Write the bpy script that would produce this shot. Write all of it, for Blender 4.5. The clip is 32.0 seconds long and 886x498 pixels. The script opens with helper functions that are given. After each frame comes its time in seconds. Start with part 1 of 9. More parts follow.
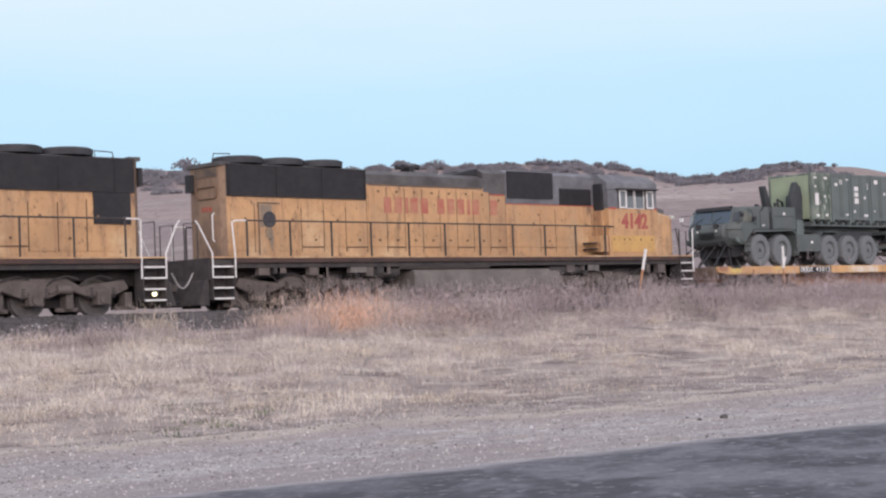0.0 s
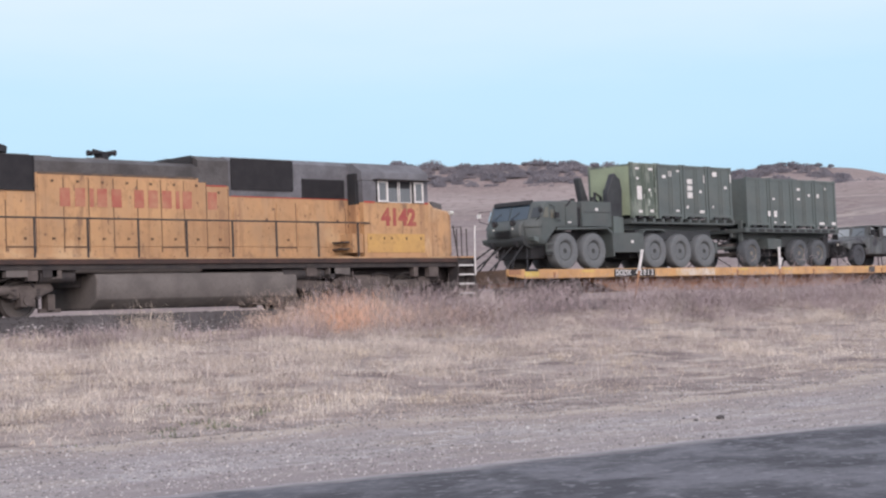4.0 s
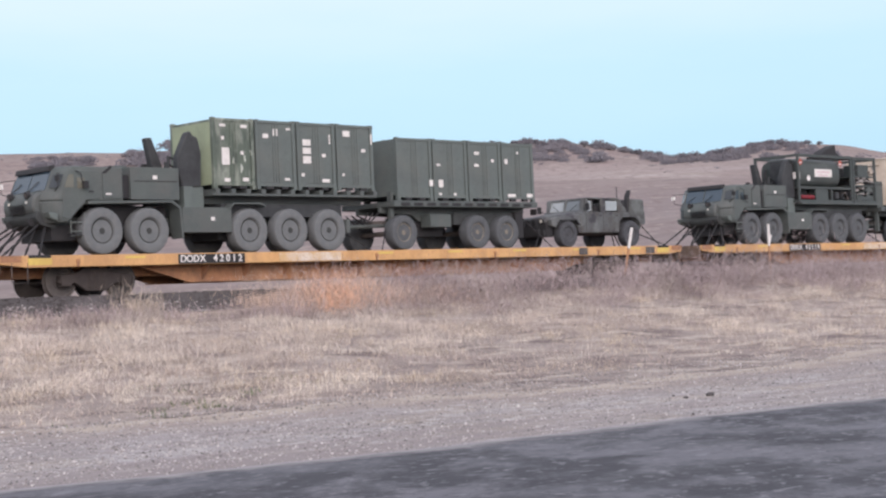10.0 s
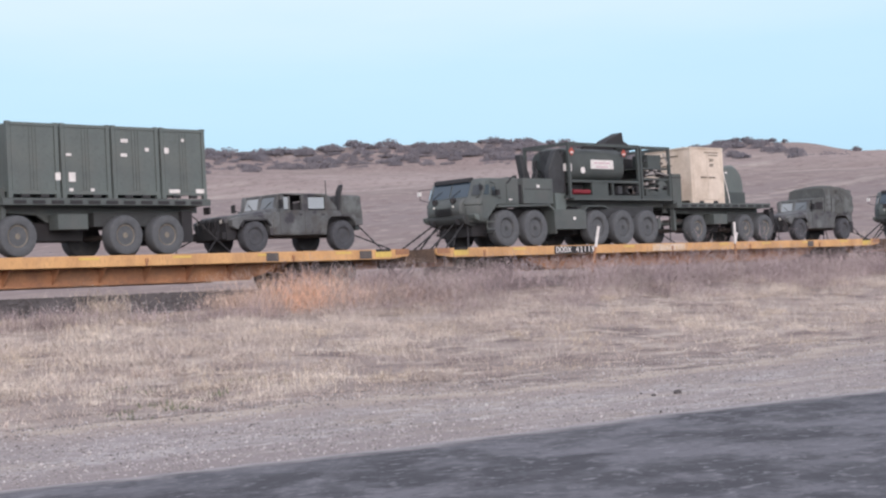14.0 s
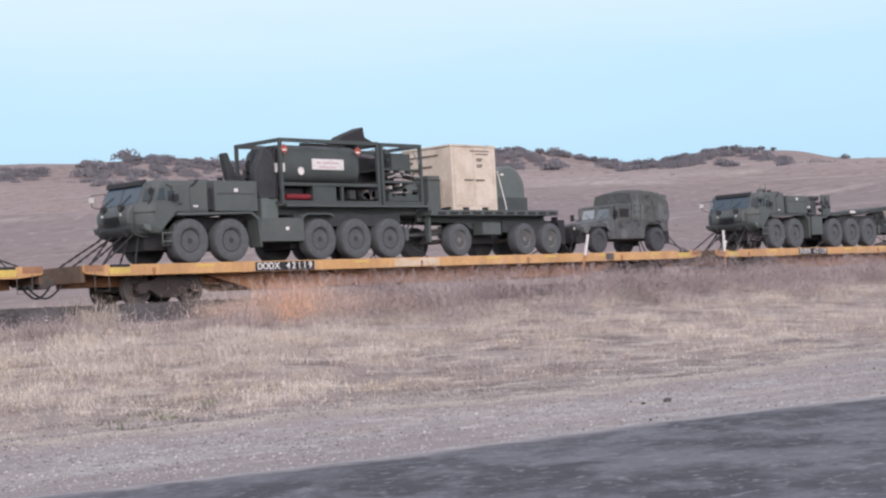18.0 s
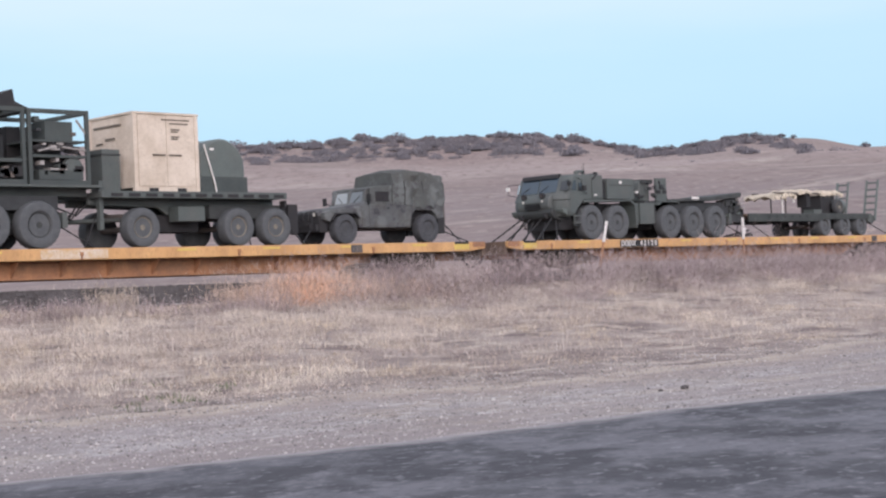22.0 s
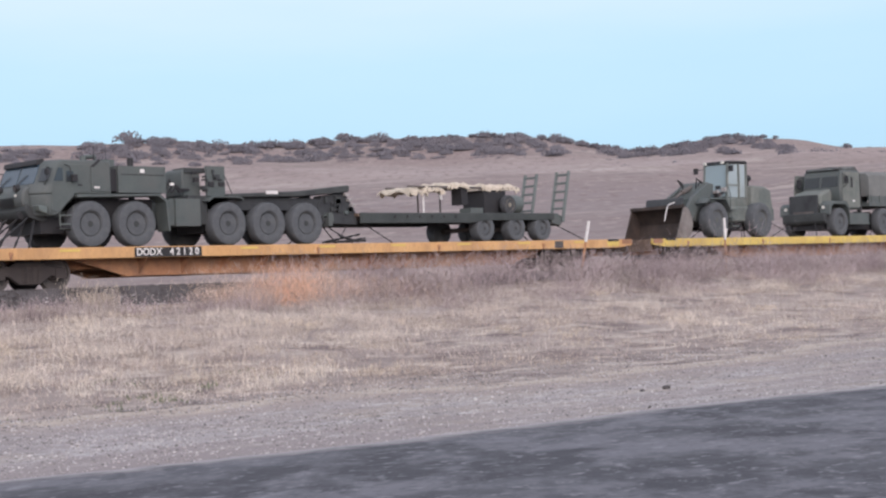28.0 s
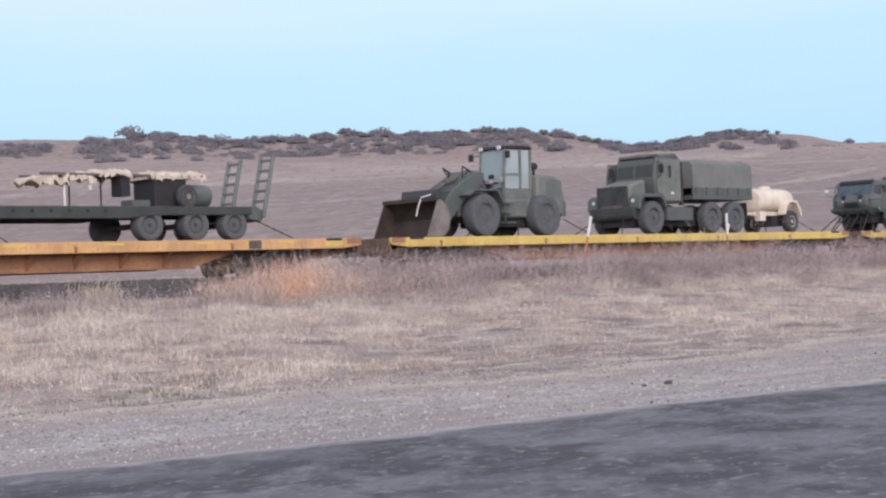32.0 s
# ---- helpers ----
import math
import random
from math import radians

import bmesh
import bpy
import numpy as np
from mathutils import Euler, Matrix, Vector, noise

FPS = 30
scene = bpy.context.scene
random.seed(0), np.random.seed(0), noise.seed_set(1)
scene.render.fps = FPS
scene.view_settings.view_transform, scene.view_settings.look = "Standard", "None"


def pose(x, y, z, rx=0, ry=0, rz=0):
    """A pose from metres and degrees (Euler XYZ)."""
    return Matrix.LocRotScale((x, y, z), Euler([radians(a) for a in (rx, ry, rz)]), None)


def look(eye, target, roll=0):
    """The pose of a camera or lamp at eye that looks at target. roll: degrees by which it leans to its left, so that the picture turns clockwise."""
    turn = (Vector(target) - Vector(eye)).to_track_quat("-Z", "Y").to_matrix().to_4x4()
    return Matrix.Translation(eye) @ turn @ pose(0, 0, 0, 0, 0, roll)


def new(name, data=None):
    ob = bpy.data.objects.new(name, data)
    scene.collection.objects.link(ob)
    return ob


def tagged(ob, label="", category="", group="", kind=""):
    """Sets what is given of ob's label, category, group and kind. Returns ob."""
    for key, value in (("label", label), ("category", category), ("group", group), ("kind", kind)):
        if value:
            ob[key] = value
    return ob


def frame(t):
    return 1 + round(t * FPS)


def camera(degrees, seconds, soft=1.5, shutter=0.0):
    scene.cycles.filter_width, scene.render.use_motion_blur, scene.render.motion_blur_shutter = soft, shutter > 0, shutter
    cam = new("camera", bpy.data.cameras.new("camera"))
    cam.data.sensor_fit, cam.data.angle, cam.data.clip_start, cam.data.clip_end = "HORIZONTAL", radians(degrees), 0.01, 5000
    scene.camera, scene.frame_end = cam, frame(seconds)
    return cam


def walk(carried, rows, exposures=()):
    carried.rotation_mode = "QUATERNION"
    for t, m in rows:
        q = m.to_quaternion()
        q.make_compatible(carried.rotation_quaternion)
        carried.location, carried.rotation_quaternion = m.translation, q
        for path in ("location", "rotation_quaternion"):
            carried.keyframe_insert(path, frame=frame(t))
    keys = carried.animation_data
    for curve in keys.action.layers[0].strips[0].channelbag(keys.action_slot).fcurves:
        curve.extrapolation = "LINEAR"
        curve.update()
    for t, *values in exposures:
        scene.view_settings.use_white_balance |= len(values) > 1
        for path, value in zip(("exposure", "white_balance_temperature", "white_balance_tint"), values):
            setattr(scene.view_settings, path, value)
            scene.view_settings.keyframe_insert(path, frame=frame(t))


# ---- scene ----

# the camera stands still beside the road and is turned by hand
EYE_Z = -0.38          # rail top is z = 0
TRACK_Y = 37.2         # centre line of the track; the train runs towards -x
TRAIN = [ (0, 25.57), (2, 20.21), (4, 14.56), (6, 8.76), (8, 2.87), (10, -3.08), (12, -9.11), (14, -15.25), (16, -21.49), (18, -27.86), (20, -34.34), (22, -40.91), (24, -47.53), (26, -54.17), (28, -60.81), (30, -67.49), (32, -74.29) ]


cam = camera(30.76, 32.0, soft=2.3)


def aim(yaw, pitch, roll):
    return pose(0, 0, EYE_Z, 0, 0, -yaw) @ pose(0, 0, 0, 90 + pitch) @ pose(0, 0, 0, 0, 0, roll)


walk(cam, [
    (0, aim(43.93, 2.45, -2.29)), (0.5, aim(43.97, 2.34, -2.39)), (1, aim(44.11, 2.18, -2.31)), (1.5, aim(43.98, 2.11, -2.33)),
    (2, aim(43.91, 2.13, -2.19)), (2.5, aim(43.89, 2.20, -2.36)), (4.5, aim(44.13, 2.51, -2.21)), (5, aim(44.40, 2.36, -2.32)),
    (5.5, aim(44.34, 2.24, -2.35)), (6, aim(44.42, 2.18, -2.32)), (6.5, aim(44.31, 1.96, -2.53)), (7, aim(44.38, 1.85, -2.45)),
    (7.5, aim(44.38, 1.99, -2.39)), (8, aim(44.45, 2.06, -2.68)), (8.5, aim(44.59, 1.97, -2.58)), (9, aim(44.55, 1.58, -2.50)),
    (9.5, aim(44.39, 1.60, -2.54)), (10, aim(44.39, 1.70, -2.57)), (10.5, aim(44.52, 1.93, -2.57)), (11, aim(44.71, 2.02, -2.50)),
    (11.5, aim(44.85, 1.76, -2.68)), (12, aim(45.13, 1.63, -2.44)), (12.5, aim(45.17, 1.94, -2.46)), (13, aim(45.37, 2.18, -2.74)),
    (13.5, aim(45.42, 2.10, -2.98)), (14, aim(45.55, 1.63, -2.96)), (14.5, aim(46.02, 1.70, -3.18)), (16.5, aim(45.92, 1.74, -3.31)),
    (17, aim(45.82, 1.62, -3.02)), (17.5, aim(45.95, 1.77, -3.09)), (18, aim(45.94, 1.92, -3.12)), (18.5, aim(46.12, 1.92, -3.05)),
    (19, aim(46.24, 1.85, -2.87)), (19.5, aim(46.33, 1.74, -2.73)), (20, aim(46.30, 1.61, -2.61)), (20.5, aim(46.12, 1.58, -2.62)),
    (21, aim(45.70, 1.59, -2.63)), (21.5, aim(45.41, 1.58, -2.63)), (22, aim(45.26, 1.43, -2.65)), (22.5, aim(45.28, 1.08, -2.51)),
    (23, aim(45.22, 0.76, -2.42)), (23.5, aim(45.20, 0.57, -2.24)), (24, aim(45.22, 0.72, -2.41)), (24.5, aim(45.41, 1.05, -2.29)),
    (25, aim(45.52, 1.33, -2.43)), (25.5, aim(45.58, 1.27, -2.51)), (27.5, aim(45.72, 1.31, -2.70)), (28, aim(45.89, 1.40, -2.57)),
    (28.5, aim(45.89, 1.28, -2.73)), (29, aim(45.70, 1.17, -2.80)), (29.5, aim(45.62, 1.17, -2.86)), (30, aim(45.52, 1.21, -2.94)),
    (30.5, aim(45.69, 1.14, -2.76)), (31, aim(45.87, 1.02, -2.80)), (31.5, aim(46.00, 1.12, -2.56)), (32, aim(45.81, 1.22, -2.50)),
], exposures=((0, 0.0, 6500, 10), (8, 0.01, 6500, 10), (9.5, 0.09, 6630, 10), (12.5, 0.08, 6630, 10), (14.5, 0.04, 6550, 10), (32, 0.02, 6500, 10)))

# ---- light: dusk, thin high cloud, the glow low behind the camera
world = bpy.data.worlds.new("sky")
scene.world = world
world.use_nodes = True
wn, wl = world.node_tree.nodes, world.node_tree.links
wn.clear()
w_out = wn.new("ShaderNodeOutputWorld")
w_add = wn.new("ShaderNodeAddShader")
w_sky = wn.new("ShaderNodeTexSky")
w_sky.sky_type, w_sky.sun_disc = "NISHITA", False
w_sky.sun_elevation, w_sky.sun_rotation = radians(7), radians(215)
w_bg = wn.new("ShaderNodeBackground")
w_bg.inputs[1].default_value = 0.03
wl.new(w_sky.outputs[0], w_bg.inputs[0])
w_co = wn.new("ShaderNodeTexCoord")
w_sep = wn.new("ShaderNodeSeparateXYZ")
wl.new(w_co.outputs["Generated"], w_sep.inputs[0])
w_noise = wn.new("ShaderNodeTexNoise")
w_noise.inputs["Scale"].default_value, w_noise.inputs["Detail"].default_value = 5.0, 5.0
w_map = wn.new("ShaderNodeMapping")
w_map.inputs["Scale"].default_value = (1, 1, 5)
wl.new(w_co.outputs["Generated"], w_map.inputs[0])
wl.new(w_map.outputs[0], w_noise.inputs["Vector"])
w_mad = wn.new("ShaderNodeMath")
w_mad.operation = "MULTIPLY_ADD"
wl.new(w_noise.outputs[0], w_mad.inputs[0])
w_mad.inputs[1].default_value = 0.05
wl.new(w_sep.outputs[2], w_mad.inputs[2])
w_ramp = wn.new("ShaderNodeValToRGB")
cr = w_ramp.color_ramp
cr.elements[0].position, cr.elements[0].color = 0.0, (0.37, 0.60, 0.84, 1)
cr.elements[1].position, cr.elements[1].color = 1.0, (0.78, 0.80, 0.95, 1)
for at, col in ((0.10, (0.39, 0.64, 0.89, 1)), (0.16, (0.47, 0.69, 0.91, 1)), (0.24, (0.68, 0.78, 0.93, 1)), (0.34, (0.82, 0.85, 0.95, 1))):
    e = cr.elements.new(at)
    e.color = col
wl.new(w_mad.outputs[0], w_ramp.inputs[0])
w_bg2 = wn.new("ShaderNodeBackground")
w_bg2.inputs[1].default_value = 1.0
wl.new(w_ramp.outputs[0], w_bg2.inputs[0])
wl.new(w_bg.outputs[0], w_add.inputs[0])
wl.new(w_bg2.outputs[0], w_add.inputs[1])
wl.new(w_add.outputs[0], w_out.inputs[0])

sun = new("sun", bpy.data.lights.new("sun", "SUN"))
sun.data.energy, sun.data.angle, sun.data.color = 2.7, radians(45), (1.0, 0.88, 0.89)
sun.matrix_world = look((-60, -90, 45), (20, 37, 0))


# ---- materials
def material(name, col, col2=None, rough=0.8, metal=0.0, scale=3.0, grain=40.0, bump=0.15, dirt=None, dirt_amount=0.35,
             island=0.0, per_object=0.0, stretch=(1, 1, 1), spec=0.3):
    """Painted or natural surface: two scales of noise between two colours, patches of dirt, and fine relief."""
    m = bpy.data.materials.new(name)
    m.use_nodes = True
    nt = m.node_tree
    bs = nt.nodes["Principled BSDF"]
    co = nt.nodes.new("ShaderNodeTexCoord")
    mp = nt.nodes.new("ShaderNodeMapping")
    mp.inputs["Scale"].default_value = stretch
    nt.links.new(co.outputs["Object"], mp.inputs[0])

    def nz(sc, det, rgh=0.6):
        n_ = nt.nodes.new("ShaderNodeTexNoise")
        n_.inputs["Scale"].default_value, n_.inputs["Detail"].default_value, n_.inputs["Roughness"].default_value = sc, det, rgh
        nt.links.new(mp.outputs[0], n_.inputs["Vector"])
        return n_

    def mix(a, b, fac):
        x = nt.nodes.new("ShaderNodeMix")
        x.data_type = "RGBA"
        for sock, v in ((x.inputs[0], fac), (x.inputs[6], a), (x.inputs[7], b)):
            if hasattr(v, "links"):
                nt.links.new(v, sock)
            else:
                sock.default_value = v
        return x.outputs[2]

    def ramp(sock, lo, hi):
        r = nt.nodes.new("ShaderNodeMapRange")
        r.inputs[1].default_value, r.inputs[2].default_value = lo, hi
        nt.links.new(sock, r.inputs[0])
        return r.outputs[0]

    c1 = (*col, 1)
    c2 = (*(col2 or [c * 0.72 for c in col]), 1)
    big, fine = nz(scale, 4), nz(grain, 3)
    out = mix(c1, c2, ramp(big.outputs[0], 0.38, 0.66))
    out = mix(out, tuple(c * 0.75 for c in c2[:3]) + (1,), ramp(fine.outputs[0], 0.52, 0.80))
    if dirt:
        d = nz(scale * 0.6 + 0.3, 6, 0.7)
        x = nt.nodes.new("ShaderNodeMath")
        x.operation = "MULTIPLY"
        x.inputs[1].default_value = dirt_amount * 2
        nt.links.new(ramp(d.outputs[0], 0.45, 0.75), x.inputs[0])
        out = mix(out, (*dirt, 1), x.outputs[0])
    if island or per_object:
        g = nt.nodes.new("ShaderNodeNewGeometry") if island else nt.nodes.new("ShaderNodeObjectInfo")
        sock = g.outputs["Random Per Island"] if island else g.outputs["Random"]
        hs = nt.nodes.new("ShaderNodeHueSaturation")
        k = island or per_object
        r = nt.nodes.new("ShaderNodeMapRange")
        r.inputs[3].default_value, r.inputs[4].default_value = 1 - k, 1 + k
        nt.links.new(sock, r.inputs[0])
        nt.links.new(r.outputs[0], hs.inputs["Value"])
        nt.links.new(out, hs.inputs["Color"])
        out = hs.outputs[0]
    nt.links.new(out, bs.inputs["Base Color"])
    bs.inputs["Metallic"].default_value = metal
    bs.inputs["Specular IOR Level"].default_value = spec
    rr = nt.nodes.new("ShaderNodeMapRange")
    rr.inputs[3].default_value, rr.inputs[4].default_value = max(0.02, rough - 0.12), min(1.0, rough + 0.12)
    nt.links.new(big.outputs[0], rr.inputs[0])
    nt.links.new(rr.outputs[0], bs.inputs["Roughness"])
    if bump:
        b = nt.nodes.new("ShaderNodeBump")
        b.inputs["Strength"].default_value, b.inputs["Distance"].default_value = bump, 0.02
        nt.links.new(fine.outputs[0], b.inputs["Height"])
        nt.links.new(b.outputs[0], bs.inputs["Normal"])
    return m


GRASS_GROUND = material("dry_ground", (0.385, 0.33, 0.30), (0.29, 0.245, 0.225), 0.95, scale=0.5, grain=9, bump=0.6, dirt=(0.27, 0.215, 0.20), dirt_amount=0.35, spec=0.1)
GRASS = material("dry_grass", (0.572, 0.496, 0.442), (0.443, 0.376, 0.336), 0.9, scale=0.35, grain=3, bump=0, island=0.35, spec=0.1)
WEED = material("dry_weeds", (0.462, 0.382, 0.380), (0.346, 0.284, 0.293), 0.95, scale=0.6, grain=4, bump=0, island=0.4, spec=0.1)
RUST_WEED = material("reddish_weeds", (0.72, 0.525, 0.405), (0.58, 0.475, 0.41), 0.9, scale=0.8, grain=4, bump=0, island=0.35, spec=0.1)
# BRUSH is lightened and blued so its colour carries the distance haze
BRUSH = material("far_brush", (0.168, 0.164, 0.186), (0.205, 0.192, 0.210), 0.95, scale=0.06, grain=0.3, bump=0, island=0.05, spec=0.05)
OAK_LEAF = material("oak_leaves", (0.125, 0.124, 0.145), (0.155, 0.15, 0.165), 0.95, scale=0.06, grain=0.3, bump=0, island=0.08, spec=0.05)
def with_patches(m, col, scale, lo, hi, stretch=(1, 1, 1), turn=0.0):
    """Lay wide patches of another colour over a material."""
    nt = m.node_tree
    bs = nt.nodes["Principled BSDF"]
    src = bs.inputs["Base Color"].links[0].from_socket
    co = nt.nodes.new("ShaderNodeTexCoord")
    mp = nt.nodes.new("ShaderNodeMapping")
    mp.inputs["Scale"].default_value = stretch
    n_ = nt.nodes.new("ShaderNodeTexNoise")
    n_.inputs["Scale"].default_value, n_.inputs["Detail"].default_value, n_.inputs["Roughness"].default_value = scale, 6, 0.65
    r = nt.nodes.new("ShaderNodeMapRange")
    r.inputs[1].default_value, r.inputs[2].default_value = lo, hi
    x = nt.nodes.new("ShaderNodeMix")
    x.data_type = "RGBA"
    tn = nt.nodes.new("ShaderNodeMapping")
    tn.inputs["Rotation"].default_value = (0, 0, radians(turn))
    nt.links.new(co.outputs["Object"], tn.inputs[0])
    nt.links.new(tn.outputs[0], mp.inputs[0])
    nt.links.new(mp.outputs[0], n_.inputs["Vector"])
    nt.links.new(n_.outputs[0], r.inputs[0])
    nt.links.new(r.outputs[0], x.inputs[0])
    nt.links.new(src, x.inputs[6])
    x.inputs[7].default_value = (*col, 1)
    nt.links.new(x.outputs[2], bs.inputs["Base Color"])


def with_field(m, col, y0, y1, scale, lo, hi, stretch, turn):
    """Patches of another colour on one side of a line along the track: full at y1, none at y0."""
    nt = m.node_tree
    with_patches(m, col, scale, lo, hi, stretch, turn)
    x = nt.nodes["Principled BSDF"].inputs["Base Color"].links[0].from_node
    amount = x.inputs[0].links[0].from_socket
    co = nt.nodes.new("ShaderNodeTexCoord")
    sp = nt.nodes.new("ShaderNodeSeparateXYZ")
    r = nt.nodes.new("ShaderNodeMapRange")
    r.inputs[1].default_value, r.inputs[2].default_value = y0, y1
    k = nt.nodes.new("ShaderNodeMath")
    k.operation = "MULTIPLY"
    nt.links.new(co.outputs["Object"], sp.inputs[0])
    nt.links.new(sp.outputs[1], r.inputs[0])
    nt.links.new(r.outputs[0], k.inputs[0])
    nt.links.new(amount, k.inputs[1])
    nt.links.new(k.outputs[0], x.inputs[0])


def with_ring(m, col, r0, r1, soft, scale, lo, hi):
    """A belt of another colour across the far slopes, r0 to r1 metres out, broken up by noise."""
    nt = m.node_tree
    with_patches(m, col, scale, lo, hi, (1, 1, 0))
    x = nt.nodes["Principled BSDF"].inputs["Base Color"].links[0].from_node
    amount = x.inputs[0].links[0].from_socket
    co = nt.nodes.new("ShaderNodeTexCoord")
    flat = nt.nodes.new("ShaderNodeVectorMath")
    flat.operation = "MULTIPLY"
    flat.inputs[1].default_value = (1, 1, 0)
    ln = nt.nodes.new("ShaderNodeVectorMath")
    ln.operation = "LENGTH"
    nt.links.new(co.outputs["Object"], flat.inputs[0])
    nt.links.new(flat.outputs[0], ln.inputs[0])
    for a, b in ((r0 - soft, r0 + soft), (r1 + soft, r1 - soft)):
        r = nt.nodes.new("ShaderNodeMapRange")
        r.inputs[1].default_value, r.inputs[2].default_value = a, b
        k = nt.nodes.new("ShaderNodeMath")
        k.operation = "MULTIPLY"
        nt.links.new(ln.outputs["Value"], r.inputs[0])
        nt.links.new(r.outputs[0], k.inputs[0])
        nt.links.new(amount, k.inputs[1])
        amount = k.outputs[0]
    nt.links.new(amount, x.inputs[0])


def with_edge(m, col, lo, hi, amp, scale, stretch=(1, 1, 0)):
    """Let loose dust of another colour lie along a sheet's far edge, thinning inwards in ragged tongues."""
    nt = m.node_tree
    bs = nt.nodes["Principled BSDF"]
    src = bs.inputs["Base Color"].links[0].from_socket
    at = nt.nodes.new("ShaderNodeAttribute")
    at.attribute_name = "edge"
    co = nt.nodes.new("ShaderNodeTexCoord")
    mp = nt.nodes.new("ShaderNodeMapping")
    mp.inputs["Scale"].default_value = stretch
    n_ = nt.nodes.new("ShaderNodeTexNoise")
    n_.inputs["Scale"].default_value, n_.inputs["Detail"].default_value, n_.inputs["Roughness"].default_value = scale, 7, 0.7
    k = nt.nodes.new("ShaderNodeMath")
    k.operation = "MULTIPLY_ADD"
    k.inputs[1].default_value = amp
    r = nt.nodes.new("ShaderNodeMapRange")
    r.inputs[1].default_value, r.inputs[2].default_value, r.inputs[3].default_value, r.inputs[4].default_value = lo + amp * 0.5, hi + amp * 0.5, 1, 0
    x = nt.nodes.new("ShaderNodeMix")
    x.data_type = "RGBA"
    nt.links.new(co.outputs["Object"], mp.inputs[0])
    nt.links.new(mp.outputs[0], n_.inputs["Vector"])
    nt.links.new(n_.outputs[0], k.inputs[0])
    nt.links.new(at.outputs["Fac"], k.inputs[2])
    nt.links.new(k.outputs[0], r.inputs[0])
    nt.links.new(r.outputs[0], x.inputs[0])
    nt.links.new(src, x.inputs[6])
    x.inputs[7].default_value = (*col, 1)
    nt.links.new(x.outputs[2], bs.inputs["Base Color"])


# mottled grass; the dark patches also stand for shadows between clumps
with_patches(GRASS, (0.31, 0.258, 0.25), 0.9, 0.50, 0.57, (0.6, 1.1, 0))
with_patches(GRASS, (0.70, 0.60, 0.50), 1.1, 0.54, 0.61, (0.6, 1.1, 0))
with_patches(WEED, (0.44, 0.385, 0.35), 0.7, 0.50, 0.62, (1, 1, 0.5))
with_patches(WEED, (0.22, 0.175, 0.18), 0.55, 0.54, 0.66, (1, 1, 0.5))
with_patches(GRASS_GROUND, (0.225, 0.185, 0.175), 0.012, 0.46, 0.62, (1, 1, 0))
with_field(GRASS_GROUND, (0.275, 0.216, 0.202), 42, 75, 0.02, 0.30, 0.50, (0.6, 1, 0), 45)
with_field(GRASS_GROUND, (0.205, 0.165, 0.155), 42, 60, 0.06, 0.52, 0.66, (0.6, 1, 0), 45)
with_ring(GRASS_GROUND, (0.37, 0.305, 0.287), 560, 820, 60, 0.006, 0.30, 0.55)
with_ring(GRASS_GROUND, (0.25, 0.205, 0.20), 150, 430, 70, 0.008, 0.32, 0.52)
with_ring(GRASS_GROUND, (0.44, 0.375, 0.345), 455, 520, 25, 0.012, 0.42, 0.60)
with_patches(GRASS_GROUND, (0.44, 0.38, 0.335), 0.03, 0.56, 0.70, (0.5, 1, 0))
with_patches(GRASS_GROUND, (0.22, 0.18, 0.17), 0.16, 0.54, 0.68, (0.4, 1, 0))
with_field(GRASS_GROUND, (0.215, 0.165, 0.158), 46, 62, 0.28, 0.53, 0.64, (1, 0.35, 0), 45)
with_field(GRASS_GROUND, (0.35, 0.29, 0.262), 46, 62, 0.36, 0.55, 0.66, (1, 0.35, 0), 45)
# dark patches paint in shadows between the near grass clumps
with_field(GRASS_GROUND, (0.20, 0.162, 0.152), 52, 40, 0.8, 0.51, 0.59, (0.6, 1, 0), 0)
with_field(GRASS_GROUND, (0.49, 0.427, 0.37), 52, 40, 1.2, 0.53, 0.64, (0.6, 1, 0), 0)
BARK = material("bark", (0.10, 0.08, 0.065), None, 0.95, scale=4, grain=20)
GREEN_TUFT = material("green_weeds", (0.16, 0.19, 0.11), None, 0.9, scale=1, grain=5, bump=0, island=0.3, spec=0.1)
ASPHALT = material("asphalt", (0.085, 0.085, 0.10), (0.14, 0.138, 0.152), 0.85, scale=0.6, grain=26, bump=0.5, dirt=(0.03, 0.03, 0.034), dirt_amount=0.4, stretch=(0.45, 1, 1))
with_patches(ASPHALT, (0.150, 0.148, 0.166), 0.6, 0.47, 0.57, (0.8, 1, 0))
with_patches(ASPHALT, (0.054, 0.053, 0.063), 0.45, 0.50, 0.57, (0.8, 1, 0))
with_patches(ASPHALT, (0.165, 0.162, 0.180), 1.5, 0.48, 0.66, (1, 0.5, 0), 45)
with_patches(ASPHALT, (0.056, 0.055, 0.065), 0.9, 0.52, 0.62, (1, 0.45, 0), 45)
with_patches(ASPHALT, (0.22, 0.217, 0.235), 3.6, 0.60, 0.70, (1, 0.4, 0), 45)
with_patches(ASPHALT, (0.07, 0.069, 0.08), 9.0, 0.56, 0.66, (0.8, 1, 0))
with_edge(ASPHALT, (0.056, 0.055, 0.065), 0.35, 0.75, 0.9, 0.7, (0.35, 1, 0))
with_edge(ASPHALT, (0.20, 0.19, 0.20), 0.05, 0.55, 1.0, 1.2, (0.6, 1, 0))
with_edge(ASPHALT, (0.37, 0.34, 0.342), -0.30, 0.35, 2.6, 0.55, (0.5, 1, 0))
with_edge(ASPHALT, (0.37, 0.34, 0.342), -0.12, 0.60, 1.6, 4.0, (0.6, 1, 0))
with_patches(ASPHALT, (0.215, 0.212, 0.23), 7.0, 0.57, 0.65, (0.7, 1, 0))
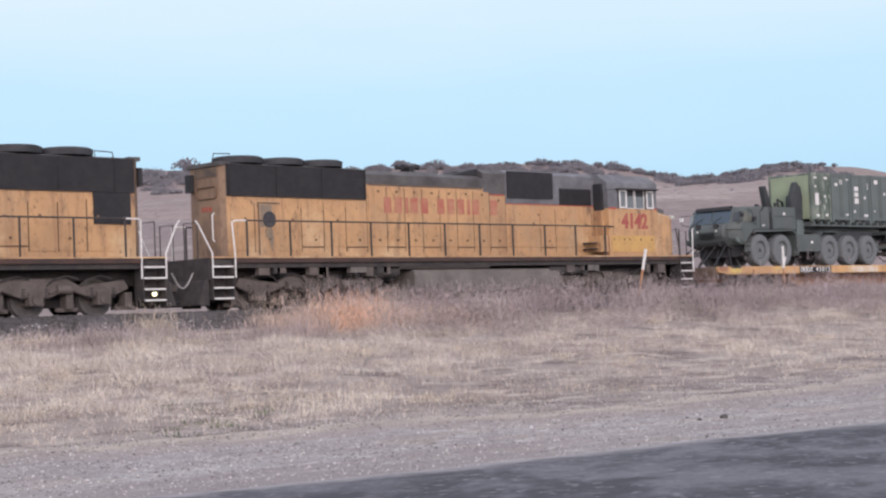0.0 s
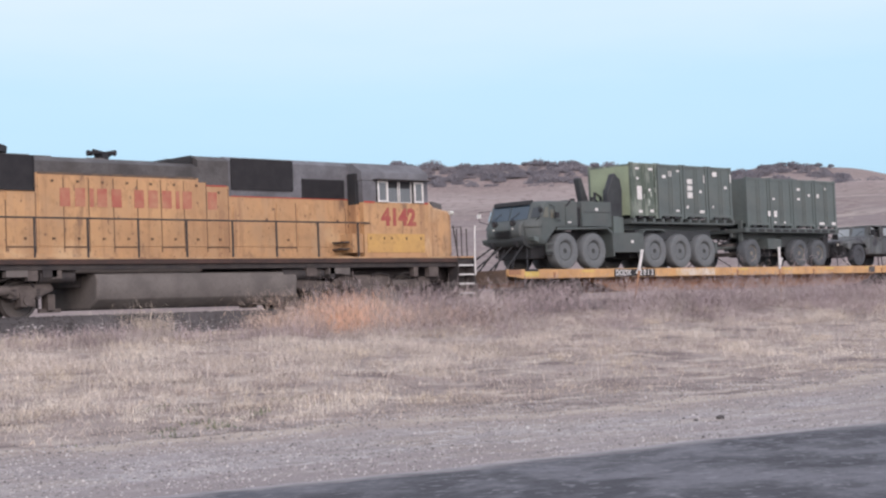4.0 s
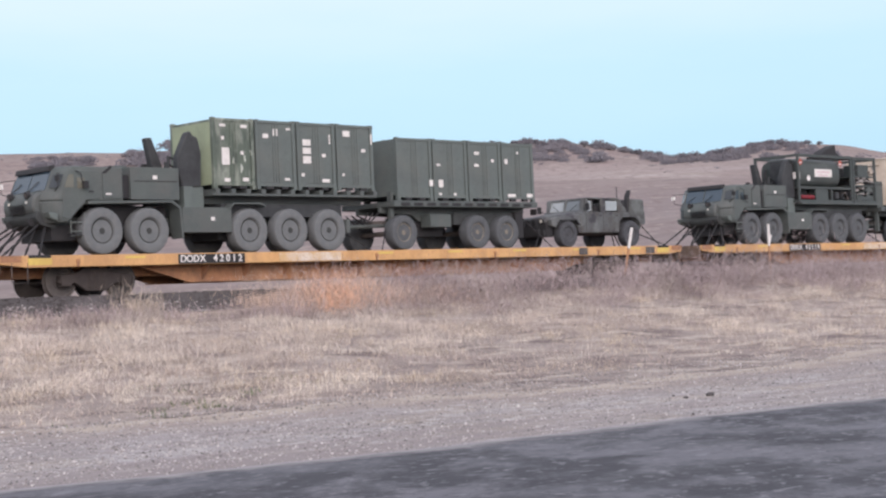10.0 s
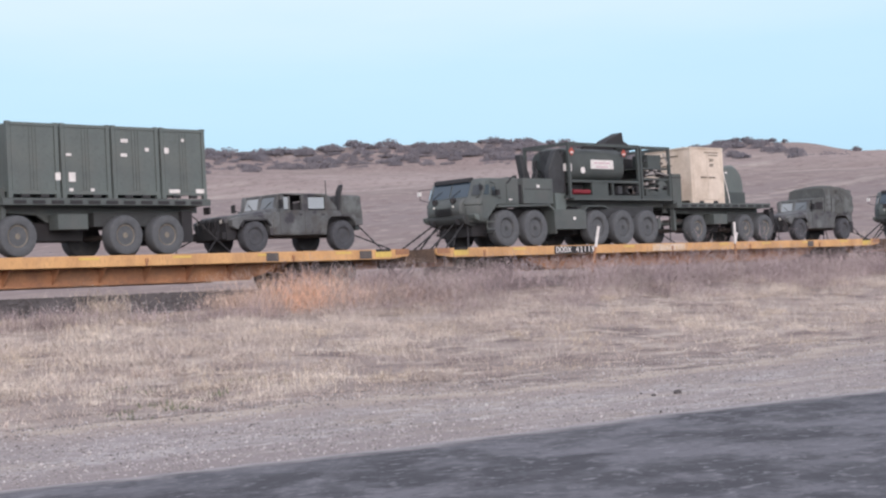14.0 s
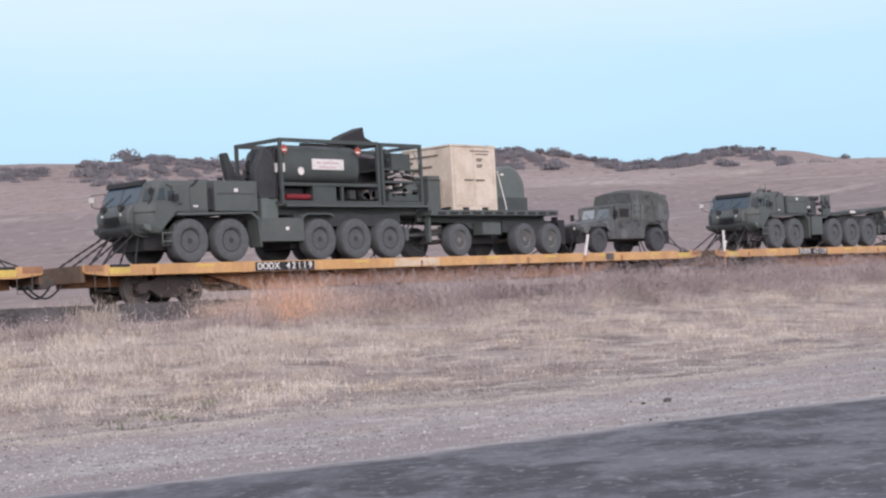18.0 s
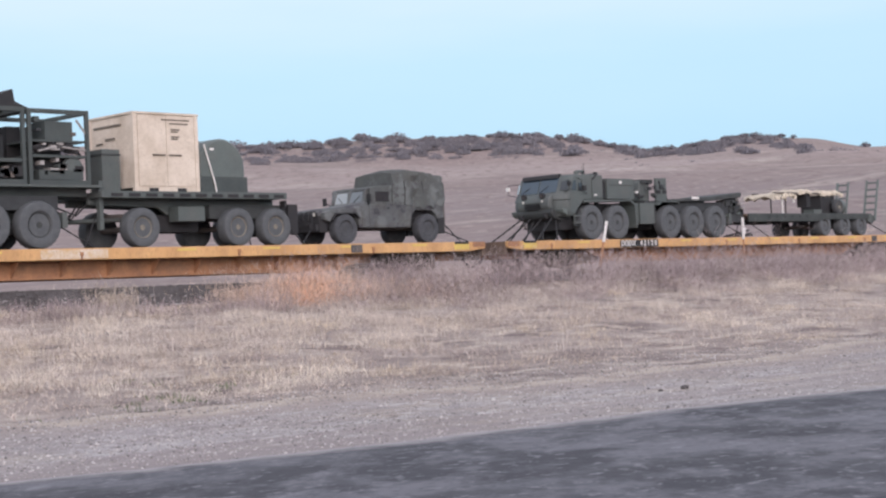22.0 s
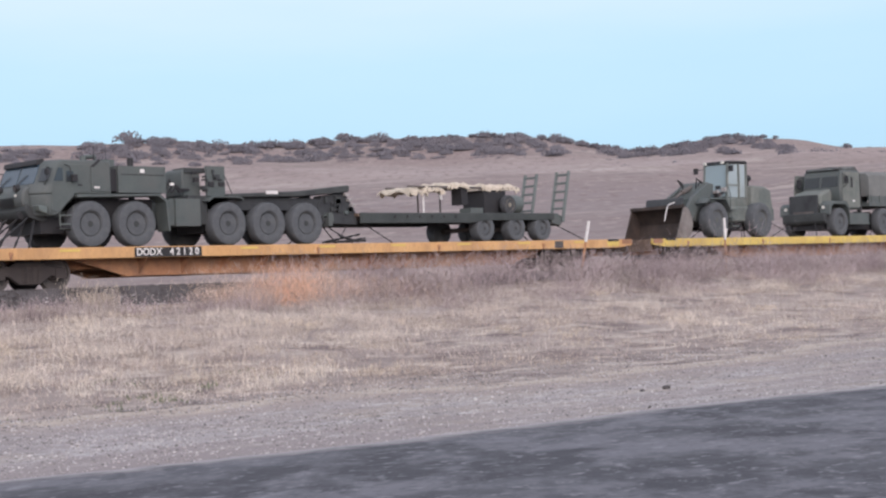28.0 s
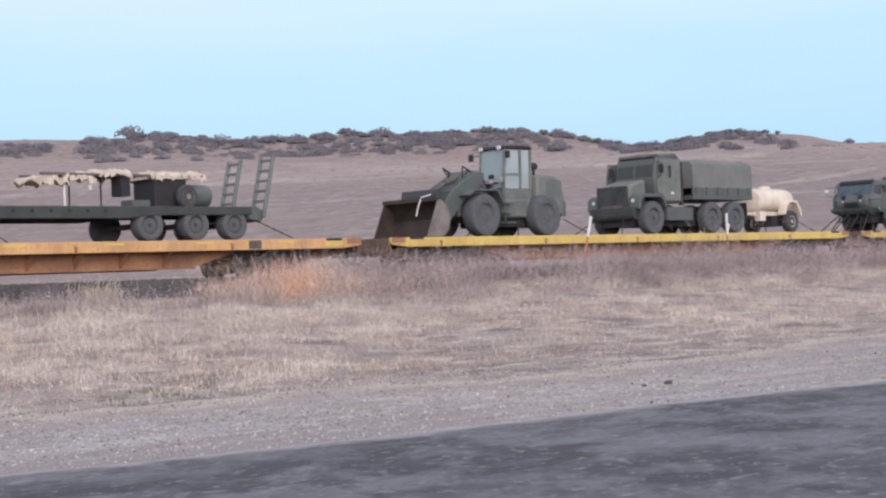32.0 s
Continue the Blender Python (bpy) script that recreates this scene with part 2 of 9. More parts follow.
GRAVEL = material("gravel", (0.414, 0.381, 0.38), (0.31, 0.282, 0.28), 0.95, scale=0.7, grain=30, bump=0.8, dirt=(0.338, 0.282, 0.237), dirt_amount=0.5, spec=0.1)
with_patches(GRAVEL, (0.42, 0.36, 0.31), 0.35, 0.52, 0.68, (0.4, 1, 0))
with_patches(GRAVEL, (0.24, 0.215, 0.21), 3.0, 0.58, 0.75, (0.6, 1, 0))
with_patches(GRAVEL, (0.53, 0.50, 0.49), 2.4, 0.55, 0.66, (0.7, 1, 0))
with_patches(GRAVEL, (0.235, 0.21, 0.205), 6.0, 0.54, 0.64, (0.8, 1, 0))
with_patches(GRAVEL, (0.55, 0.52, 0.51), 9.0, 0.57, 0.66, (0.8, 1, 0))
with_patches(GRAVEL, (0.30, 0.265, 0.255), 1.3, 0.52, 0.66, (0.6, 1, 0))
with_patches(GRAVEL, (0.30, 0.262, 0.258), 0.55, 0.50, 0.60, (0.10, 1, 0), 8)
with_edge(GRAVEL, (0.33, 0.275, 0.25), 0.4, 2.4, 4.0, 0.9, (0.5, 1, 0))
with_edge(GRAVEL, (0.46, 0.395, 0.34), 0.2, 1.2, 4.5, 1.5, (0.5, 1, 0))
STONE = material("stones", (0.43, 0.40, 0.395), (0.29, 0.268, 0.265), 0.9, scale=3, grain=30, island=0.55, bump=0.3)
BALLAST = material("ballast", (0.115, 0.105, 0.105), (0.08, 0.073, 0.073), 0.95, scale=1.2, grain=18, bump=1.0, spec=0.1)
STEEL = material("rail_steel", (0.12, 0.085, 0.07), (0.08, 0.05, 0.04), 0.6, 0.6, scale=4, grain=60)
WOOD = material("tie_wood", (0.07, 0.055, 0.045), None, 0.95, scale=4, grain=30)
YELLOW = material("loco_yellow", (0.530, 0.315, 0.160), (0.450, 0.260, 0.134), 0.6, scale=0.7, grain=5, bump=0.05, dirt=(0.36, 0.225, 0.13), dirt_amount=0.35, stretch=(1, 1, 0.7))
with_patches(YELLOW, (0.43, 0.275, 0.16), 1.6, 0.50, 0.70, (1, 1, 0.4))
with_patches(YELLOW, (0.61, 0.43, 0.26), 0.7, 0.52, 0.68, (0.6, 1, 0.6))
with_patches(YELLOW, (0.30, 0.17, 0.10), 2.4, 0.52, 0.70, (1.6, 1, 0.10))
with_patches(YELLOW, (0.17, 0.105, 0.075), 1.3, 0.58, 0.70, (1, 1, 0.35))
with_patches(YELLOW, (0.20, 0.12, 0.08), 7.0, 0.60, 0.68, (1, 1, 0.7))
GREY_PAINT = material("loco_grey", (0.115, 0.108, 0.108), (0.065, 0.06, 0.06), 0.6, scale=1.5, grain=25, bump=0.05, dirt=(0.07, 0.06, 0.055), dirt_amount=0.4)
CAB_GREY = material("cab_grey", (0.185, 0.185, 0.20), (0.12, 0.118, 0.128), 0.6, scale=1.2, grain=20, bump=0.05, dirt=(0.08, 0.075, 0.078), dirt_amount=0.4)
GRILLE = material("dark_grille", (0.022, 0.021, 0.024), (0.035, 0.033, 0.036), 0.8, scale=4, grain=80)
UNDER = material("underframe_black", (0.090, 0.082, 0.081), (0.135, 0.121, 0.116), 0.85, scale=3, grain=30, dirt=(0.14, 0.11, 0.09), dirt_amount=0.3)
RED = material("faded_red", (0.42, 0.07, 0.055), (0.36, 0.10, 0.07), 0.6, scale=3, grain=20, bump=0.03)
WHITE = material("white_paint", (0.74, 0.72, 0.70), (0.60, 0.58, 0.56), 0.6, scale=6, grain=30, bump=0.05)
WORN_GREEN = material("worn_green", (0.115, 0.142, 0.115), (0.0837, 0.104, 0.0891), 0.6, scale=1.3, grain=12, bump=0.05, dirt=(0.405, 0.432, 0.378), dirt_amount=0.45, stretch=(2, 1, 0.6))
with_patches(WORN_GREEN, (0.46, 0.49, 0.44), 3.2, 0.60, 0.66, (1.6, 1, 0.6))
TAN_PALE = material("pale_tan", (0.72, 0.65, 0.56), (0.62, 0.55, 0.46), 0.75, scale=1.6, grain=25, bump=0.05, dirt=(0.42, 0.35, 0.28), dirt_amount=0.3)
CAR_YELLOW = material("flatcar_yellow", (0.66, 0.395, 0.185), (0.57, 0.325, 0.145), 0.7, scale=1.0, grain=25, bump=0.08, dirt=(0.34, 0.20, 0.11), dirt_amount=0.4, stretch=(1, 1, 0.4))
CAR_LEMON = material("flatcar_lemon", (0.70, 0.53, 0.145), (0.60, 0.44, 0.13), 0.7, scale=1.0, grain=25, bump=0.08, dirt=(0.42, 0.26, 0.11), dirt_amount=0.35, stretch=(1, 1, 0.4))
CAR_RUST = material("girder_rust", (0.45, 0.235, 0.125), (0.33, 0.165, 0.095), 0.85, scale=1.3, grain=20, bump=0.15, dirt=(0.17, 0.11, 0.085), dirt_amount=0.5)
DECK = material("deck_planks", (0.16, 0.115, 0.085), (0.11, 0.08, 0.065), 0.9, scale=2, grain=30, bump=0.3)
GREEN = material("drab_green", (0.101, 0.117, 0.113), (0.084, 0.098, 0.097), 0.6, scale=1.2, grain=25, bump=0.06, dirt=(0.126, 0.122, 0.118), dirt_amount=0.3)
GREEN_PALE = material("pale_green", (0.317, 0.366, 0.246), (0.262, 0.305, 0.212), 0.6, scale=1.2, grain=25, bump=0.06)
GREEN_CON = material("container_green", (0.126, 0.150, 0.143), (0.105, 0.123, 0.120), 0.5, scale=1.0, grain=20, bump=0.05, dirt=(0.145, 0.15, 0.138), dirt_amount=0.3)
CANVAS = material("camouflage_canvas", (0.104, 0.113, 0.110), (0.070, 0.073, 0.076), 0.95, scale=1.3, grain=40, bump=0.25, dirt=(0.078, 0.074, 0.066), dirt_amount=0.3)
CANVAS_GREY = material("grey_canvas", (0.185, 0.192, 0.186), (0.150, 0.156, 0.152), 0.95, scale=1.3, grain=40, bump=0.25)
TYRE = material("dusty_tyre", (0.086, 0.093, 0.101), (0.114, 0.120, 0.127), 0.9, scale=5, grain=40, bump=0.2)
HUB = material("wheel_hub", (0.0425, 0.0463, 0.0473), (0.0567, 0.0596, 0.0586), 0.7, scale=5, grain=40)
BLACK = material("black_parts", (0.028, 0.028, 0.031), (0.036, 0.035, 0.037), 0.7, scale=4, grain=40)
TAN = material("desert_tan", (0.68, 0.595, 0.505), (0.61, 0.525, 0.44), 0.75, scale=1.4, grain=25, bump=0.05, dirt=(0.34, 0.265, 0.19), dirt_amount=0.3)
TAN_CLOTH = material("tan_cloth", (0.62, 0.55, 0.45), (0.47, 0.41, 0.33), 0.95, scale=4, grain=40, bump=0.4)
BUCKET = material("bucket_steel", (0.055, 0.045, 0.042), (0.095, 0.072, 0.062), 0.6, 0.4, scale=2.5, grain=25, bump=0.15)
TEXT_GREY = material("stencil_grey", (0.17, 0.145, 0.12), None, 0.8, scale=6, grain=40)
LENS = material("lamp_lens", (0.7, 0.68, 0.62), None, 0.2, scale=6, grain=40, bump=0)


def glass_material(name, tint, rough=0.05, clear=0.55, ior=1.5):
    m = bpy.data.materials.new(name)
    m.use_nodes = True
    bs = m.node_tree.nodes["Principled BSDF"]
    bs.inputs["Base Color"].default_value = (*tint, 1)
    bs.inputs["Roughness"].default_value = rough
    bs.inputs["Transmission Weight"].default_value = clear
    bs.inputs["IOR"].default_value = ior
    return m


# blue tint puts the sky's reflection into the windscreen colour
GLASS = glass_material("windscreen_glass", (0.06, 0.092, 0.125), 0.08, 0.2, 1.6)
# pale tint holds the bright sky reflection of the car panes
PALE_GLASS = glass_material("bright_side_glass", (0.55, 0.60, 0.62), 0.08, 0.45, 1.5)
# grey tint averages sky seen through the panes with the dark interior
CAB_PANE = glass_material("grey_cab_pane", (0.20, 0.205, 0.21), 0.10, 0.25, 1.5)
LIGHT_GLASS = glass_material("clear_cab_glass", (0.90, 0.95, 0.96), 0.02, 1.0, 1.3)
CAB_GLASS = glass_material("side_glass", (0.06, 0.07, 0.075))
DOOR_GLASS = glass_material("door_glass", (0.05, 0.058, 0.065), 0.06, 0.1, 1.55)


# ---- mesh helpers
def box(bm, x0, x1, y0, y1, z0, z1):
    v = [bm.verts.new((x, y, z)) for x in (x0, x1) for y in (y0, y1) for z in (z0, z1)]
    for f in ((0, 1, 3, 2), (4, 6, 7, 5), (0, 4, 5, 1), (2, 3, 7, 6), (0, 2, 6, 4), (1, 5, 7, 3)):
        bm.faces.new([v[i] for i in f])
    return bm


def prism(bm, pts, y0, y1):
    """A side outline of (x, z) points drawn from y0 to y1."""
    a = [bm.verts.new((x, y0, z)) for x, z in pts]
    b = [bm.verts.new((x, y1, z)) for x, z in pts]
    n_ = len(pts)
    fs = [bm.faces.new(a), bm.faces.new(b[::-1])]
    for i in range(n_):
        fs.append(bm.faces.new((a[(i + 1) % n_], a[i], b[i], b[(i + 1) % n_])))
    bmesh.ops.recalc_face_normals(bm, faces=fs)
    return bm


def rod(bm, p0, p1, r, seg=8, r1=None, caps=True):
    p0, p1 = Vector(p0), Vector(p1)
    d = (p1 - p0)
    q = d.to_track_quat("Z", "Y")
    rings = []
    for p, rr in ((p0, r), (p1, r if r1 is None else r1)):
        rings.append([bm.verts.new(p + q @ Vector((rr * math.cos(2 * math.pi * k / seg), rr * math.sin(2 * math.pi * k / seg), 0))) for k in range(seg)])
    a, b = rings
    for k in range(seg):
        bm.faces.new((a[k], a[(k + 1) % seg], b[(k + 1) % seg], b[k]))
    if caps:
        bm.faces.new(a[::-1])
        bm.faces.new(b)
    return bm


def rods(bm, pts, r, seg=6):
    """A bent bar swept through the points, in one piece."""
    ps = [Vector(p) for p in pts]
    rings = []
    for k, p in enumerate(ps):
        d = (ps[min(k + 1, len(ps) - 1)] - ps[max(k - 1, 0)])
        if d.length < 1e-6:
            d = ps[k] - ps[k - 1]
        q = d.to_track_quat("Z", "Y")
        rings.append([bm.verts.new(p + q @ Vector((r * math.cos(2 * math.pi * i / seg), r * math.sin(2 * math.pi * i / seg), 0))) for i in range(seg)])
    for a, b in zip(rings, rings[1:]):
        o = min(range(seg), key=lambda m: sum((a[i].co - b[(i + m) % seg].co).length for i in range(seg)))
        b[:] = b[o:] + b[:o]
        for i in range(seg):
            bm.faces.new((a[i], a[(i + 1) % seg], b[(i + 1) % seg], b[i]))
    bm.faces.new(rings[0][::-1])
    bm.faces.new(rings[-1])
    return bm


def lathe(bm, profile, centre, seg=24, axis="y"):
    """Turn (distance from axis, along) points round an axis through centre."""
    rings = []
    for r, h_ in profile:
        ring = []
        for k in range(seg):
            a = 2 * math.pi * k / seg
            c, s_ = r * math.cos(a), r * math.sin(a)
            o = {"y": (c, h_, s_), "z": (c, s_, h_), "x": (h_, c, s_)}[axis]
            ring.append(bm.verts.new(Vector(centre) + Vector(o)))
        rings.append(ring)
    fs = []
    for a, b in zip(rings, rings[1:]):
        for k in range(seg):
            fs.append(bm.faces.new((a[k], a[(k + 1) % seg], b[(k + 1) % seg], b[k])))
    fs.append(bm.faces.new(rings[0][::-1]))
    fs.append(bm.faces.new(rings[-1]))
    bmesh.ops.recalc_face_normals(bm, faces=fs)
    return bm


def loft(bm, sections):
    """Join closed cross-sections (lists of points, all alike in number) with skins and two end faces."""
    rings = [[bm.verts.new(q) for q in sec] for sec in sections]
    n_ = len(rings[0])
    fs = [bm.faces.new(rings[0]), bm.faces.new(rings[-1][::-1])]
    for a, b in zip(rings, rings[1:]):
        fs += [bm.faces.new((a[i], a[(i + 1) % n_], b[(i + 1) % n_], b[i])) for i in range(n_)]
    bmesh.ops.recalc_face_normals(bm, faces=fs)
    return bm


def finish(name, bm, mat, bevel=0.0, smooth=True):
    if bevel:
        edges = [e for e in bm.edges if len(e.link_faces) == 2 and e.calc_face_angle(0) > 0.6]
        bmesh.ops.bevel(bm, geom=edges, offset=bevel, segments=1, affect="EDGES", clamp_overlap=True)
    me = bpy.data.meshes.new(name)
    bm.to_mesh(me)
    bm.free()
    if smooth:
        me.shade_smooth()
        me.set_sharp_from_angle(angle=radians(32))
    me.materials.append(mat)
    return me


def part(name, bm, mat, parent, label="", bevel=0.0):
    ob = new(name, finish(name, bm, mat, bevel))
    ob.parent = parent
    if label:
        ob["label"] = label
    return ob


def share(name, mesh, parent, m):
    ob = new(name, mesh)
    ob.parent = parent
    ob.matrix_basis = m
    return ob


def nb():
    return bmesh.new()


MOVING = []            # every thing that rides on the train, with its place along it
WHEELS = []            # wheelsets that roll, with their radius


def rider(name, u, label, category, group=""):
    """An Empty at the thing's base: x = 0 at u metres along the train, y = 0 on the track's centre, z = 0 on the rail."""
    ob = new(name)
    ob.empty_display_size = 0.3
    ob.matrix_basis = pose(u + TRAIN[0][1], TRACK_Y, 0)
    tagged(ob, label, category, group)
    MOVING.append((ob, u, 0))
    return ob


def lettering(name, body, size, mat, parent, m, depth=0.004, label="", bold=0.022):
    cu = bpy.data.curves.new(name, "FONT")
    cu.body, cu.size, cu.extrude, cu.align_x, cu.align_y = body, size, depth, "CENTER", "CENTER"
    cu.offset = size * bold
    tmp = bpy.data.objects.new(name, cu)
    scene.collection.objects.link(tmp)
    me = bpy.data.meshes.new_from_object(tmp.evaluated_get(bpy.context.evaluated_depsgraph_get()))
    bpy.data.objects.remove(tmp)
    bpy.data.curves.remove(cu)
    me.materials.clear()
    me.materials.append(mat)
    ob = new(name, me)
    ob.parent = parent
    ob.matrix_basis = m
    if label:
        ob["label"] = label
    return ob


# ---- ground, road, track
def steps(x, xs, ys):
    return float(np.interp(x, xs, ys))


NEAR_Y = (-60, 0, 13, 17, 20, 23, 27, 31, 33.4, 41, 60)
NEAR_Z = (-2.2, -1.98, -1.98, -1.93, -1.82, -1.58, -1.16, -0.76, -0.50, -0.50, -0.45)
FAR_R = (30, 60, 100, 160, 260, 400, 600, 780)
FAR_E = (-0.9, -0.3, 0.45, 1.35, 2.5, 3.5, 4.05, 4.25)
SKY_A = (-180, -60, 0, 20, 30.6, 33.5, 35.4, 36.5, 38.3, 40.5, 43, 45.3, 48.3, 50, 51.5, 52.6, 54, 55.5, 57, 58.2, 59.5, 61.5, 68, 90, 180)
SKY_E = (2.0, 2.5, 5.0, 5.60, 5.56, 5.54, 5.66, 5.66, 5.45, 5.36, 5.36, 5.2, 5.18, 5.10, 4.86, 4.66, 4.66, 4.80, 4.66, 4.48, 4.28, 4.13, 4.0, 3.0, 2.0)


def ground_z(x, y):
    near = steps(y, NEAR_Y, NEAR_Z)
    rough = 0.2 + 0.8 * max(0.0, min(1.0, (y - 14) / 6))
    near += rough * (0.06 * noise.noise((x * 0.35, y * 0.35, 0)) + 0.025 * noise.noise((x * 1.3, y * 1.3, 3)))
    rise = max(0.0, min(1.0, (x - 24) / 22)) * max(0.0, min(1.0, (y - 26) / 7)) * 0.25
    near += rise
    if y > 33.0 and y < 41.5:
        near = min(near, -0.36)
    r = math.hypot(x, y)
    az = math.degrees(math.atan2(x, y))
    e_top = steps(az, SKY_A, SKY_E)
    e_far = min(steps(r, FAR_R, FAR_E), e_top - 0.25)
    if r > 780:
        e_far = steps(r, (780, 980, 1100, 1600, 4800), (min(4.25, e_top - 0.25), e_top, e_top - 0.1, e_top - 1.2, 0.6))
    far = EYE_Z + r * math.tan(radians(e_far))
    if r > 90:
        amp = min(1.0, (r - 90) / 500)
        far += amp * (5.5 * noise.noise((x / 130, y / 130, 7)) + 1.8 * noise.noise((x / 38, y / 38, 2)))
    else:
        far += 0.15 * noise.noise((x / 6, y / 6, 5))
    k = max(0.0, min(1.0, (y - 41.5) / 34)) if y > 0 else max(0.0, min(1.0, (r - 120) / 200))
    k = k * k * (3 - 2 * k)
    return near * (1 - k) + far * k


def ground_sheet():
    az = list(np.arange(-176, 16, 8.0)) + list(np.arange(18, 72, 0.3)) + list(np.arange(74, 184, 8.0))
    rs = [0.0] + list(np.arange(2, 10, 1.0)) + list(np.arange(10, 60, 0.4)) + list(60 * (4800 / 60) ** np.linspace(0.0, 1, 90))
    vs, fs = [], []
    for r in rs:
        for a in az:
            x, y = r * math.sin(radians(a)), r * math.cos(radians(a))
            vs.append((x, y, ground_z(x, y)))
    n_ = len(az)
    for i in range(len(rs) - 1):
        for j in range(n_):
            k = (j + 1) % n_
            fs.append((i * n_ + j, i * n_ + k, (i + 1) * n_ + k, (i + 1) * n_ + j))
    me = bpy.data.meshes.new("ground")
    me.from_pydata(vs, [], fs)
    me.validate()
    me.shade_smooth()
    me.materials.append(GRASS_GROUND)
    ob = new("ground", me)
    if me.polygons[len(me.polygons) // 2].normal.z < 0:
        me.flip_normals()
    return tagged(ob, "dry pale brown grassland rising to low hills", "ground", kind="structure")


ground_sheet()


def skew(x, k):
    """How far an edge that crosses the track's direction at a slant has come nearer at x."""
    return -k * (max(-45.0, min(70.0, x)) - 9)


VERGE_X = (-60, 0, 11, 13.7, 17.3, 20, 26, 32, 70)
VERGE_Y = (24, 21, 19.1, 18.3, 17.2, 17.0, 17.4, 17.4, 17.0)


def verge_edge(x):
    """Where the gravel verge gives way to grass."""
    return steps(x, VERGE_X, VERGE_Y)


def strip(name, y_near, y_far, lift, mat, label, x0=-120, x1=160, wob=0.35, crown=0.0, step=0.8, slant=(0.0, 0.0)):
    """A sheet along the track's direction that follows the ground, with uneven edges."""
    xs = np.arange(x0, x1 + step, step)
    across = (0.0, 0.006, 0.1, 0.2, 0.3, 0.4, 0.5, 0.6, 0.7, 0.78, 0.85, 0.91, 0.955, 0.985, 0.993, 1.0)
    vs, fs, edges, m_ = [], [], [], len(across)
    for x in xs:
        a = y_near + skew(x, slant[0]) + wob * noise.noise((x * 0.22, y_near, 1)) + 0.3 * wob * noise.noise((x * 1.4, y_near, 9))
        b = (verge_edge(x) if y_far is None else y_far + skew(x, slant[1])) + wob * noise.noise((x * 0.22, 4, 1)) + 0.35 * wob * noise.noise((x * 1.1, 4, 9)) + 0.22 * wob * noise.noise((x * 3.3, 4, 2))
        for k in range(m_):
            y = a + (b - a) * across[k]
            edges.append(b - y)
            edge = min(k, m_ - 1 - k)
            vs.append((x, y, ground_z(x, y) + (lift if edge else -0.03) + crown * (1 - (2 * across[k] - 1) ** 2)))
    for i in range(len(xs) - 1):
        for k in range(m_ - 1):
            fs.append((i * m_ + k, (i + 1) * m_ + k, (i + 1) * m_ + k + 1, i * m_ + k + 1))
    me = bpy.data.meshes.new(name)
    me.from_pydata(vs, [], fs)
    me.shade_smooth()
    me.materials.append(mat)
    me.attributes.new("edge", "FLOAT", "POINT").data.foreach_set("value", edges)
    return tagged(new(name, me), label, name, kind="structure")


strip("gravel_verge", 9.6, None, 0.03, GRAVEL, "pale grey gravel verge along the road", wob=1.0, slant=(0.178, 0.0), step=0.4)
strip("road", 2.2, 12.62, 0.065, ASPHALT, "dark worn asphalt road with uneven edge", wob=0.34, crown=0.05, step=0.2, slant=(0.178, 0.178))


BED_Y = (34.0, 34.85, 35.45, 35.9, 39.15, 40.0)
BED_Z = (-0.56, 0.02, 0.03, -0.2, -0.24, -0.56)


def track():
    x0, x1 = -130, 190
    bm = nb()
    ys = tuple(zip(BED_Y, BED_Z))
    xs = np.arange(x0, x1, 0.5)
    rows_ = []
    for x in xs:
        rows_.append([bm.verts.new((x, y + 0.10 * noise.noise((x * 0.9, y, 1)), z + 0.03 * noise.noise((x * 2.1, y, 4)))) for y, z in ys])
    for a, b in zip(rows_, rows_[1:]):
        for k in range(len(ys) - 1):
            bm.faces.new((a[k], b[k], b[k + 1], a[k + 1]))
    bed = tagged(new("track_bed", finish("track_bed", bm, BALLAST)), "dark grey ballast bed of the railway", "track bed", kind="structure")
    rail = ((-0.07, -0.17), (0.07, -0.17), (0.07, -0.155), (0.012, -0.13), (0.012, -0.045), (0.036, -0.035), (0.036, 0.0), (-0.036, 0.0), (-0.036, -0.035), (-0.012, -0.045), (-0.012, -0.13), (-0.07, -0.155))
    for side in (-0.7525, 0.7525):
        bm = nb()
        a = [bm.verts.new((x0, TRACK_Y + side + dy, z)) for dy, z in rail]
        b = [bm.verts.new((x1, TRACK_Y + side + dy, z)) for dy, z in rail]
        fs = [bm.faces.new((a[i], a[(i + 1) % 12], b[(i + 1) % 12], b[i])) for i in range(12)]
        bmesh.ops.recalc_face_normals(bm, faces=fs)
        tagged(new("rail", finish("rail", bm, STEEL)), "brown rusty steel rail on wooden ties", "rail", "rails of the track", "structure")
    ties = tagged(new("ties"), "dark weathered wooden ties in ballast", "ties", kind="structure")
    bm = nb()
    box(bm, -0.12, 0.12, -1.3, 1.3, -0.09, 0.09)
    me = finish("tie", bm, WOOD, 0.01)
    for k in range(300):
        share("tie", me, ties, pose(-20 + k * 0.53, TRACK_Y, -0.265))


track()


# ---- railway vehicles
def wheelset_mesh(r=0.46):
    bm = nb()
    for s_ in (-1, 1):
        prof = [(0.10, 0.80), (r * 0.45, 0.80), (r * 0.5, 0.765), (r * 0.82, 0.765), (r * 0.86, 0.815), (r * 0.985, 0.815), (r, 0.80), (r, 0.72), (r + 0.025, 0.70), (r + 0.025, 0.68), (r * 0.8, 0.68), (0.10, 0.68)]
        lathe(bm, [(a, s_ * b) for a, b in prof], (0, 0, 0), 28)
    rod(bm, (0, -1.02, 0), (0, 1.02, 0), 0.085, 12)
    return finish("wheelset", bm, UNDER)


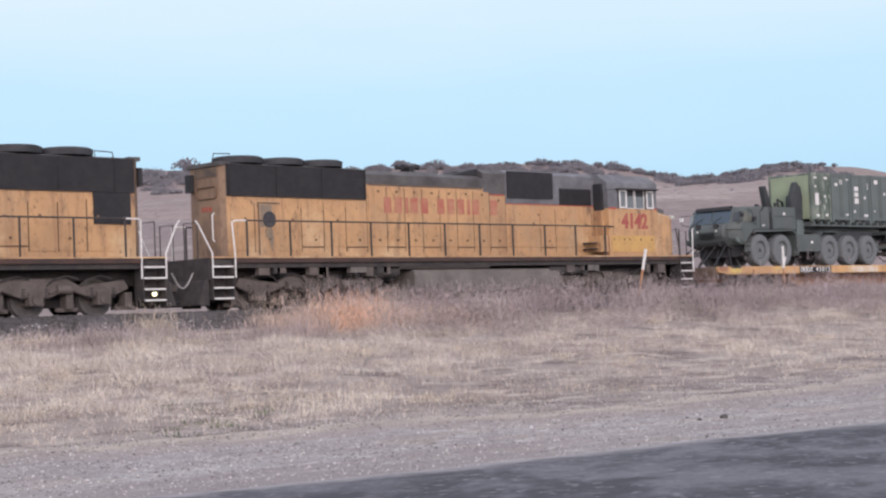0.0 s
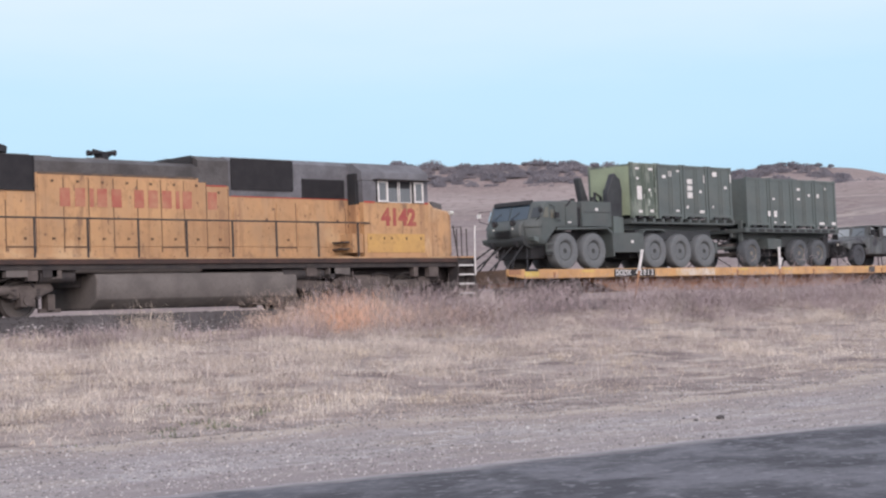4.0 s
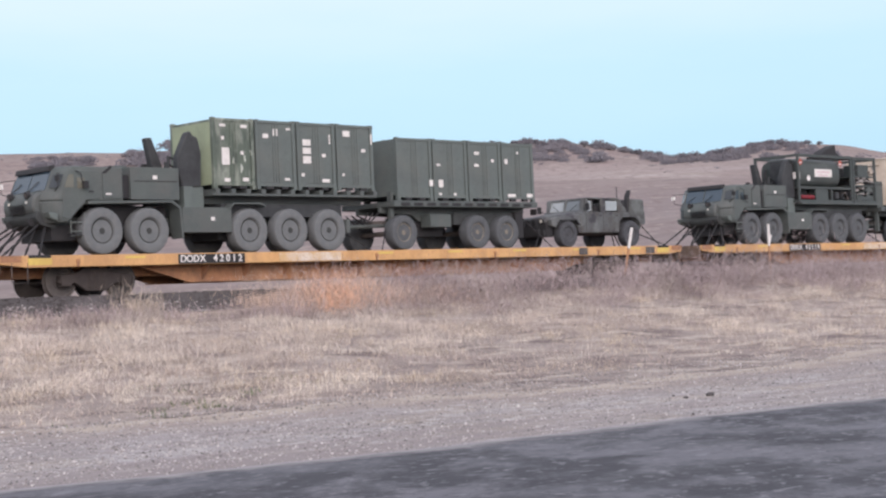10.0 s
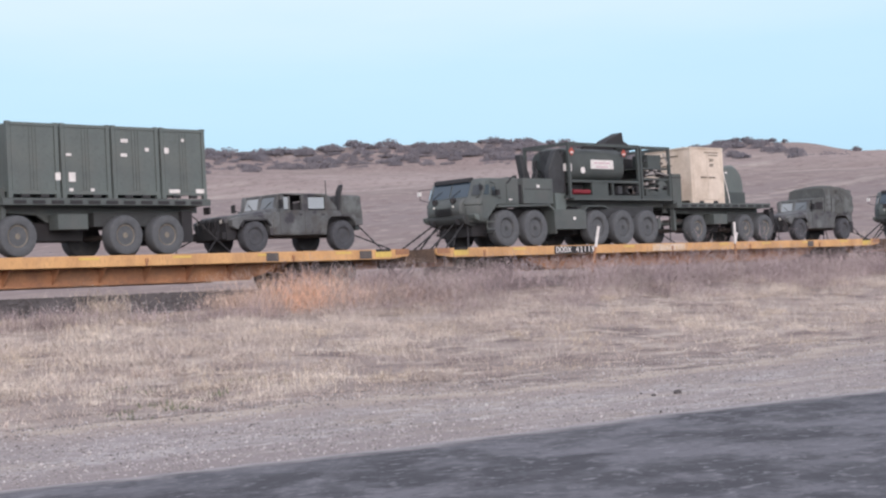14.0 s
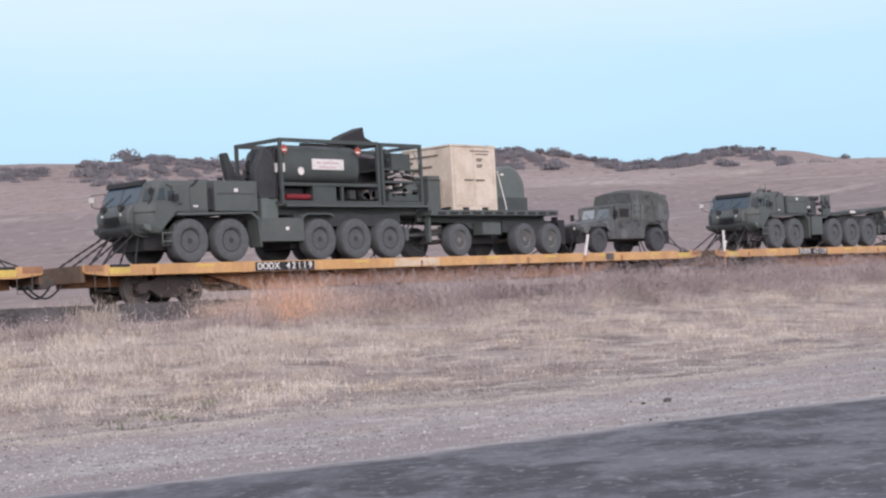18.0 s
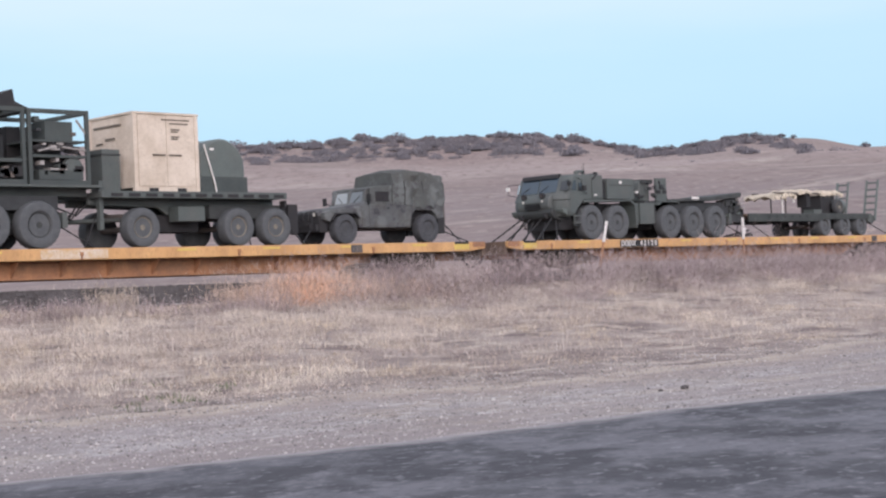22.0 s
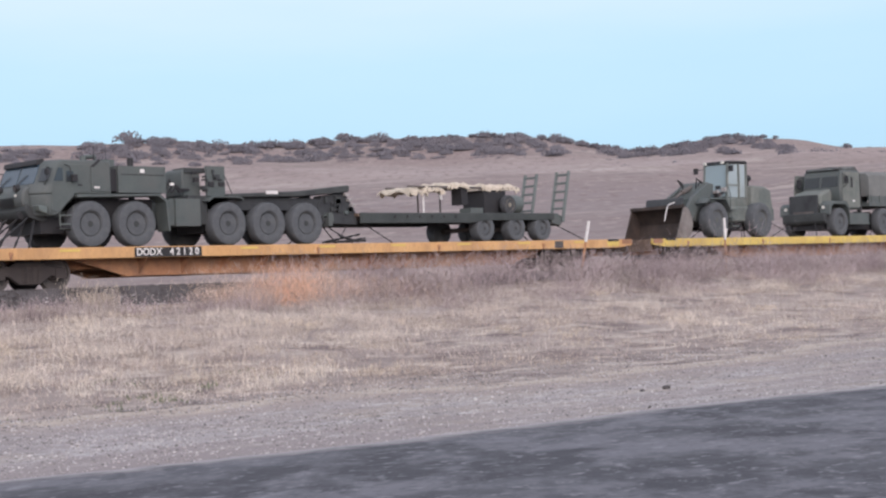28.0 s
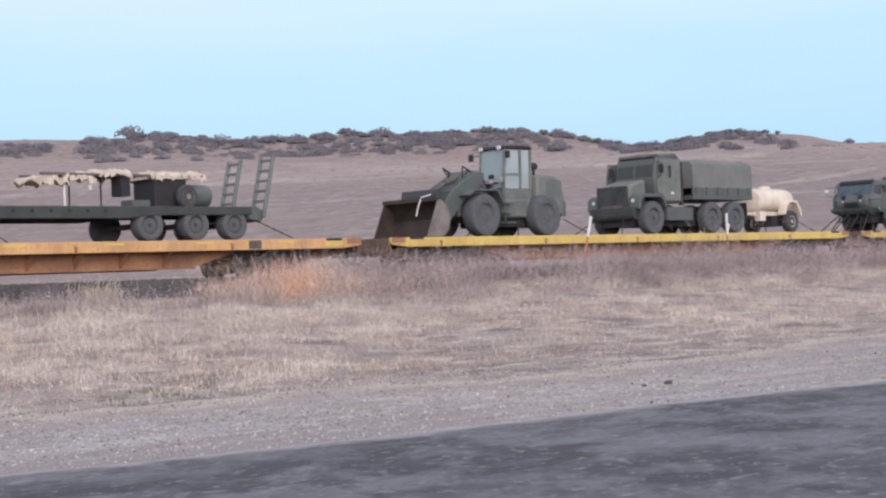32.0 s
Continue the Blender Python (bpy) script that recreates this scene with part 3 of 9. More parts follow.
WHEELSET = wheelset_mesh()


FRAME_DARK = material("truck_frame_dark", (0.052, 0.044, 0.043), (0.074, 0.062, 0.058), 0.9, scale=3, grain=25, bump=0.15)


def truck_two(parent, x):
    """Two-axle freight truck with cast side frames."""
    bm = nb()
    box(bm, -0.2, 0.2, -1.0, 1.0, 0.45, 0.70)
    t = part("truck", bm, FRAME_DARK, parent, "black two-axle freight truck", bevel=0.02)
    t.matrix_basis = pose(x, 0, 0)
    for wx in (-0.89, 0.89):
        w = share("wheelset", WHEELSET, t, pose(wx, 0, 0.46))
        WHEELS.append((w, wx, 0.46, 0.46))
    for s_ in (-1, 1):
        bm = nb()
        y0, y1 = s_ * 0.96 - 0.09, s_ * 0.96 + 0.09
        prism(bm, [(-1.12, 0.42), (-0.95, 0.62), (-0.55, 0.66), (-0.35, 0.78), (0.35, 0.78), (0.55, 0.66), (0.95, 0.62), (1.12, 0.42), (0.95, 0.34), (0.62, 0.40), (0.30, 0.18), (-0.30, 0.18), (-0.62, 0.40), (-0.95, 0.34)], y0, y1)
        for wx in (-0.89, 0.89):
            box(bm, wx - 0.15, wx + 0.15, s_ * 0.96 - 0.12, s_ * 0.96 + 0.13, 0.32, 0.6)
        part("side_frame", bm, FRAME_DARK, t, bevel=0.02)
        for k in (-0.18, 0.0, 0.18):
            bm = nb()
            for j in range(5):
                rod(bm, (k, s_ * 1.02, 0.26 + j * 0.08), (k, s_ * 1.02, 0.30 + j * 0.08), 0.075, 10)
            part("spring", bm, FRAME_DARK, t)
    return t


def coupler(parent, x, s_, z=0.72):
    bm = nb()
    box(bm, min(x, x + s_ * 0.75), max(x, x + s_ * 0.75), -0.10, 0.10, z - 0.10, z + 0.10)
    a = x + s_ * 0.70
    prism(bm, [(a, z - 0.17), (a + s_ * 0.28, z - 0.17), (a + s_ * 0.34, z), (a + s_ * 0.28, z + 0.17), (a, z + 0.17)], -0.19, 0.19)
    part("coupler", bm, UNDER, parent, bevel=0.02)
    bm = nb()
    pts = []
    for k in range(9):
        f_ = k / 8
        pts.append((x + s_ * 0.95 * f_, -0.42 + 0.15 * f_, 0.62 - 0.32 * math.sin(math.pi * f_)))
    rods(bm, pts, 0.028)
    part("air_hose", bm, BLACK, parent)


bm_ = nb()
box(bm_, 0, 0.62, -0.004, 0.004, -0.028, 0.028)
STRIP = finish("reflector_strip", bm_, CAR_LEMON)
bm_ = nb()
box(bm_, -0.05, 0.05, -0.03, 0.03, 0.0, 0.10)
box(bm_, -0.03, 0.03, -0.015, 0.015, -0.10, 0.0)
POCKET = finish("stake_pocket", bm_, CAR_RUST)


def flatcar(u, length, paint, plate, plate_x, label, extras=()):
    """Long flat car: x = 0 at the front end sill."""
    c = rider("flatcar", u, label, "flatcar", "flatcars of the train")
    L = length
    bm = nb()
    box(bm, 0.0, L, -1.38, 1.38, 1.02, 1.085)
    part("deck", bm, DECK, c)
    bm = nb()
    for k in range(int(L / 0.85)):
        box(bm, 0.3 + k * 0.85, 0.36 + k * 0.85, -1.34, 1.34, 1.085, 1.10)
    part("deck_cleats", bm, UNDER, c)
    for s_ in (-1, 1):
        y0, y1 = sorted((s_ * 1.40, s_ * 1.50))
        bm = nb()
        prism(bm, [(0.75, 0.80), (L - 0.75, 0.80), (L - 0.05, 0.88), (L, 0.92), (L, 1.10), (0, 1.10), (0, 0.92), (0.05, 0.88)], y0, y1)
        part("side_sill", bm, paint, c, bevel=0.012)
        yy = s_ * 1.503
        for x in np.arange(3.6, L - 3.0, 2.95):
            if s_ > 0 or not plate or abs(x - plate_x - 0.8) > 1.8:
                share("reflector_strip", STRIP, c, pose(x, yy, 1.02))
        for x in np.arange(2.2, L - 1.5, 5.1):
            if s_ < 0 and plate and plate_x - 0.1 < x < plate_x + 2.3:
                continue
            share("stake_pocket", POCKET, c, pose(x, yy, 0.9))
        # deep girder between the trucks
        gy0, gy1 = sorted((s_ * 0.86, s_ * 0.94))
        bm = nb()
        prism(bm, [(4.3, 0.80), (5.9, 0.36), (L - 5.9, 0.36), (L - 4.3, 0.80)], gy0, gy1)
        fy0, fy1 = sorted((s_ * 0.80, s_ * 1.06))
        box(bm, 5.9, L - 5.9, fy0, fy1, 0.33, 0.36)
        part("girder", bm, CAR_RUST, c, bevel=0.008)
        for x in np.arange(6.4, L - 5.9, 1.42):
            bm = nb()
            ry0, ry1 = sorted((s_ * 0.94, s_ * 1.36))
            v = [bm.verts.new(q) for q in ((x, ry0, 0.80), (x, ry1, 0.80), (x, s_ * 0.95, 0.37), (x + 0.03, ry0, 0.80), (x + 0.03, ry1, 0.80), (x + 0.03, s_ * 0.95, 0.37))]
            for f_ in ((0, 1, 2), (3, 5, 4), (0, 3, 4, 1), (1, 4, 5, 2), (2, 5, 3, 0)):
                bm.faces.new([v[i] for i in f_])
            bmesh.ops.recalc_face_normals(bm, faces=bm.faces[:])
            part("rib", bm, CAR_RUST, c)
    bm = nb()
    box(bm, 0.3, L - 0.3, -0.34, 0.34, 0.55, 0.80)
    box(bm, 0.3, L - 0.3, -1.40, 1.40, 0.90, 1.0)
    part("centre_sill", bm, CAR_RUST, c, bevel=0.01)
    for x in (0.02, L - 0.02):
        bm = nb()
        box(bm, x - 0.06, x + 0.06, -1.40, 1.40, 0.66, 1.098)
        part("end_sill", bm, END_SHADED, c, "brown end sill with its shade painted in", bevel=0.01)
    bm = nb()
    box(bm, 9.0, 10.4, -0.7, -0.3, 0.42, 0.8)
    rod(bm, (11.0, -0.5, 0.6), (12.2, -0.5, 0.6), 0.2, 14)
    part("brake_gear", bm, UNDER, c, bevel=0.02)
    for x, s_ in ((0.0, 1), (L, -1)):
        for y in (-1.506, 1.506):
            m_ = lambda p_, q_: (min(x + s_ * p_, x + s_ * q_), max(x + s_ * p_, x + s_ * q_))
            bm = nb()
            box(bm, *m_(0.80, 1.42), y - 0.006, y + 0.006, 1.035, 1.106)
            part("end_notch", bm, BLACK, c)
            bm = nb()
            box(bm, *m_(0.78, 1.45), y - 0.006, y + 0.006, 0.86, 1.03)
            part("end_patch", bm, CAR_LEMON, c, "bright yellow end patch")
            bm = nb()
            box(bm, *m_(0.02, 0.60), y - 0.006, y + 0.006, 0.93, 1.10)
            part("rusty_end", bm, CAR_RUST, c, "rusty sill end")
    for x, w, m_ in extras:
        bm = nb()
        box(bm, x, x + w, -1.511, -1.502, 0.83, 1.07)
        part("data_panel", bm, m_, c)
    for x in (0.55, L - 0.55):
        bm = nb()
        rods(bm, [(x - 0.22, -1.49, 0.92), (x - 0.22, -1.49, 0.42), (x + 0.22, -1.49, 0.42), (x + 0.22, -1.49, 0.92)], 0.014)
        part("stirrup_step", bm, UNDER, c)
    truck_two(c, 3.0)
    truck_two(c, L - 3.0)
    coupler(c, 0.0, -1)
    coupler(c, L, 1)
    if plate:
        bm = nb()
        box(bm, plate_x, plate_x + 2.22, -1.510, -1.502, 0.815, 1.075)
        p_ = part("number_panel", bm, BLACK, c, "black panel with white reporting mark")
        for k, ch in enumerate(plate):
            if ch != " ":
                lettering("letter", ch, 0.27, WHITE, p_, pose(plate_x + 0.16 + k * 0.211, -1.513, 0.945, 90, 0, 0))
    return c


# end sill brown, darkened to hold the shade on the end faces
END_SHADED = material("shaded_end_brown", (0.17, 0.115, 0.085), (0.11, 0.08, 0.065), 0.9, scale=2.0, grain=20, bump=0.1)
SCUFF = material("scuffed_paint", (0.66, 0.58, 0.50), (0.58, 0.40, 0.22), 0.8, scale=3, grain=20)
CAR_LABEL = "long yellow-orange flat car carrying army vehicles"
flatcar(22.85, 27.3, CAR_YELLOW, "DODX 42012", 5.27, CAR_LABEL, ((8.7, 2.3, SCUFF), (25.2, 0.5, UNDER), (21.6, 0.45, UNDER)))
flatcar(51.35, 27.55, CAR_YELLOW, "DODX 42119", 5.70, CAR_LABEL, ((11.2, 2.0, SCUFF), (21.7, 0.45, UNDER)))
flatcar(79.95, 27.55, CAR_YELLOW, "DODX 42120", 5.90, CAR_LABEL, ((23.2, 0.45, UNDER),))
flatcar(108.75, 27.3, CAR_LEMON, "", 0, "long lemon-yellow flat car carrying a loader and truck")
flatcar(137.3, 27.3, CAR_LEMON, "", 0, "long lemon-yellow flat car carrying a heavy truck")


def loco_truck(parent, x):
    bm = nb()
    box(bm, -2.6, 2.6, -0.62, 0.62, 0.28, 0.95)
    t = part("truck", bm, LOCO_UNDER, parent, "black three-axle locomotive truck", bevel=0.03)
    t.matrix_basis = pose(x, 0, 0)
    for wx in (-1.95, 0.0, 1.95):
        w = share("wheelset", LOCO_WHEELSET, t, pose(wx, 0, 0.5))
        WHEELS.append((w, wx, 0.5, 0.5))
    for s_ in (-1, 1):
        y0, y1 = s_ * 1.08 - 0.10, s_ * 1.08 + 0.10
        bm = nb()
        prism(bm, [(-2.75, 0.72), (-2.6, 0.95), (-1.3, 0.80), (-0.9, 1.0), (0.9, 1.0), (1.3, 0.80), (2.6, 0.95), (2.75, 0.72), (2.35, 0.55), (1.5, 0.52), (0.95, 0.70), (0.45, 0.52), (-0.45, 0.52), (-0.95, 0.70), (-1.5, 0.52), (-2.35, 0.55)], y0, y1)
        part("side_frame", bm, TRUCK_BROWN, t, bevel=0.03)
        for x0 in (-2.2, -1.2, 0.2, 1.25):
            bm = nb()
            rods(bm, [(x0, s_ * 1.24, 0.98), (x0 + 0.35, s_ * 1.26, 1.06), (x0 + 0.75, s_ * 1.24, 0.96), (x0 + 0.9, s_ * 1.2, 0.80)], 0.022)
            part("brake_pipe", bm, LOCO_UNDER, t)
        for wx in (-1.95, 0.0, 1.95):
            bm = nb()
            box(bm, wx - 0.2, wx + 0.2, s_ * 1.1 - 0.14, s_ * 1.1 + 0.14, 0.32, 0.66)
            rod(bm, (wx, s_ * 1.1, 0.48), (wx, s_ * 1.28, 0.48), 0.14, 12)
            part("axle_box", bm, TRUCK_BROWN, t, bevel=0.02)
            for dx in (-0.33, 0.33):
                bm = nb()
                for j in range(4):
                    rod(bm, (wx + dx, s_ * 1.12, 0.50 + j * 0.07), (wx + dx, s_ * 1.12, 0.535 + j * 0.07), 0.085, 10)
                part("spring", bm, LOCO_UNDER, t)
        for wx in (-2.72, -0.98, 0.98, 2.72):
            bm = nb()
            box(bm, wx - 0.10, wx + 0.10, s_ * 0.95 - 0.10, s_ * 0.95 + 0.22, 0.22, 0.62)
            box(bm, wx - 0.30, wx + 0.30, s_ * 0.95 - 0.02, s_ * 0.95 + 0.08, 0.16, 0.26)
            part("brake_rigging", bm, TRUCK_BROWN, t, bevel=0.02)
        for wx in (-1.0, 1.0):
            bm = nb()
            rod(bm, (wx, s_ * 1.2, 0.72), (wx + 0.42, s_ * 1.2, 0.72), 0.13, 12)
            rod(bm, (wx + 0.42, s_ * 1.2, 0.72), (wx + 0.62, s_ * 1.2, 0.62), 0.04, 8)
            part("brake_cylinder", bm, TRUCK_BROWN, t)


LOCO_WHEELSET = wheelset_mesh(0.5)


def step_well(parent, x, s_, rail=None, leans=(-0.10, 0.10)):
    """Corner steps with white edges and a bent white handrail; s_ is -1 on the near side."""
    y0, y1 = sorted((s_ * 1.05, s_ * 1.48))
    bm = nb()
    box(bm, x - 0.36, x - 0.33, y0, y1, 0.36, 1.46)
    box(bm, x + 0.33, x + 0.36, y0, y1, 0.36, 1.46)
    box(bm, x - 0.33, x + 0.33, min(s_ * 1.05, s_ * 1.08), max(s_ * 1.05, s_ * 1.08), 0.36, 1.46)
    w = part("step_well", bm, LOCO_UNDER, parent)
    for k in range(4):
        bm = nb()
        z = 0.38 + k * 0.29
        box(bm, x - 0.33, x + 0.33, y0, y1, z, z + 0.02)
        box(bm, x - 0.33, x + 0.33, min(s_ * 1.475, s_ * 1.495), max(s_ * 1.475, s_ * 1.495), z - 0.015, z + 0.03)
        part("step_tread", bm, WHITE, w)
    for dx, lean in ((-0.36, leans[0]), (0.40, leans[1])):
        bm = nb()
        rods(bm, [(x + dx, s_ * 1.49, 0.95), (x + dx, s_ * 1.49, 1.62), (x + dx + lean * 0.9, s_ * 1.44, 2.40), (x + dx + lean * 1.1, s_ * 1.44, 2.5)], 0.024, 8)
        part("grab_rail", bm, rail if rail and dx < 0 else WHITE, parent)


def locomotive(u, rz=0):
    """Six-axle diesel: x = 0 at the end of the long hood, cab towards +x."""
    c = rider("locomotive", u, "weathered yellow diesel locomotive with grey roof, on the track", "locomotive", "locomotives of the train")
    h0, r0 = (0.92, 1.06) if rz == 0 else (0.34, 0.52)
    bm = nb()
    box(bm, 0.0, 21.25, -1.42, 1.42, 1.22, 1.47)
    part("frame", bm, LOCO_UNDER, c, bevel=0.02)
    for s_ in (-1, 1):
        bm = nb()
        y0, y1 = sorted((s_ * 1.43, s_ * 1.50))
        box(bm, 0.80, 20.45, y0, y1, 1.36, 1.485)
        part("side_sill", bm, SILL_BROWN, c, bevel=0.01)
        bm = nb()
        y0, y1 = sorted((s_ * 1.43, s_ * 1.505))
        box(bm, 0.0, 21.2, y0, y1, 1.488, 1.53)
        part("sill_edge", bm, YELLOW, c)
    bm = nb()
    box(bm, 0.02, 21.2, -1.425, 1.425, 1.472, 1.50)
    part("walkway", bm, LOCO_UNDER, c)
    # long hood
    hy = 0.82
    bm = nb()
    box(bm, r0, 17.0, -hy, hy, 1.50, 3.26)
    box(bm, 6.22, 11.25, -hy, hy, 3.26, 3.74)
    box(bm, 11.25, 12.28, -hy, hy, 3.26, 3.54)
    part("hood_side", bm, YELLOW, c, bevel=0.01)
    bm = nb()
    plan = ((r0 - 0.003, -hy), (r0 - 0.003, hy), (h0, hy - 0.14), (h0, -hy + 0.14))
    va = [bm.verts.new((x, y, 1.50)) for x, y in plan]
    vb = [bm.verts.new((x, y, 4.12)) for x, y in plan]
    bmesh.ops.recalc_face_normals(bm, faces=[bm.faces.new(va[::-1]), bm.faces.new(vb)] + [bm.faces.new((va[i], va[(i + 1) % 4], vb[(i + 1) % 4], vb[i])) for i in range(4)])
    end = part("hood_end", bm, END_TAN, c, "grimy tan hood end with dark top", bevel=0.01)
    bm = nb()
    box(bm, h0 - 0.05, r0 + 0.1, -hy + 0.02, hy - 0.02, 4.123, 4.23)
    part("end_cap", bm, GREY_PAINT, end, bevel=0.03)
    bm = nb()
    box(bm, h0 - 0.014, h0 - 0.003, -0.60, 0.45, 3.82, 4.10)
    part("soot_stain", bm, SOOT, end, "dark soot over the hood end")
    bm = nb()
    rods(bm, [(h0 - 0.02, -0.52, 3.22), (h0 - 0.02, 0.28, 3.22), (h0 - 0.02, 0.36, 3.32), (h0 - 0.02, 0.36, 3.46), (h0 - 0.02, 0.28, 3.55), (h0 - 0.02, -0.52, 3.55), (h0 - 0.02, -0.58, 3.46), (h0 - 0.02, -0.58, 3.30), (h0 - 0.02, -0.52, 3.22)], 0.022)
    part("door_outline", bm, SEAM, end)
    bm = nb()
    for k in range(3):
        box(bm, h0 - 0.012, h0 - 0.002, -0.30 + k * 0.17, -0.18 + k * 0.17, 2.86, 2.99)
    part("painted_stroke", bm, RED, end, "small faded red marks")
    bm = nb()
    rods(bm, [(h0 - 0.005, -0.42, 2.0), (h0 - 0.07, -0.42, 2.05), (h0 - 0.07, -0.42, 2.75), (h0 - 0.005, -0.42, 2.8)], 0.022)
    part("grab_iron", bm, WHITE, end)
    bm = nb()
    box(bm, h0 - 0.12, h0 - 0.003, 0.50, 0.78, 3.45, 3.95)
    rod(bm, (h0 - 0.14, 0.62, 3.62), (h0 - 0.12, 0.62, 3.62), 0.07, 12)
    rod(bm, (h0 - 0.14, 0.62, 3.80), (h0 - 0.12, 0.62, 3.80), 0.07, 12)
    part("headlight", bm, BLACK, end, bevel=0.01)
    for x0, x1, z0, z1, hw in ((r0, 6.22, 3.263, 4.10, hy), (6.22, 11.25, 3.743, 4.06, hy), (11.25, 12.28, 3.543, 4.26, hy), (12.28, 17.0, 3.263, 4.28, hy)):
        bm = nb()
        a = [(-hw, z0), (-hw, z1 - 0.02), (-hw + 0.26, z1 + 0.12), (hw - 0.26, z1 + 0.12), (hw, z1 - 0.02), (hw, z0)]
        va = [bm.verts.new((x0, y, z)) for y, z in a]
        vb = [bm.verts.new((x1, y, z)) for y, z in a]
        fs = [bm.faces.new(va), bm.faces.new(vb[::-1])] + [bm.faces.new((va[i], va[(i + 1) % 6], vb[(i + 1) % 6], vb[i])) for i in range(6)]
        bmesh.ops.recalc_face_normals(bm, faces=fs)
        part("roof_section", bm, CAB_GREY if x0 > 12 else GREY_PAINT, c, "sooty grey hood roof")
    bm = nb()
    prism(bm, [(10.1, 4.17), (10.9, 4.34), (11.24, 4.40), (11.24, 4.17)], -0.6, 0.6)
    part("roof_hatch", bm, BLACK, c, bevel=0.01)
    bm = nb()
    box(bm, 6.4, 6.9, -0.5, 0.5, 4.181, 4.21)
    box(bm, 8.0, 8.5, -0.5, 0.5, 4.181, 4.21)
    part("roof_plate", bm, TANK_GREY, c)
    for s_ in (-1, 1):
        def panel(name, x0, x1, z0, z1, mat, out=0.02, label="", parent=c):
            b_ = nb()
            y0, y1 = sorted((s_ * (hy - 0.01), s_ * (hy + out)))
            box(b_, x0, x1, y0, y1, z0, z1)
            return part(name, b_, mat, parent, label, bevel=0.006)
        rad = panel("radiator_grille", r0 + 0.02, 6.2, 3.26, 4.16, GRILLE, 0.05, "black radiator intake grille")
        for k in range(4):
            b_ = nb()
            y0, y1 = sorted((s_ * (hy + 0.05), s_ * (hy + 0.075)))
            box(b_, 1.12 + k * 1.675, 1.15 + k * 1.675, y0, y1, 3.28, 4.14)
            part("grille_bar", b_, GRILLE, rad)
        panel("brake_grille", 12.36, 14.55, 3.46, 4.34, GRILLE, 0.05, "black dynamic brake grille")
        lv = panel("louvre", 14.9, 16.5, 3.28, 3.84, GRILLE, 0.03, "black louvred intake")
        for k in range(7):
            b_ = nb()
            y0, y1 = sorted((s_ * (hy + 0.03), s_ * (hy + 0.05)))
            box(b_, 14.94, 16.46, y0, y1, 3.31 + k * 0.075, 3.335 + k * 0.075)
            part("slat", b_, GRILLE, lv)
        panel("red_stripe", 11.3, 12.2, 3.52, 3.56, RED, 0.012)
        panel("soot_band", 6.3, 11.2, 3.70, 3.76, SOOT, 0.010)
        panel("red_stripe", 12.32, 17.0, 3.25, 3.28, RED, 0.012)
        doors = [(1.18 + k * 0.845, 1.98 + k * 0.845) for k in range(6)] + [(6.3 + k * 0.745, 7.01 + k * 0.745) for k in range(8)] + [(12.4, 13.86), (13.94, 14.62), (14.7, 16.5)]
        for k, (x0, x1) in enumerate(doors):
            top = (3.05, 2.95, 2.95, 3.1, 2.98, 3.2)[k % 6]
            if 6.2 <= x0 < 12.2:
                top = 3.62 if x0 < 11.0 else 3.45
            d = panel("hood_door", x0, x1, 1.86 if x0 > 3.5 else 1.72, top, YELLOW, 0.018)
            y0, y1 = sorted((s_ * (hy + 0.018), s_ * (hy + 0.045)))
            for z in (2.02, top - 0.12) if 6.2 <= x0 < 12.2 else (2.02,) if k % 2 else (2.6,):
                part("latch", box(nb(), x1 - 0.34, x1 - 0.27, y0, y1, z, z + 0.06), SEAM, d)
            b_ = nb()
            y0, y1 = sorted((s_ * (hy + 0.004), s_ * (hy + 0.012)))
            box(b_, x1 + 0.004, x1 + 0.032, y0, y1, 1.70, top + 0.02)
            if k % 2:
                box(b_, x0, x1, y0, y1, 1.815, 1.85)
            part("door_seam", b_, SEAM, c)
        if s_ > 0 and rz:
            panel("dark_panel", 0.67, 1.80, 2.42, 3.256, GRILLE, 0.04, "dark intake panel")
        if s_ < 0:
            hatch = panel("side_hatch", 2.17, 2.86, 1.60, 3.06, YELLOW, 0.024, "hatch with a round soot-blackened vent")
            panel("hatch_frame", 2.13, 2.17, 1.60, 3.10, SOOT, 0.034, "", hatch)
            panel("hatch_frame", 2.17, 2.90, 3.06, 3.10, SOOT, 0.034, "", hatch)
            panel("hatch_stain", 2.20, 2.62, 2.40, 3.04, GRIMY_GREY, 0.026, "grey smeared soot", hatch)
            b_ = nb()
            lathe(b_, [(0.02, -0.862), (0.18, -0.866), (0.215, -0.875), (0.23, -0.862), (0.23, -0.84)], (2.52, 0, 2.62), 22)
            part("vent", b_, SOOT_DARK, hatch, "round soot-black vent")
            sr = random.Random(4)
            for cx, cz, rx, rz_ in ((2.50, 2.25, 0.14, 0.22), (2.58, 2.05, 0.07, 0.26), (2.60, 1.76, 0.035, 0.05)):
                b_ = nb()
                ring = [(cx + rx * math.cos(j * 0.35) * sr.uniform(0.85, 1.1), cz + rz_ * math.sin(j * 0.35) * sr.uniform(0.85, 1.1)) for j in range(18)]
                prism(b_, ring, -hy - 0.029 - 0.006 * rx, -hy - 0.020)
                part("soot_stain", b_, GRIMY_GREY, hatch, "grey soot run below the vent")
        panel("hood_band", r0 + 0.02, 17.0, 1.53, 1.66, YELLOW, 0.03)
        # walkway railing
        xs = list(np.arange(1.25, 17.2, 1.52))
        b_ = nb()
        rods(b_, [(1.25, s_ * 1.46, 2.53), (16.9, s_ * 1.46, 2.53)], 0.026, 6)
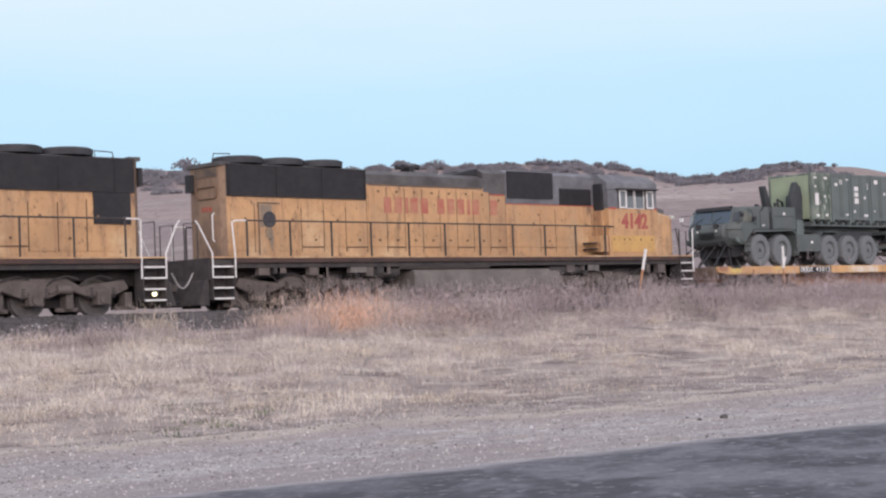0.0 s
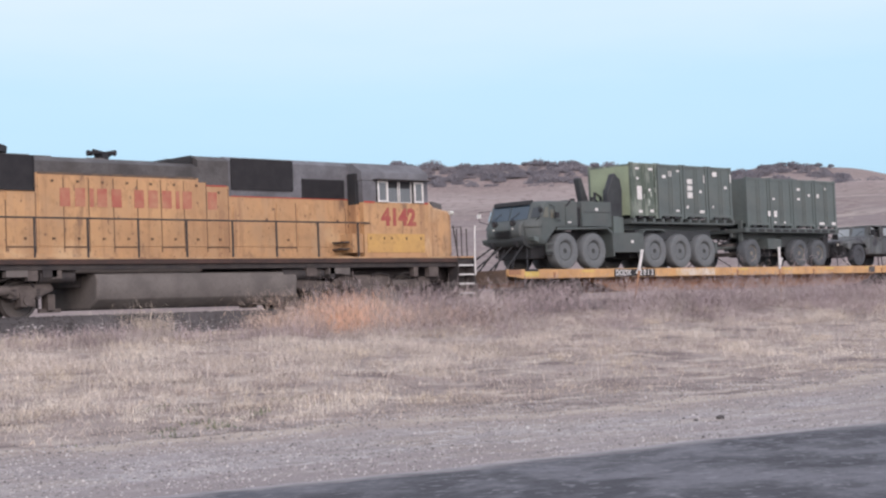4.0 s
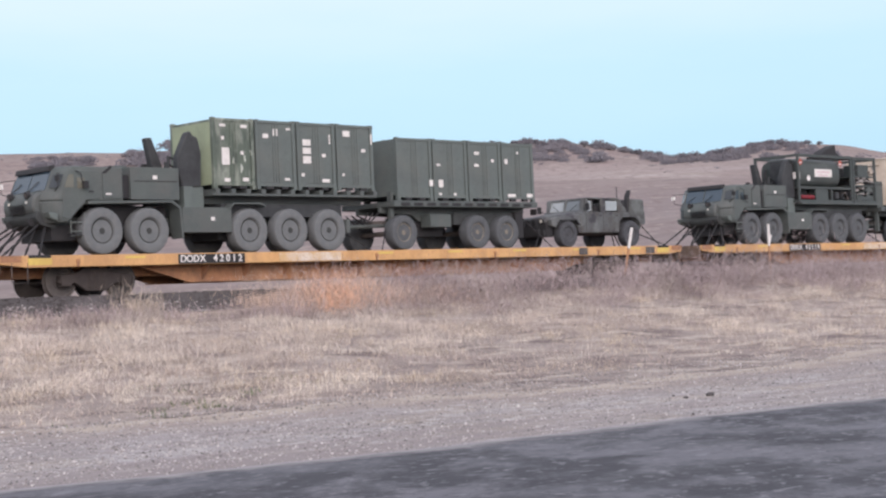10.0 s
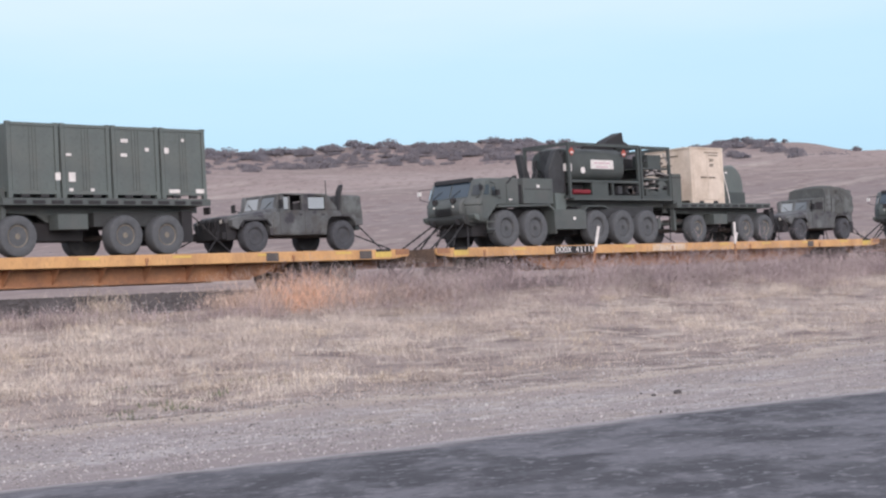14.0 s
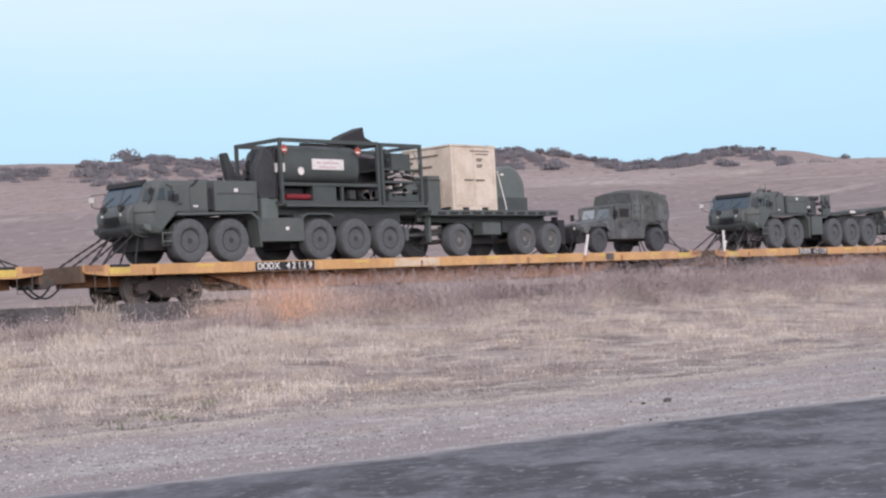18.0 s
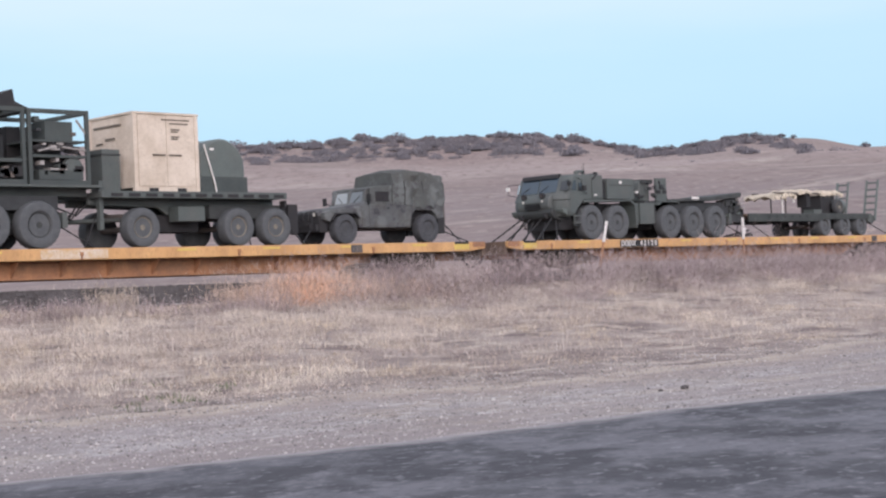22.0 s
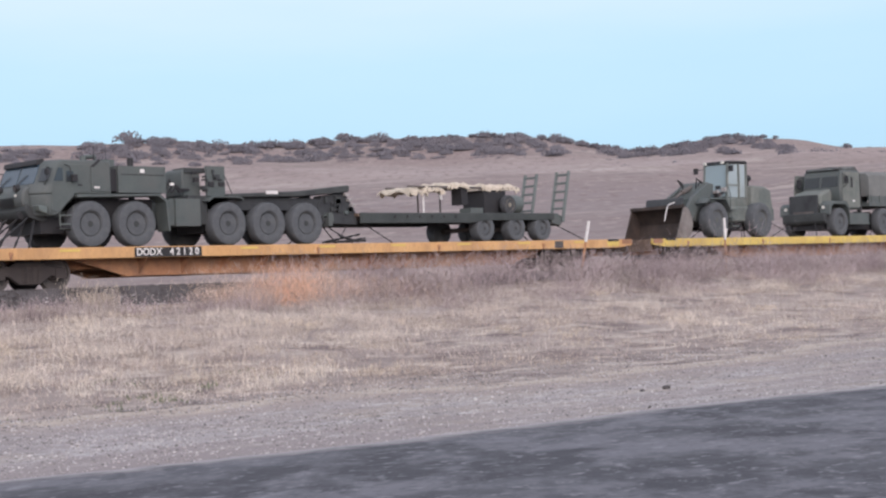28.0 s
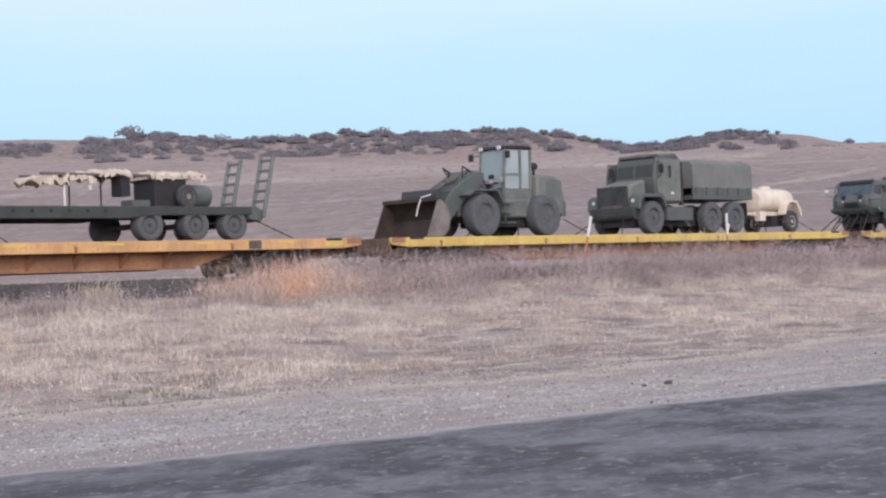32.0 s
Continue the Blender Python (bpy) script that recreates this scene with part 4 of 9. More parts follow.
        part("handrail", b_, LOCO_UNDER, c)
        for x in xs:
            b_ = nb()
            rod(b_, (x, s_ * 1.46, 1.48), (x, s_ * 1.46, 2.55), 0.032, 6)
            part("stanchion", b_, LOCO_UNDER, c)
        step_well(c, 0.40, s_, None, (-0.45, -0.04))
        step_well(c, 20.85, s_, LOCO_UNDER)
        b_ = nb()
        rods(b_, [(0.76, s_ * 1.46, 2.48), (0.86, s_ * 1.45, 2.52), (1.3, s_ * 1.46, 2.53)], 0.024, 8)
        part("grab_rail", b_, WHITE, c)
    # painted company lettering, drawn as plain strokes
    if rz == 0:
        for k, x in enumerate((6.78, 7.22, 7.66, 7.88, 8.32, 9.02, 9.46, 9.90, 10.34, 10.56, 11.40)):
            b_ = nb()
            box(b_, x + 0.14, x + 0.14 + (0.12 if k in (2, 8) else 0.30), -0.850, -0.842, 2.88, 3.36)
            part("painted_stroke", b_, FADED, c, "faded red paint stroke")
    for k in range(3):
        bm = nb()
        lathe(bm, [(0.50, 4.20), (0.72, 4.20), (0.74, 4.36), (0.66, 4.40), (0.62, 4.36)], (2.09 + k * 1.50, 0, 0.05), 24, "z")
        part("roof_fan", bm, FAN_GREY, c, "low round sooty grey roof fan")
    bm = nb()
    rods(bm, [(h0, -0.4, 4.2), (h0 + 0.05, -0.4, 4.48), (h0 + 0.6, -0.4, 4.50), (h0 + 0.6, -0.4, 4.2)], 0.018)
    part("roof_grab", bm, LOCO_UNDER, c)
    bm = nb()
    box(bm, 8.62, 8.82, -0.2, 0.2, 4.18, 4.38)
    for y in (-0.14, 0.14):
        rod(bm, (8.72, y, 4.40), (9.06, y, 4.41), 0.03, 10, 0.085)
        rod(bm, (8.72, y, 4.40), (8.38, y, 4.41), 0.03, 10, 0.085)
    part("horn", bm, BLACK, c)
    bm = nb()
    box(bm, 10.6, 11.5, -0.35, 0.35, 4.18, 4.30)
    part("exhaust_stack", bm, LOCO_UNDER, c, bevel=0.03)
    # cab and nose
    cy = 1.40
    bm = nb()
    box(bm, 16.75, 19.40, -cy, cy, 1.50, 3.16)
    part("cab_side", bm, YELLOW, c, bevel=0.015)
    for s_ in (-1, 1):
        bm = nb()
        y0, y1 = sorted((s_ * (cy - 0.005), s_ * (cy + 0.004)))
        box(bm, 16.78, 17.20, y0, y1, 3.13, 3.19)
        box(bm, 19.22, 19.40, y0, y1, 3.13, 3.19)
        part("red_stripe", bm, RED, c)
        bm = nb()
        y0, y1 = sorted((s_ * 0.86, s_ * 1.2))
        box(bm, 16.62, 16.748, y0, y1, 3.10, 4.02)
        part("cab_rear_door", bm, BLACK, c, "dark rear cab door window", bevel=0.04)
        bm = nb()
        box(bm, 16.62, 16.748, y0, y1, 1.60, 3.096)
        part("cab_rear_panel", bm, YELLOW, c, "grimy yellow rear cab panel", bevel=0.01)
    bm = nb()
    for x0, x1 in ((16.75, 17.28), (19.18, 19.40)):
        box(bm, x0, x1, -cy, cy, 3.163, 3.80)
    a = [(-cy, 3.803), (-cy, 4.06), (-cy + 0.45, 4.36), (cy - 0.45, 4.36), (cy, 4.06), (cy, 3.803)]
    va = [bm.verts.new((16.72, y, z)) for y, z in a]
    vb = [bm.verts.new((19.45, y, z)) for y, z in a]
    fs = [bm.faces.new(va), bm.faces.new(vb[::-1])] + [bm.faces.new((va[i], va[(i + 1) % 6], vb[(i + 1) % 6], vb[i])) for i in range(6)]
    bmesh.ops.recalc_face_normals(bm, faces=fs)
    part("cab_roof", bm, CAB_GREY, c, "grey cab roof and window posts", bevel=0.01)
    for s_ in (-1, 1):
        for x0, x1, sash in ((17.30, 17.70, 1), (17.74, 18.18, 0), (18.22, 18.72, 0), (18.78, 19.16, 1)):
            bm = nb()
            out = 0.06 if sash else 0.0
            y0, y1 = sorted((s_ * (1.36 + out), s_ * (1.372 + out)))
            box(bm, x0, x1, y0, y1, 3.163, 3.80 if sash else 3.60)
            g = part("cab_window", bm, CAB_PANE, c)
            g.visible_shadow = False
            bm = nb()
            y0, y1 = sorted((s_ * (1.372 + out), s_ * (1.40 + out)))
            t_ = 0.055 if sash else 0.025
            for q in ((x0, x0 + t_, 3.17, 3.80), (x1 - t_, x1, 3.17, 3.80)) + (((x0 + t_, x1 - t_, 3.17, 3.22), (x0 + t_, x1 - t_, 3.75, 3.80)) if sash else ((x0, x1, 3.163, 3.18),)):
                box(bm, q[0], q[1], y0, y1, q[2], q[3])
            part("window_frame", bm, WHITE, g)
        # black strip stands in for the deep shade under the awning
        bm = nb()
        y0, y1 = sorted((s_ * 1.34, s_ * 1.376))
        box(bm, 17.72, 18.76, y0, y1, 3.604, 3.80)
        part("window_visor", bm, BLACK, c)
        bm = nb()
        y0, y1 = sorted((s_ * 1.40, s_ * 1.62))
        box(bm, 17.15, 19.30, y0, y1, 3.82, 3.85)
        part("sun_shade", bm, LOCO_UNDER, c)
        bm = nb()
        y0, y1 = sorted((s_ * 1.40, s_ * 1.415))
        box(bm, 16.86, 19.18, y0, y1, 1.66, 2.22)
        bc = part("battery_cover", bm, FRESH_YELLOW, c, "brighter yellow battery cover", bevel=0.01)
        bm = nb()
        y0, y1 = sorted((s_ * 1.415, s_ * 1.43))
        for x in (16.95, 17.5, 17.8, 18.4, 19.0):
            box(bm, x, x + 0.05, y0, y1, 2.05, 2.12)
        part("cover_latch", bm, SEAM, bc)
        bm = nb()
        y0, y1 = sorted((s_ * 0.84, s_ * 1.38))
        box(bm, 16.30, 16.70, y0, y1, 1.66, 2.22)
        part("sand_box", bm, YELLOW, c, bevel=0.03)
        bm = nb()
        y0, y1 = sorted((s_ * 0.86, s_ * 1.3))
        for z in (1.75, 1.95):
            box(bm, 15.95, 16.25, y0, y1, z, z + 0.04)
        part("cab_step", bm, LOCO_UNDER, c)
        for x in (20.55, 20.98):
            bm = nb()
            rod(bm, (x, s_ * 1.42, 1.5), (x, s_ * 1.42, 2.4), 0.02, 6)
            part("stanchion", bm, LOCO_UNDER, c)
    if rz == 0:
        lettering("cab_number", "4142", 0.70, NUMBER_RED, c, pose(18.15, -1.405, 2.70, 90, 0, 0), 0.004, "faded red road number", 0.045)
    bm = nb()
    prism(bm, [(19.40, 1.50), (20.74, 1.50), (20.83, 1.6), (20.83, 2.88), (20.72, 2.98), (20.1, 3.10), (19.80, 3.36), (19.40, 3.36)], -0.95, 0.95)
    part("nose", bm, YELLOW, c, "weathered yellow low nose", bevel=0.07)
    bm = nb()
    prism(bm, [(20.02, 3.08), (20.58, 3.0), (20.56, 3.22), (20.12, 3.30)], -0.8, 0.8)
    part("nose_box", bm, GREY_PAINT, c, bevel=0.02)
    bm = nb()
    rod(bm, (20.7, -0.95, 2.93), (20.86, -0.95, 2.93), 0.07, 10)
    part("class_lamp", bm, LENS, c)
    bm = nb()
    box(bm, 19.38, 19.42, -1.2, -0.1, 3.40, 3.78)
    box(bm, 19.38, 19.42, 0.1, 1.2, 3.40, 3.78)
    part("windscreen", bm, CAB_GLASS, c)
    # under the frame
    bm = nb()
    a = [(-1.0, 0.22), (-1.36, 0.45), (-1.40, 0.95), (-1.32, 1.12), (1.32, 1.12), (1.40, 0.95), (1.36, 0.45), (1.0, 0.22)]
    va = [bm.verts.new((7.6, y, z)) for y, z in a]
    vb = [bm.verts.new((14.15, y, z)) for y, z in a]
    fs = [bm.faces.new(va), bm.faces.new(vb[::-1])] + [bm.faces.new((va[i], va[(i + 1) % 8], vb[(i + 1) % 8], vb[i])) for i in range(8)]
    bmesh.ops.recalc_face_normals(bm, faces=fs)
    part("fuel_tank", bm, TANK_GREY, c, "dusty grey fuel tank", bevel=0.03)
    for s_ in (-1, 1):
        for x0, x1 in ((6.0, 7.0), (13.7, 15.2)):
            bm = nb()
            rod(bm, (x0, s_ * 1.2, 1.05), (x1, s_ * 1.2, 1.05), 0.16, 12)
            part("air_reservoir", bm, LOCO_UNDER, c)
    bm = nb()
    box(bm, 0.4, 20.8, -0.62, 0.62, 0.80, 1.216)
    part("centre_frame", bm, LOCO_UNDER, c, bevel=0.02)
    loco_truck(c, 3.75)
    loco_truck(c, 16.9)
    bm = nb()
    rod(bm, (7.0, -1.25, 1.26), (10.9, -1.25, 1.26), 0.13, 12)
    part("equipment_duct", bm, TANK_GREY, c)
    sr = random.Random(8)
    for k in range(16):
        x0 = sr.choice((sr.uniform(0.9, 6.6), sr.uniform(14.4, 20.0)))
        bm = nb()
        box(bm, x0, x0 + sr.uniform(0.12, 0.6), -1.40, -1.2, 1.06 - sr.uniform(0.0, 0.16), 1.218)
        part("underframe_box", bm, sr.choice((LOCO_UNDER, TRUCK_BROWN, TANK_GREY)), c, bevel=0.01)
    for x, s_ in ((0.0, -1), (21.25, 1)):
        bm = nb()
        box(bm, x - 0.05, x + 0.05, -1.4, 1.4, 0.9, 1.5)
        part("end_plate", bm, LOCO_UNDER, c, bevel=0.02)
        bm = nb()
        prism(bm, [(x, 0.2), (x + s_ * 0.35, 0.22), (x + s_ * 0.12, 0.9), (x, 0.9)], -1.35, 1.35)
        part("plough", bm, LOCO_UNDER, c, bevel=0.01)
        bm = nb()
        pts = []
        for k in range(9):
            f_ = k / 8
            pts.append((x + s_ * (0.1 + 0.7 * f_), -0.75, 1.12 - 0.42 * math.sin(math.pi * f_)))
        rods(bm, pts, 0.025)
        part("jumper_cable", bm, CABLE, c)
        coupler(c, x, s_)
        for y in (-0.9, 0.9):
            bm = nb()
            rods(bm, [(x + s_ * 0.02, y, 1.5), (x + s_ * 0.02, y, 2.5), (x + s_ * 0.02, y * 0.3, 2.5), (x + s_ * 0.02, y * 0.3, 1.5)], 0.02)
            part("end_railing", bm, LOCO_UNDER, c)
    return c


LOCO_UNDER = material("loco_underframe", (0.040, 0.036, 0.038), (0.062, 0.055, 0.054), 0.85, scale=3, grain=30, dirt=(0.11, 0.09, 0.078), dirt_amount=0.3)
TRUCK_BROWN = material("brake_dust_brown", (0.135, 0.112, 0.103), (0.085, 0.071, 0.067), 0.9, scale=2.5, grain=18, bump=0.2, dirt=(0.15, 0.125, 0.11), dirt_amount=0.3)
SILL_BROWN = material("sill_brown", (0.085, 0.05, 0.042), (0.055, 0.04, 0.037), 0.85, scale=1.5, grain=18)
END_TAN = material("grimy_tan", (0.27, 0.178, 0.118), (0.20, 0.13, 0.092), 0.7, scale=1.2, grain=8, bump=0.05, dirt=(0.112, 0.076, 0.0638), dirt_amount=0.5, stretch=(1, 1, 0.5))
SOOT_DARK = material("soot_black", (0.045, 0.045, 0.052), (0.075, 0.072, 0.075), 0.95, scale=4, grain=20, bump=0.1)
GRIMY_GREY = material("grimy_grey", (0.20, 0.165, 0.135), (0.30, 0.215, 0.14), 0.95, scale=4, grain=14, bump=0)
SOOT = material("soot", (0.09, 0.072, 0.065), (0.17, 0.12, 0.085), 0.95, scale=3, grain=14, bump=0)
NUMBER_RED = material("number_red", (0.34, 0.075, 0.07), (0.37, 0.12, 0.09), 0.65, scale=2.2, grain=14, bump=0.03)
FADED = material("faded_letter_red", (0.38, 0.115, 0.085), (0.44, 0.22, 0.14), 0.65, scale=2.2, grain=14, bump=0.03)
FRESH_YELLOW = material("fresher_yellow", (0.57, 0.345, 0.12), (0.50, 0.30, 0.12), 0.5, scale=0.9, grain=8, bump=0.04, dirt=(0.36, 0.22, 0.10), dirt_amount=0.3)
CABLE = material("pale_cable", (0.36, 0.34, 0.33), None, 0.7, scale=6, grain=30)
FAN_GREY = material("fan_grey", (0.06, 0.06, 0.066), (0.04, 0.04, 0.044), 0.7, scale=2, grain=20)
SEAM = material("seam_grime", (0.20, 0.12, 0.075), (0.13, 0.085, 0.06), 0.9, scale=3, grain=20)
TANK_GREY = material("tank_grey", (0.175, 0.155, 0.145), (0.128, 0.114, 0.107), 0.8, scale=1.5, grain=20, bump=0.1)
locomotive(0.12)
second = locomotive(-1.30, 180)
STEP_LAMP = material("lit_step_lamp", (0.9, 0.85, 0.6), None, 0.3, scale=6, grain=40, bump=0)
STEP_LAMP.node_tree.nodes["Principled BSDF"].inputs["Emission Color"].default_value = (1.0, 0.95, 0.62, 1)
STEP_LAMP.node_tree.nodes["Principled BSDF"].inputs["Emission Strength"].default_value = 2.0
bm_ = nb()
rod(bm_, (0.40, 1.40, 0.55), (0.40, 1.475, 0.55), 0.055, 12)
part("step_lamp", bm_, STEP_LAMP, second, "lit yellowish step lamp")
MOVING[-1] = (second, -1.30, 180)


# ---- army vehicles on the flat cars
DECK_Z = 1.10
TYRES = {}


def road_wheel(parent, x, y, z, r, w, hub=HUB, rubber=TYRE):
    key = (r, w, hub.name, rubber.name)
    if key not in TYRES:
        bm = nb()
        lathe(bm, [(r * 0.52, -w * 0.34), (r * 0.58, -w * 0.47), (r * 0.66, -w * 0.5), (r * 0.87, -w * 0.5), (r * 0.945, -w * 0.46), (r * 0.982, -w * 0.34), (r * 0.988, -w * 0.1), (r * 0.988, w * 0.1), (r * 0.982, w * 0.34), (r * 0.945, w * 0.46), (r * 0.84, w * 0.5), (r * 0.5, w * 0.5)], (0, 0, 0), 56)
        for v in bm.verts:
            d = math.hypot(v.co.x, v.co.z)
            if d > r * 0.93:
                k = int(round(math.atan2(v.co.z, v.co.x) / (2 * math.pi) * 56)) + (1 if v.co.y > 0 else 0)
                f_ = 1.012 if k % 2 else 0.988
                v.co.x, v.co.z = v.co.x * f_, v.co.z * f_
        tyre = finish("tyre", bm, rubber)
        bm = nb()
        lathe(bm, [(0.01, -w * 0.36), (r * 0.13, -w * 0.36), (r * 0.16, -w * 0.28), (r * 0.40, -w * 0.24), (r * 0.44, -w * 0.27), (r * 0.48, -w * 0.36), (r * 0.51, -w * 0.39), (r * 0.53, -w * 0.36), (r * 0.53, w * 0.2)], (0, 0, 0), 24)
        for k in range(10):
            a = 2 * math.pi * k / 10
            rod(bm, (r * 0.30 * math.cos(a), -w * 0.24, r * 0.30 * math.sin(a)), (r * 0.30 * math.cos(a), -w * 0.29, r * 0.30 * math.sin(a)), r * 0.03, 6)
        TYRES[key] = (tyre, finish("rim", bm, hub))
    tyre, rim = TYRES[key]
    wheel = share("wheel", tyre, parent, pose(x, y, z, 0, 0, 0 if y < 0 else 180))
    share("rim", rim, wheel, pose(0, 0, 0))
    return wheel


def slab(name, pts, y0, y1, mat, parent, label="", bevel=0.015):
    return part(name, prism(nb(), pts, y0, y1), mat, parent, label, bevel)


def brick(name, x0, x1, y0, y1, z0, z1, mat, parent, label="", bevel=0.015):
    return part(name, box(nb(), x0, x1, y0, y1, z0, z1), mat, parent, label, bevel)


def chain(parent, a, b, r=0.022, name="tie_down_chain"):
    bm = nb()
    n_ = max(3, int((Vector(b) - Vector(a)).length / 0.12))
    p = [Vector(a).lerp(Vector(b), k / n_) for k in range(n_ + 1)]
    for k, (q0, q1) in enumerate(zip(p, p[1:])):
        rod(bm, q0, q1, r * (1.0 if k % 2 else 0.7), 5)
    return part(name, bm, BLACK, parent)


# paler copy of the tyre tone, used on the first heavy truck
TYRE_PALE = material("pale_grey_tyre", (0.135, 0.146, 0.152), (0.165, 0.172, 0.176), 0.9, scale=5, grain=40, bump=0.2)


def heavy_truck(u, kind, label):
    """Ten-wheeled army truck with a cab over its front axles; x = 0 at the first axle."""
    c = rider("heavy_truck", u, label, "truck", "heavy army trucks")
    r, cz = 0.625, DECK_Z + 0.625
    hw = 1.22
    hook = kind == "hook"
    first = u < 30
    axles = (0, 1.45, 4.80, 6.26, 7.71) if hook else (0, 1.45, 4.57, 6.03, 7.48)
    for x in axles:
        for s_ in (-1, 1):
            road_wheel(c, x, s_ * (hw - 0.20), cz, r, 0.42, HUB, TYRE_PALE if first else TYRE)
    for s_ in (-1, 1):
        y0, y1 = sorted((s_ * 0.38, s_ * 0.48))
        brick("chassis_rail", -1.3, 8.45, y0, y1, 1.82, 2.12, GREEN, c)
    for x in axles:
        bm = nb()
        rod(bm, (x, -0.85, cz), (x, 0.85, cz), 0.09, 10)
        lathe(bm, [(0.05, -0.28), (0.22, -0.2), (0.26, 0), (0.22, 0.2), (0.05, 0.28)], (x, 0, cz), 12)
        part("axle", bm, UNDER, c)
    def plan(x0, x1, z):
        """A slice of the cab: flat front between two slanted corners."""
        k = min(0.26, x1 - x0 - 0.05)
        return [(x0, -0.86, z), (x0 + k, -hw, z), (x1, -hw, z), (x1, hw, z), (x0 + k, hw, z), (x0, 0.86, z)]
    cab = part("cab", loft(nb(), [plan(-1.58, 0.66, 2.50), plan(-1.58, 0.66, 2.62), plan(-1.44, 0.66, 2.80), plan(-1.24, 0.66, 3.30), plan(-1.12, 0.64, 3.40)]), GREEN, c, bevel=0.035)
    part("cab_base", loft(nb(), [plan(-1.46, -1.02, 1.95), plan(-1.56, -0.74, 2.22), plan(-1.58, -0.43, 2.497)]), GREEN, cab, bevel=0.03)
    slab("cab_front", [(-1.30, 2.06), (-1.44, 2.78), (-1.60, 2.74), (-1.74, 2.58), (-1.76, 2.32), (-1.62, 2.12)], -0.76, 0.76, GREEN, cab, bevel=0.05)
    for s_ in (-1, 1):
        bm = nb()
        loft(bm, [[(x0 + 0.05, s_ * 0.943, z), (x0 + 0.21, s_ * 1.165, z), (x0 + 0.195, s_ * 1.18, z), (x0 + 0.035, s_ * 0.958, z)] for x0, z in ((-1.44, 2.84), (-1.30, 3.18))])
        part("corner_window", bm, DOOR_GLASS, cab)
    locker = brick("side_locker", 0.02, 0.58, -hw - 0.03, -hw + 0.05, 2.58, 3.22, GREEN, c, bevel=0.03)
    brick("locker_latch", 0.10, 0.26, -hw - 0.045, -hw - 0.03, 2.66, 2.71, WHITE, locker, "pale worn latch", bevel=0)
    slab("air_intake", [(0.02, 3.24), (0.30, 3.44), (0.34, 3.40), (0.10, 3.20)], -hw - 0.02, -hw + 0.35, BLACK, c, "black slanted intake", bevel=0.01)
    for s_ in (-1, 1):
        y0, y1 = sorted((s_ * 0.03, s_ * 0.83))
        slab("windscreen", [(-1.455, 2.80), (-1.262, 3.29), (-1.23, 3.29), (-1.42, 2.80)], y0, y1, GLASS, cab, bevel=0)
        y0, y1 = sorted((s_ * (hw - 0.005), s_ * (hw + 0.018)))
        d = slab("door", [(-1.20, 2.08), (-0.98, 2.02), (-0.50, 2.52), (-0.06, 2.58), (-0.06, 3.28), (-0.96, 3.28), (-1.16, 2.76)], y0, y1, GREEN, c, bevel=0.008)
        y0, y1 = sorted((s_ * (hw + 0.018), s_ * (hw + 0.026)))
        slab("door_window", [(-1.12, 2.84), (-0.84, 2.84), (-0.84, 3.18), (-0.98, 3.18)], y0, y1, PANE_TAN if first else DOOR_GLASS, d, bevel=0)
        brick("handle", -0.40, -0.26, y0, y1 + 0.02 * s_ if s_ > 0 else y1, 2.72, 2.76, BLACK, d, bevel=0)
        brick("door_vent", -0.74, -0.52, *sorted((s_ * (hw + 0.018), s_ * (hw + 0.03))), 2.82, 3.10, PANE_TAN if first else DOOR_GLASS, d, "small side pane", bevel=0.01)
        brick("side_mirror", -0.64, -0.50, *sorted((s_ * (hw + 0.10), s_ * (hw + 0.20))), 2.82, 3.0, BLACK, c, "small black mirror head", bevel=0.03)
        bm = nb()
        rods(bm, [(-0.78, s_ * (hw + 0.02), 3.28), (-0.70, s_ * (hw + 0.15), 3.2), (-0.66, s_ * (hw + 0.15), 2.98)], 0.014)
        part("mirror_arm", bm, BLACK, c)
        slab("corner_step", [(-1.52, 2.06), (-1.30, 1.98), (-1.30, 2.18), (-1.58, 2.22)], *sorted((s_ * 0.92, s_ * (hw - 0.02))), GREEN_CON, c, bevel=0.02)
        bm = nb()
        for z in (1.72, 1.95):
            rods(bm, [(-0.92, s_ * 1.16, z), (-0.50, s_ * 1.16, z)], 0.022)
        rods(bm, [(-0.92, s_ * 1.16, 2.05), (-0.92, s_ * 1.16, 1.60), (-0.5, s_ * 1.16, 1.60), (-0.5, s_ * 1.16, 2.2)], 0.018)
        part("entry_ladder", bm, GREEN_CON, c)
        # mirrors, lamps
        bm = nb()
        rods(bm, [(-1.16, s_ * 1.1, 3.2), (-1.42, s_ * 1.42, 3.18), (-1.42, s_ * 1.42, 2.85), (-1.3, s_ * 1.1, 2.75)], 0.014)
        part("mirror_arm", bm, BLACK, c)
        bm = nb()
        box(bm, -1.46, -1.39, min(s_ * 1.36, s_ * 1.50), max(s_ * 1.36, s_ * 1.50), 2.98, 3.12)
        # far mirror is painted white for the bright sky it reflects
        part("mirror", bm, WHITE if s_ > 0 else BLACK, c, bevel=0.02)
        bm = nb()
        rod(bm, (-1.66, s_ * 0.42, 2.70), (-1.76, s_ * 0.42, 2.68), 0.10, 14)
        lamp = part("headlight_bezel", bm, BLACK, c)
        bm = nb()
        rod(bm, (-1.762, s_ * 0.42, 2.68), (-1.77, s_ * 0.42, 2.678), 0.06, 14)
        part("headlight", bm, GREY_PAINT, lamp)
        bm = nb()
        rod(bm, (-1.73, s_ * 0.44, 2.50), (-1.775, s_ * 0.44, 2.50), 0.035, 12)
        part("marker_lamp", bm, LENS, c)
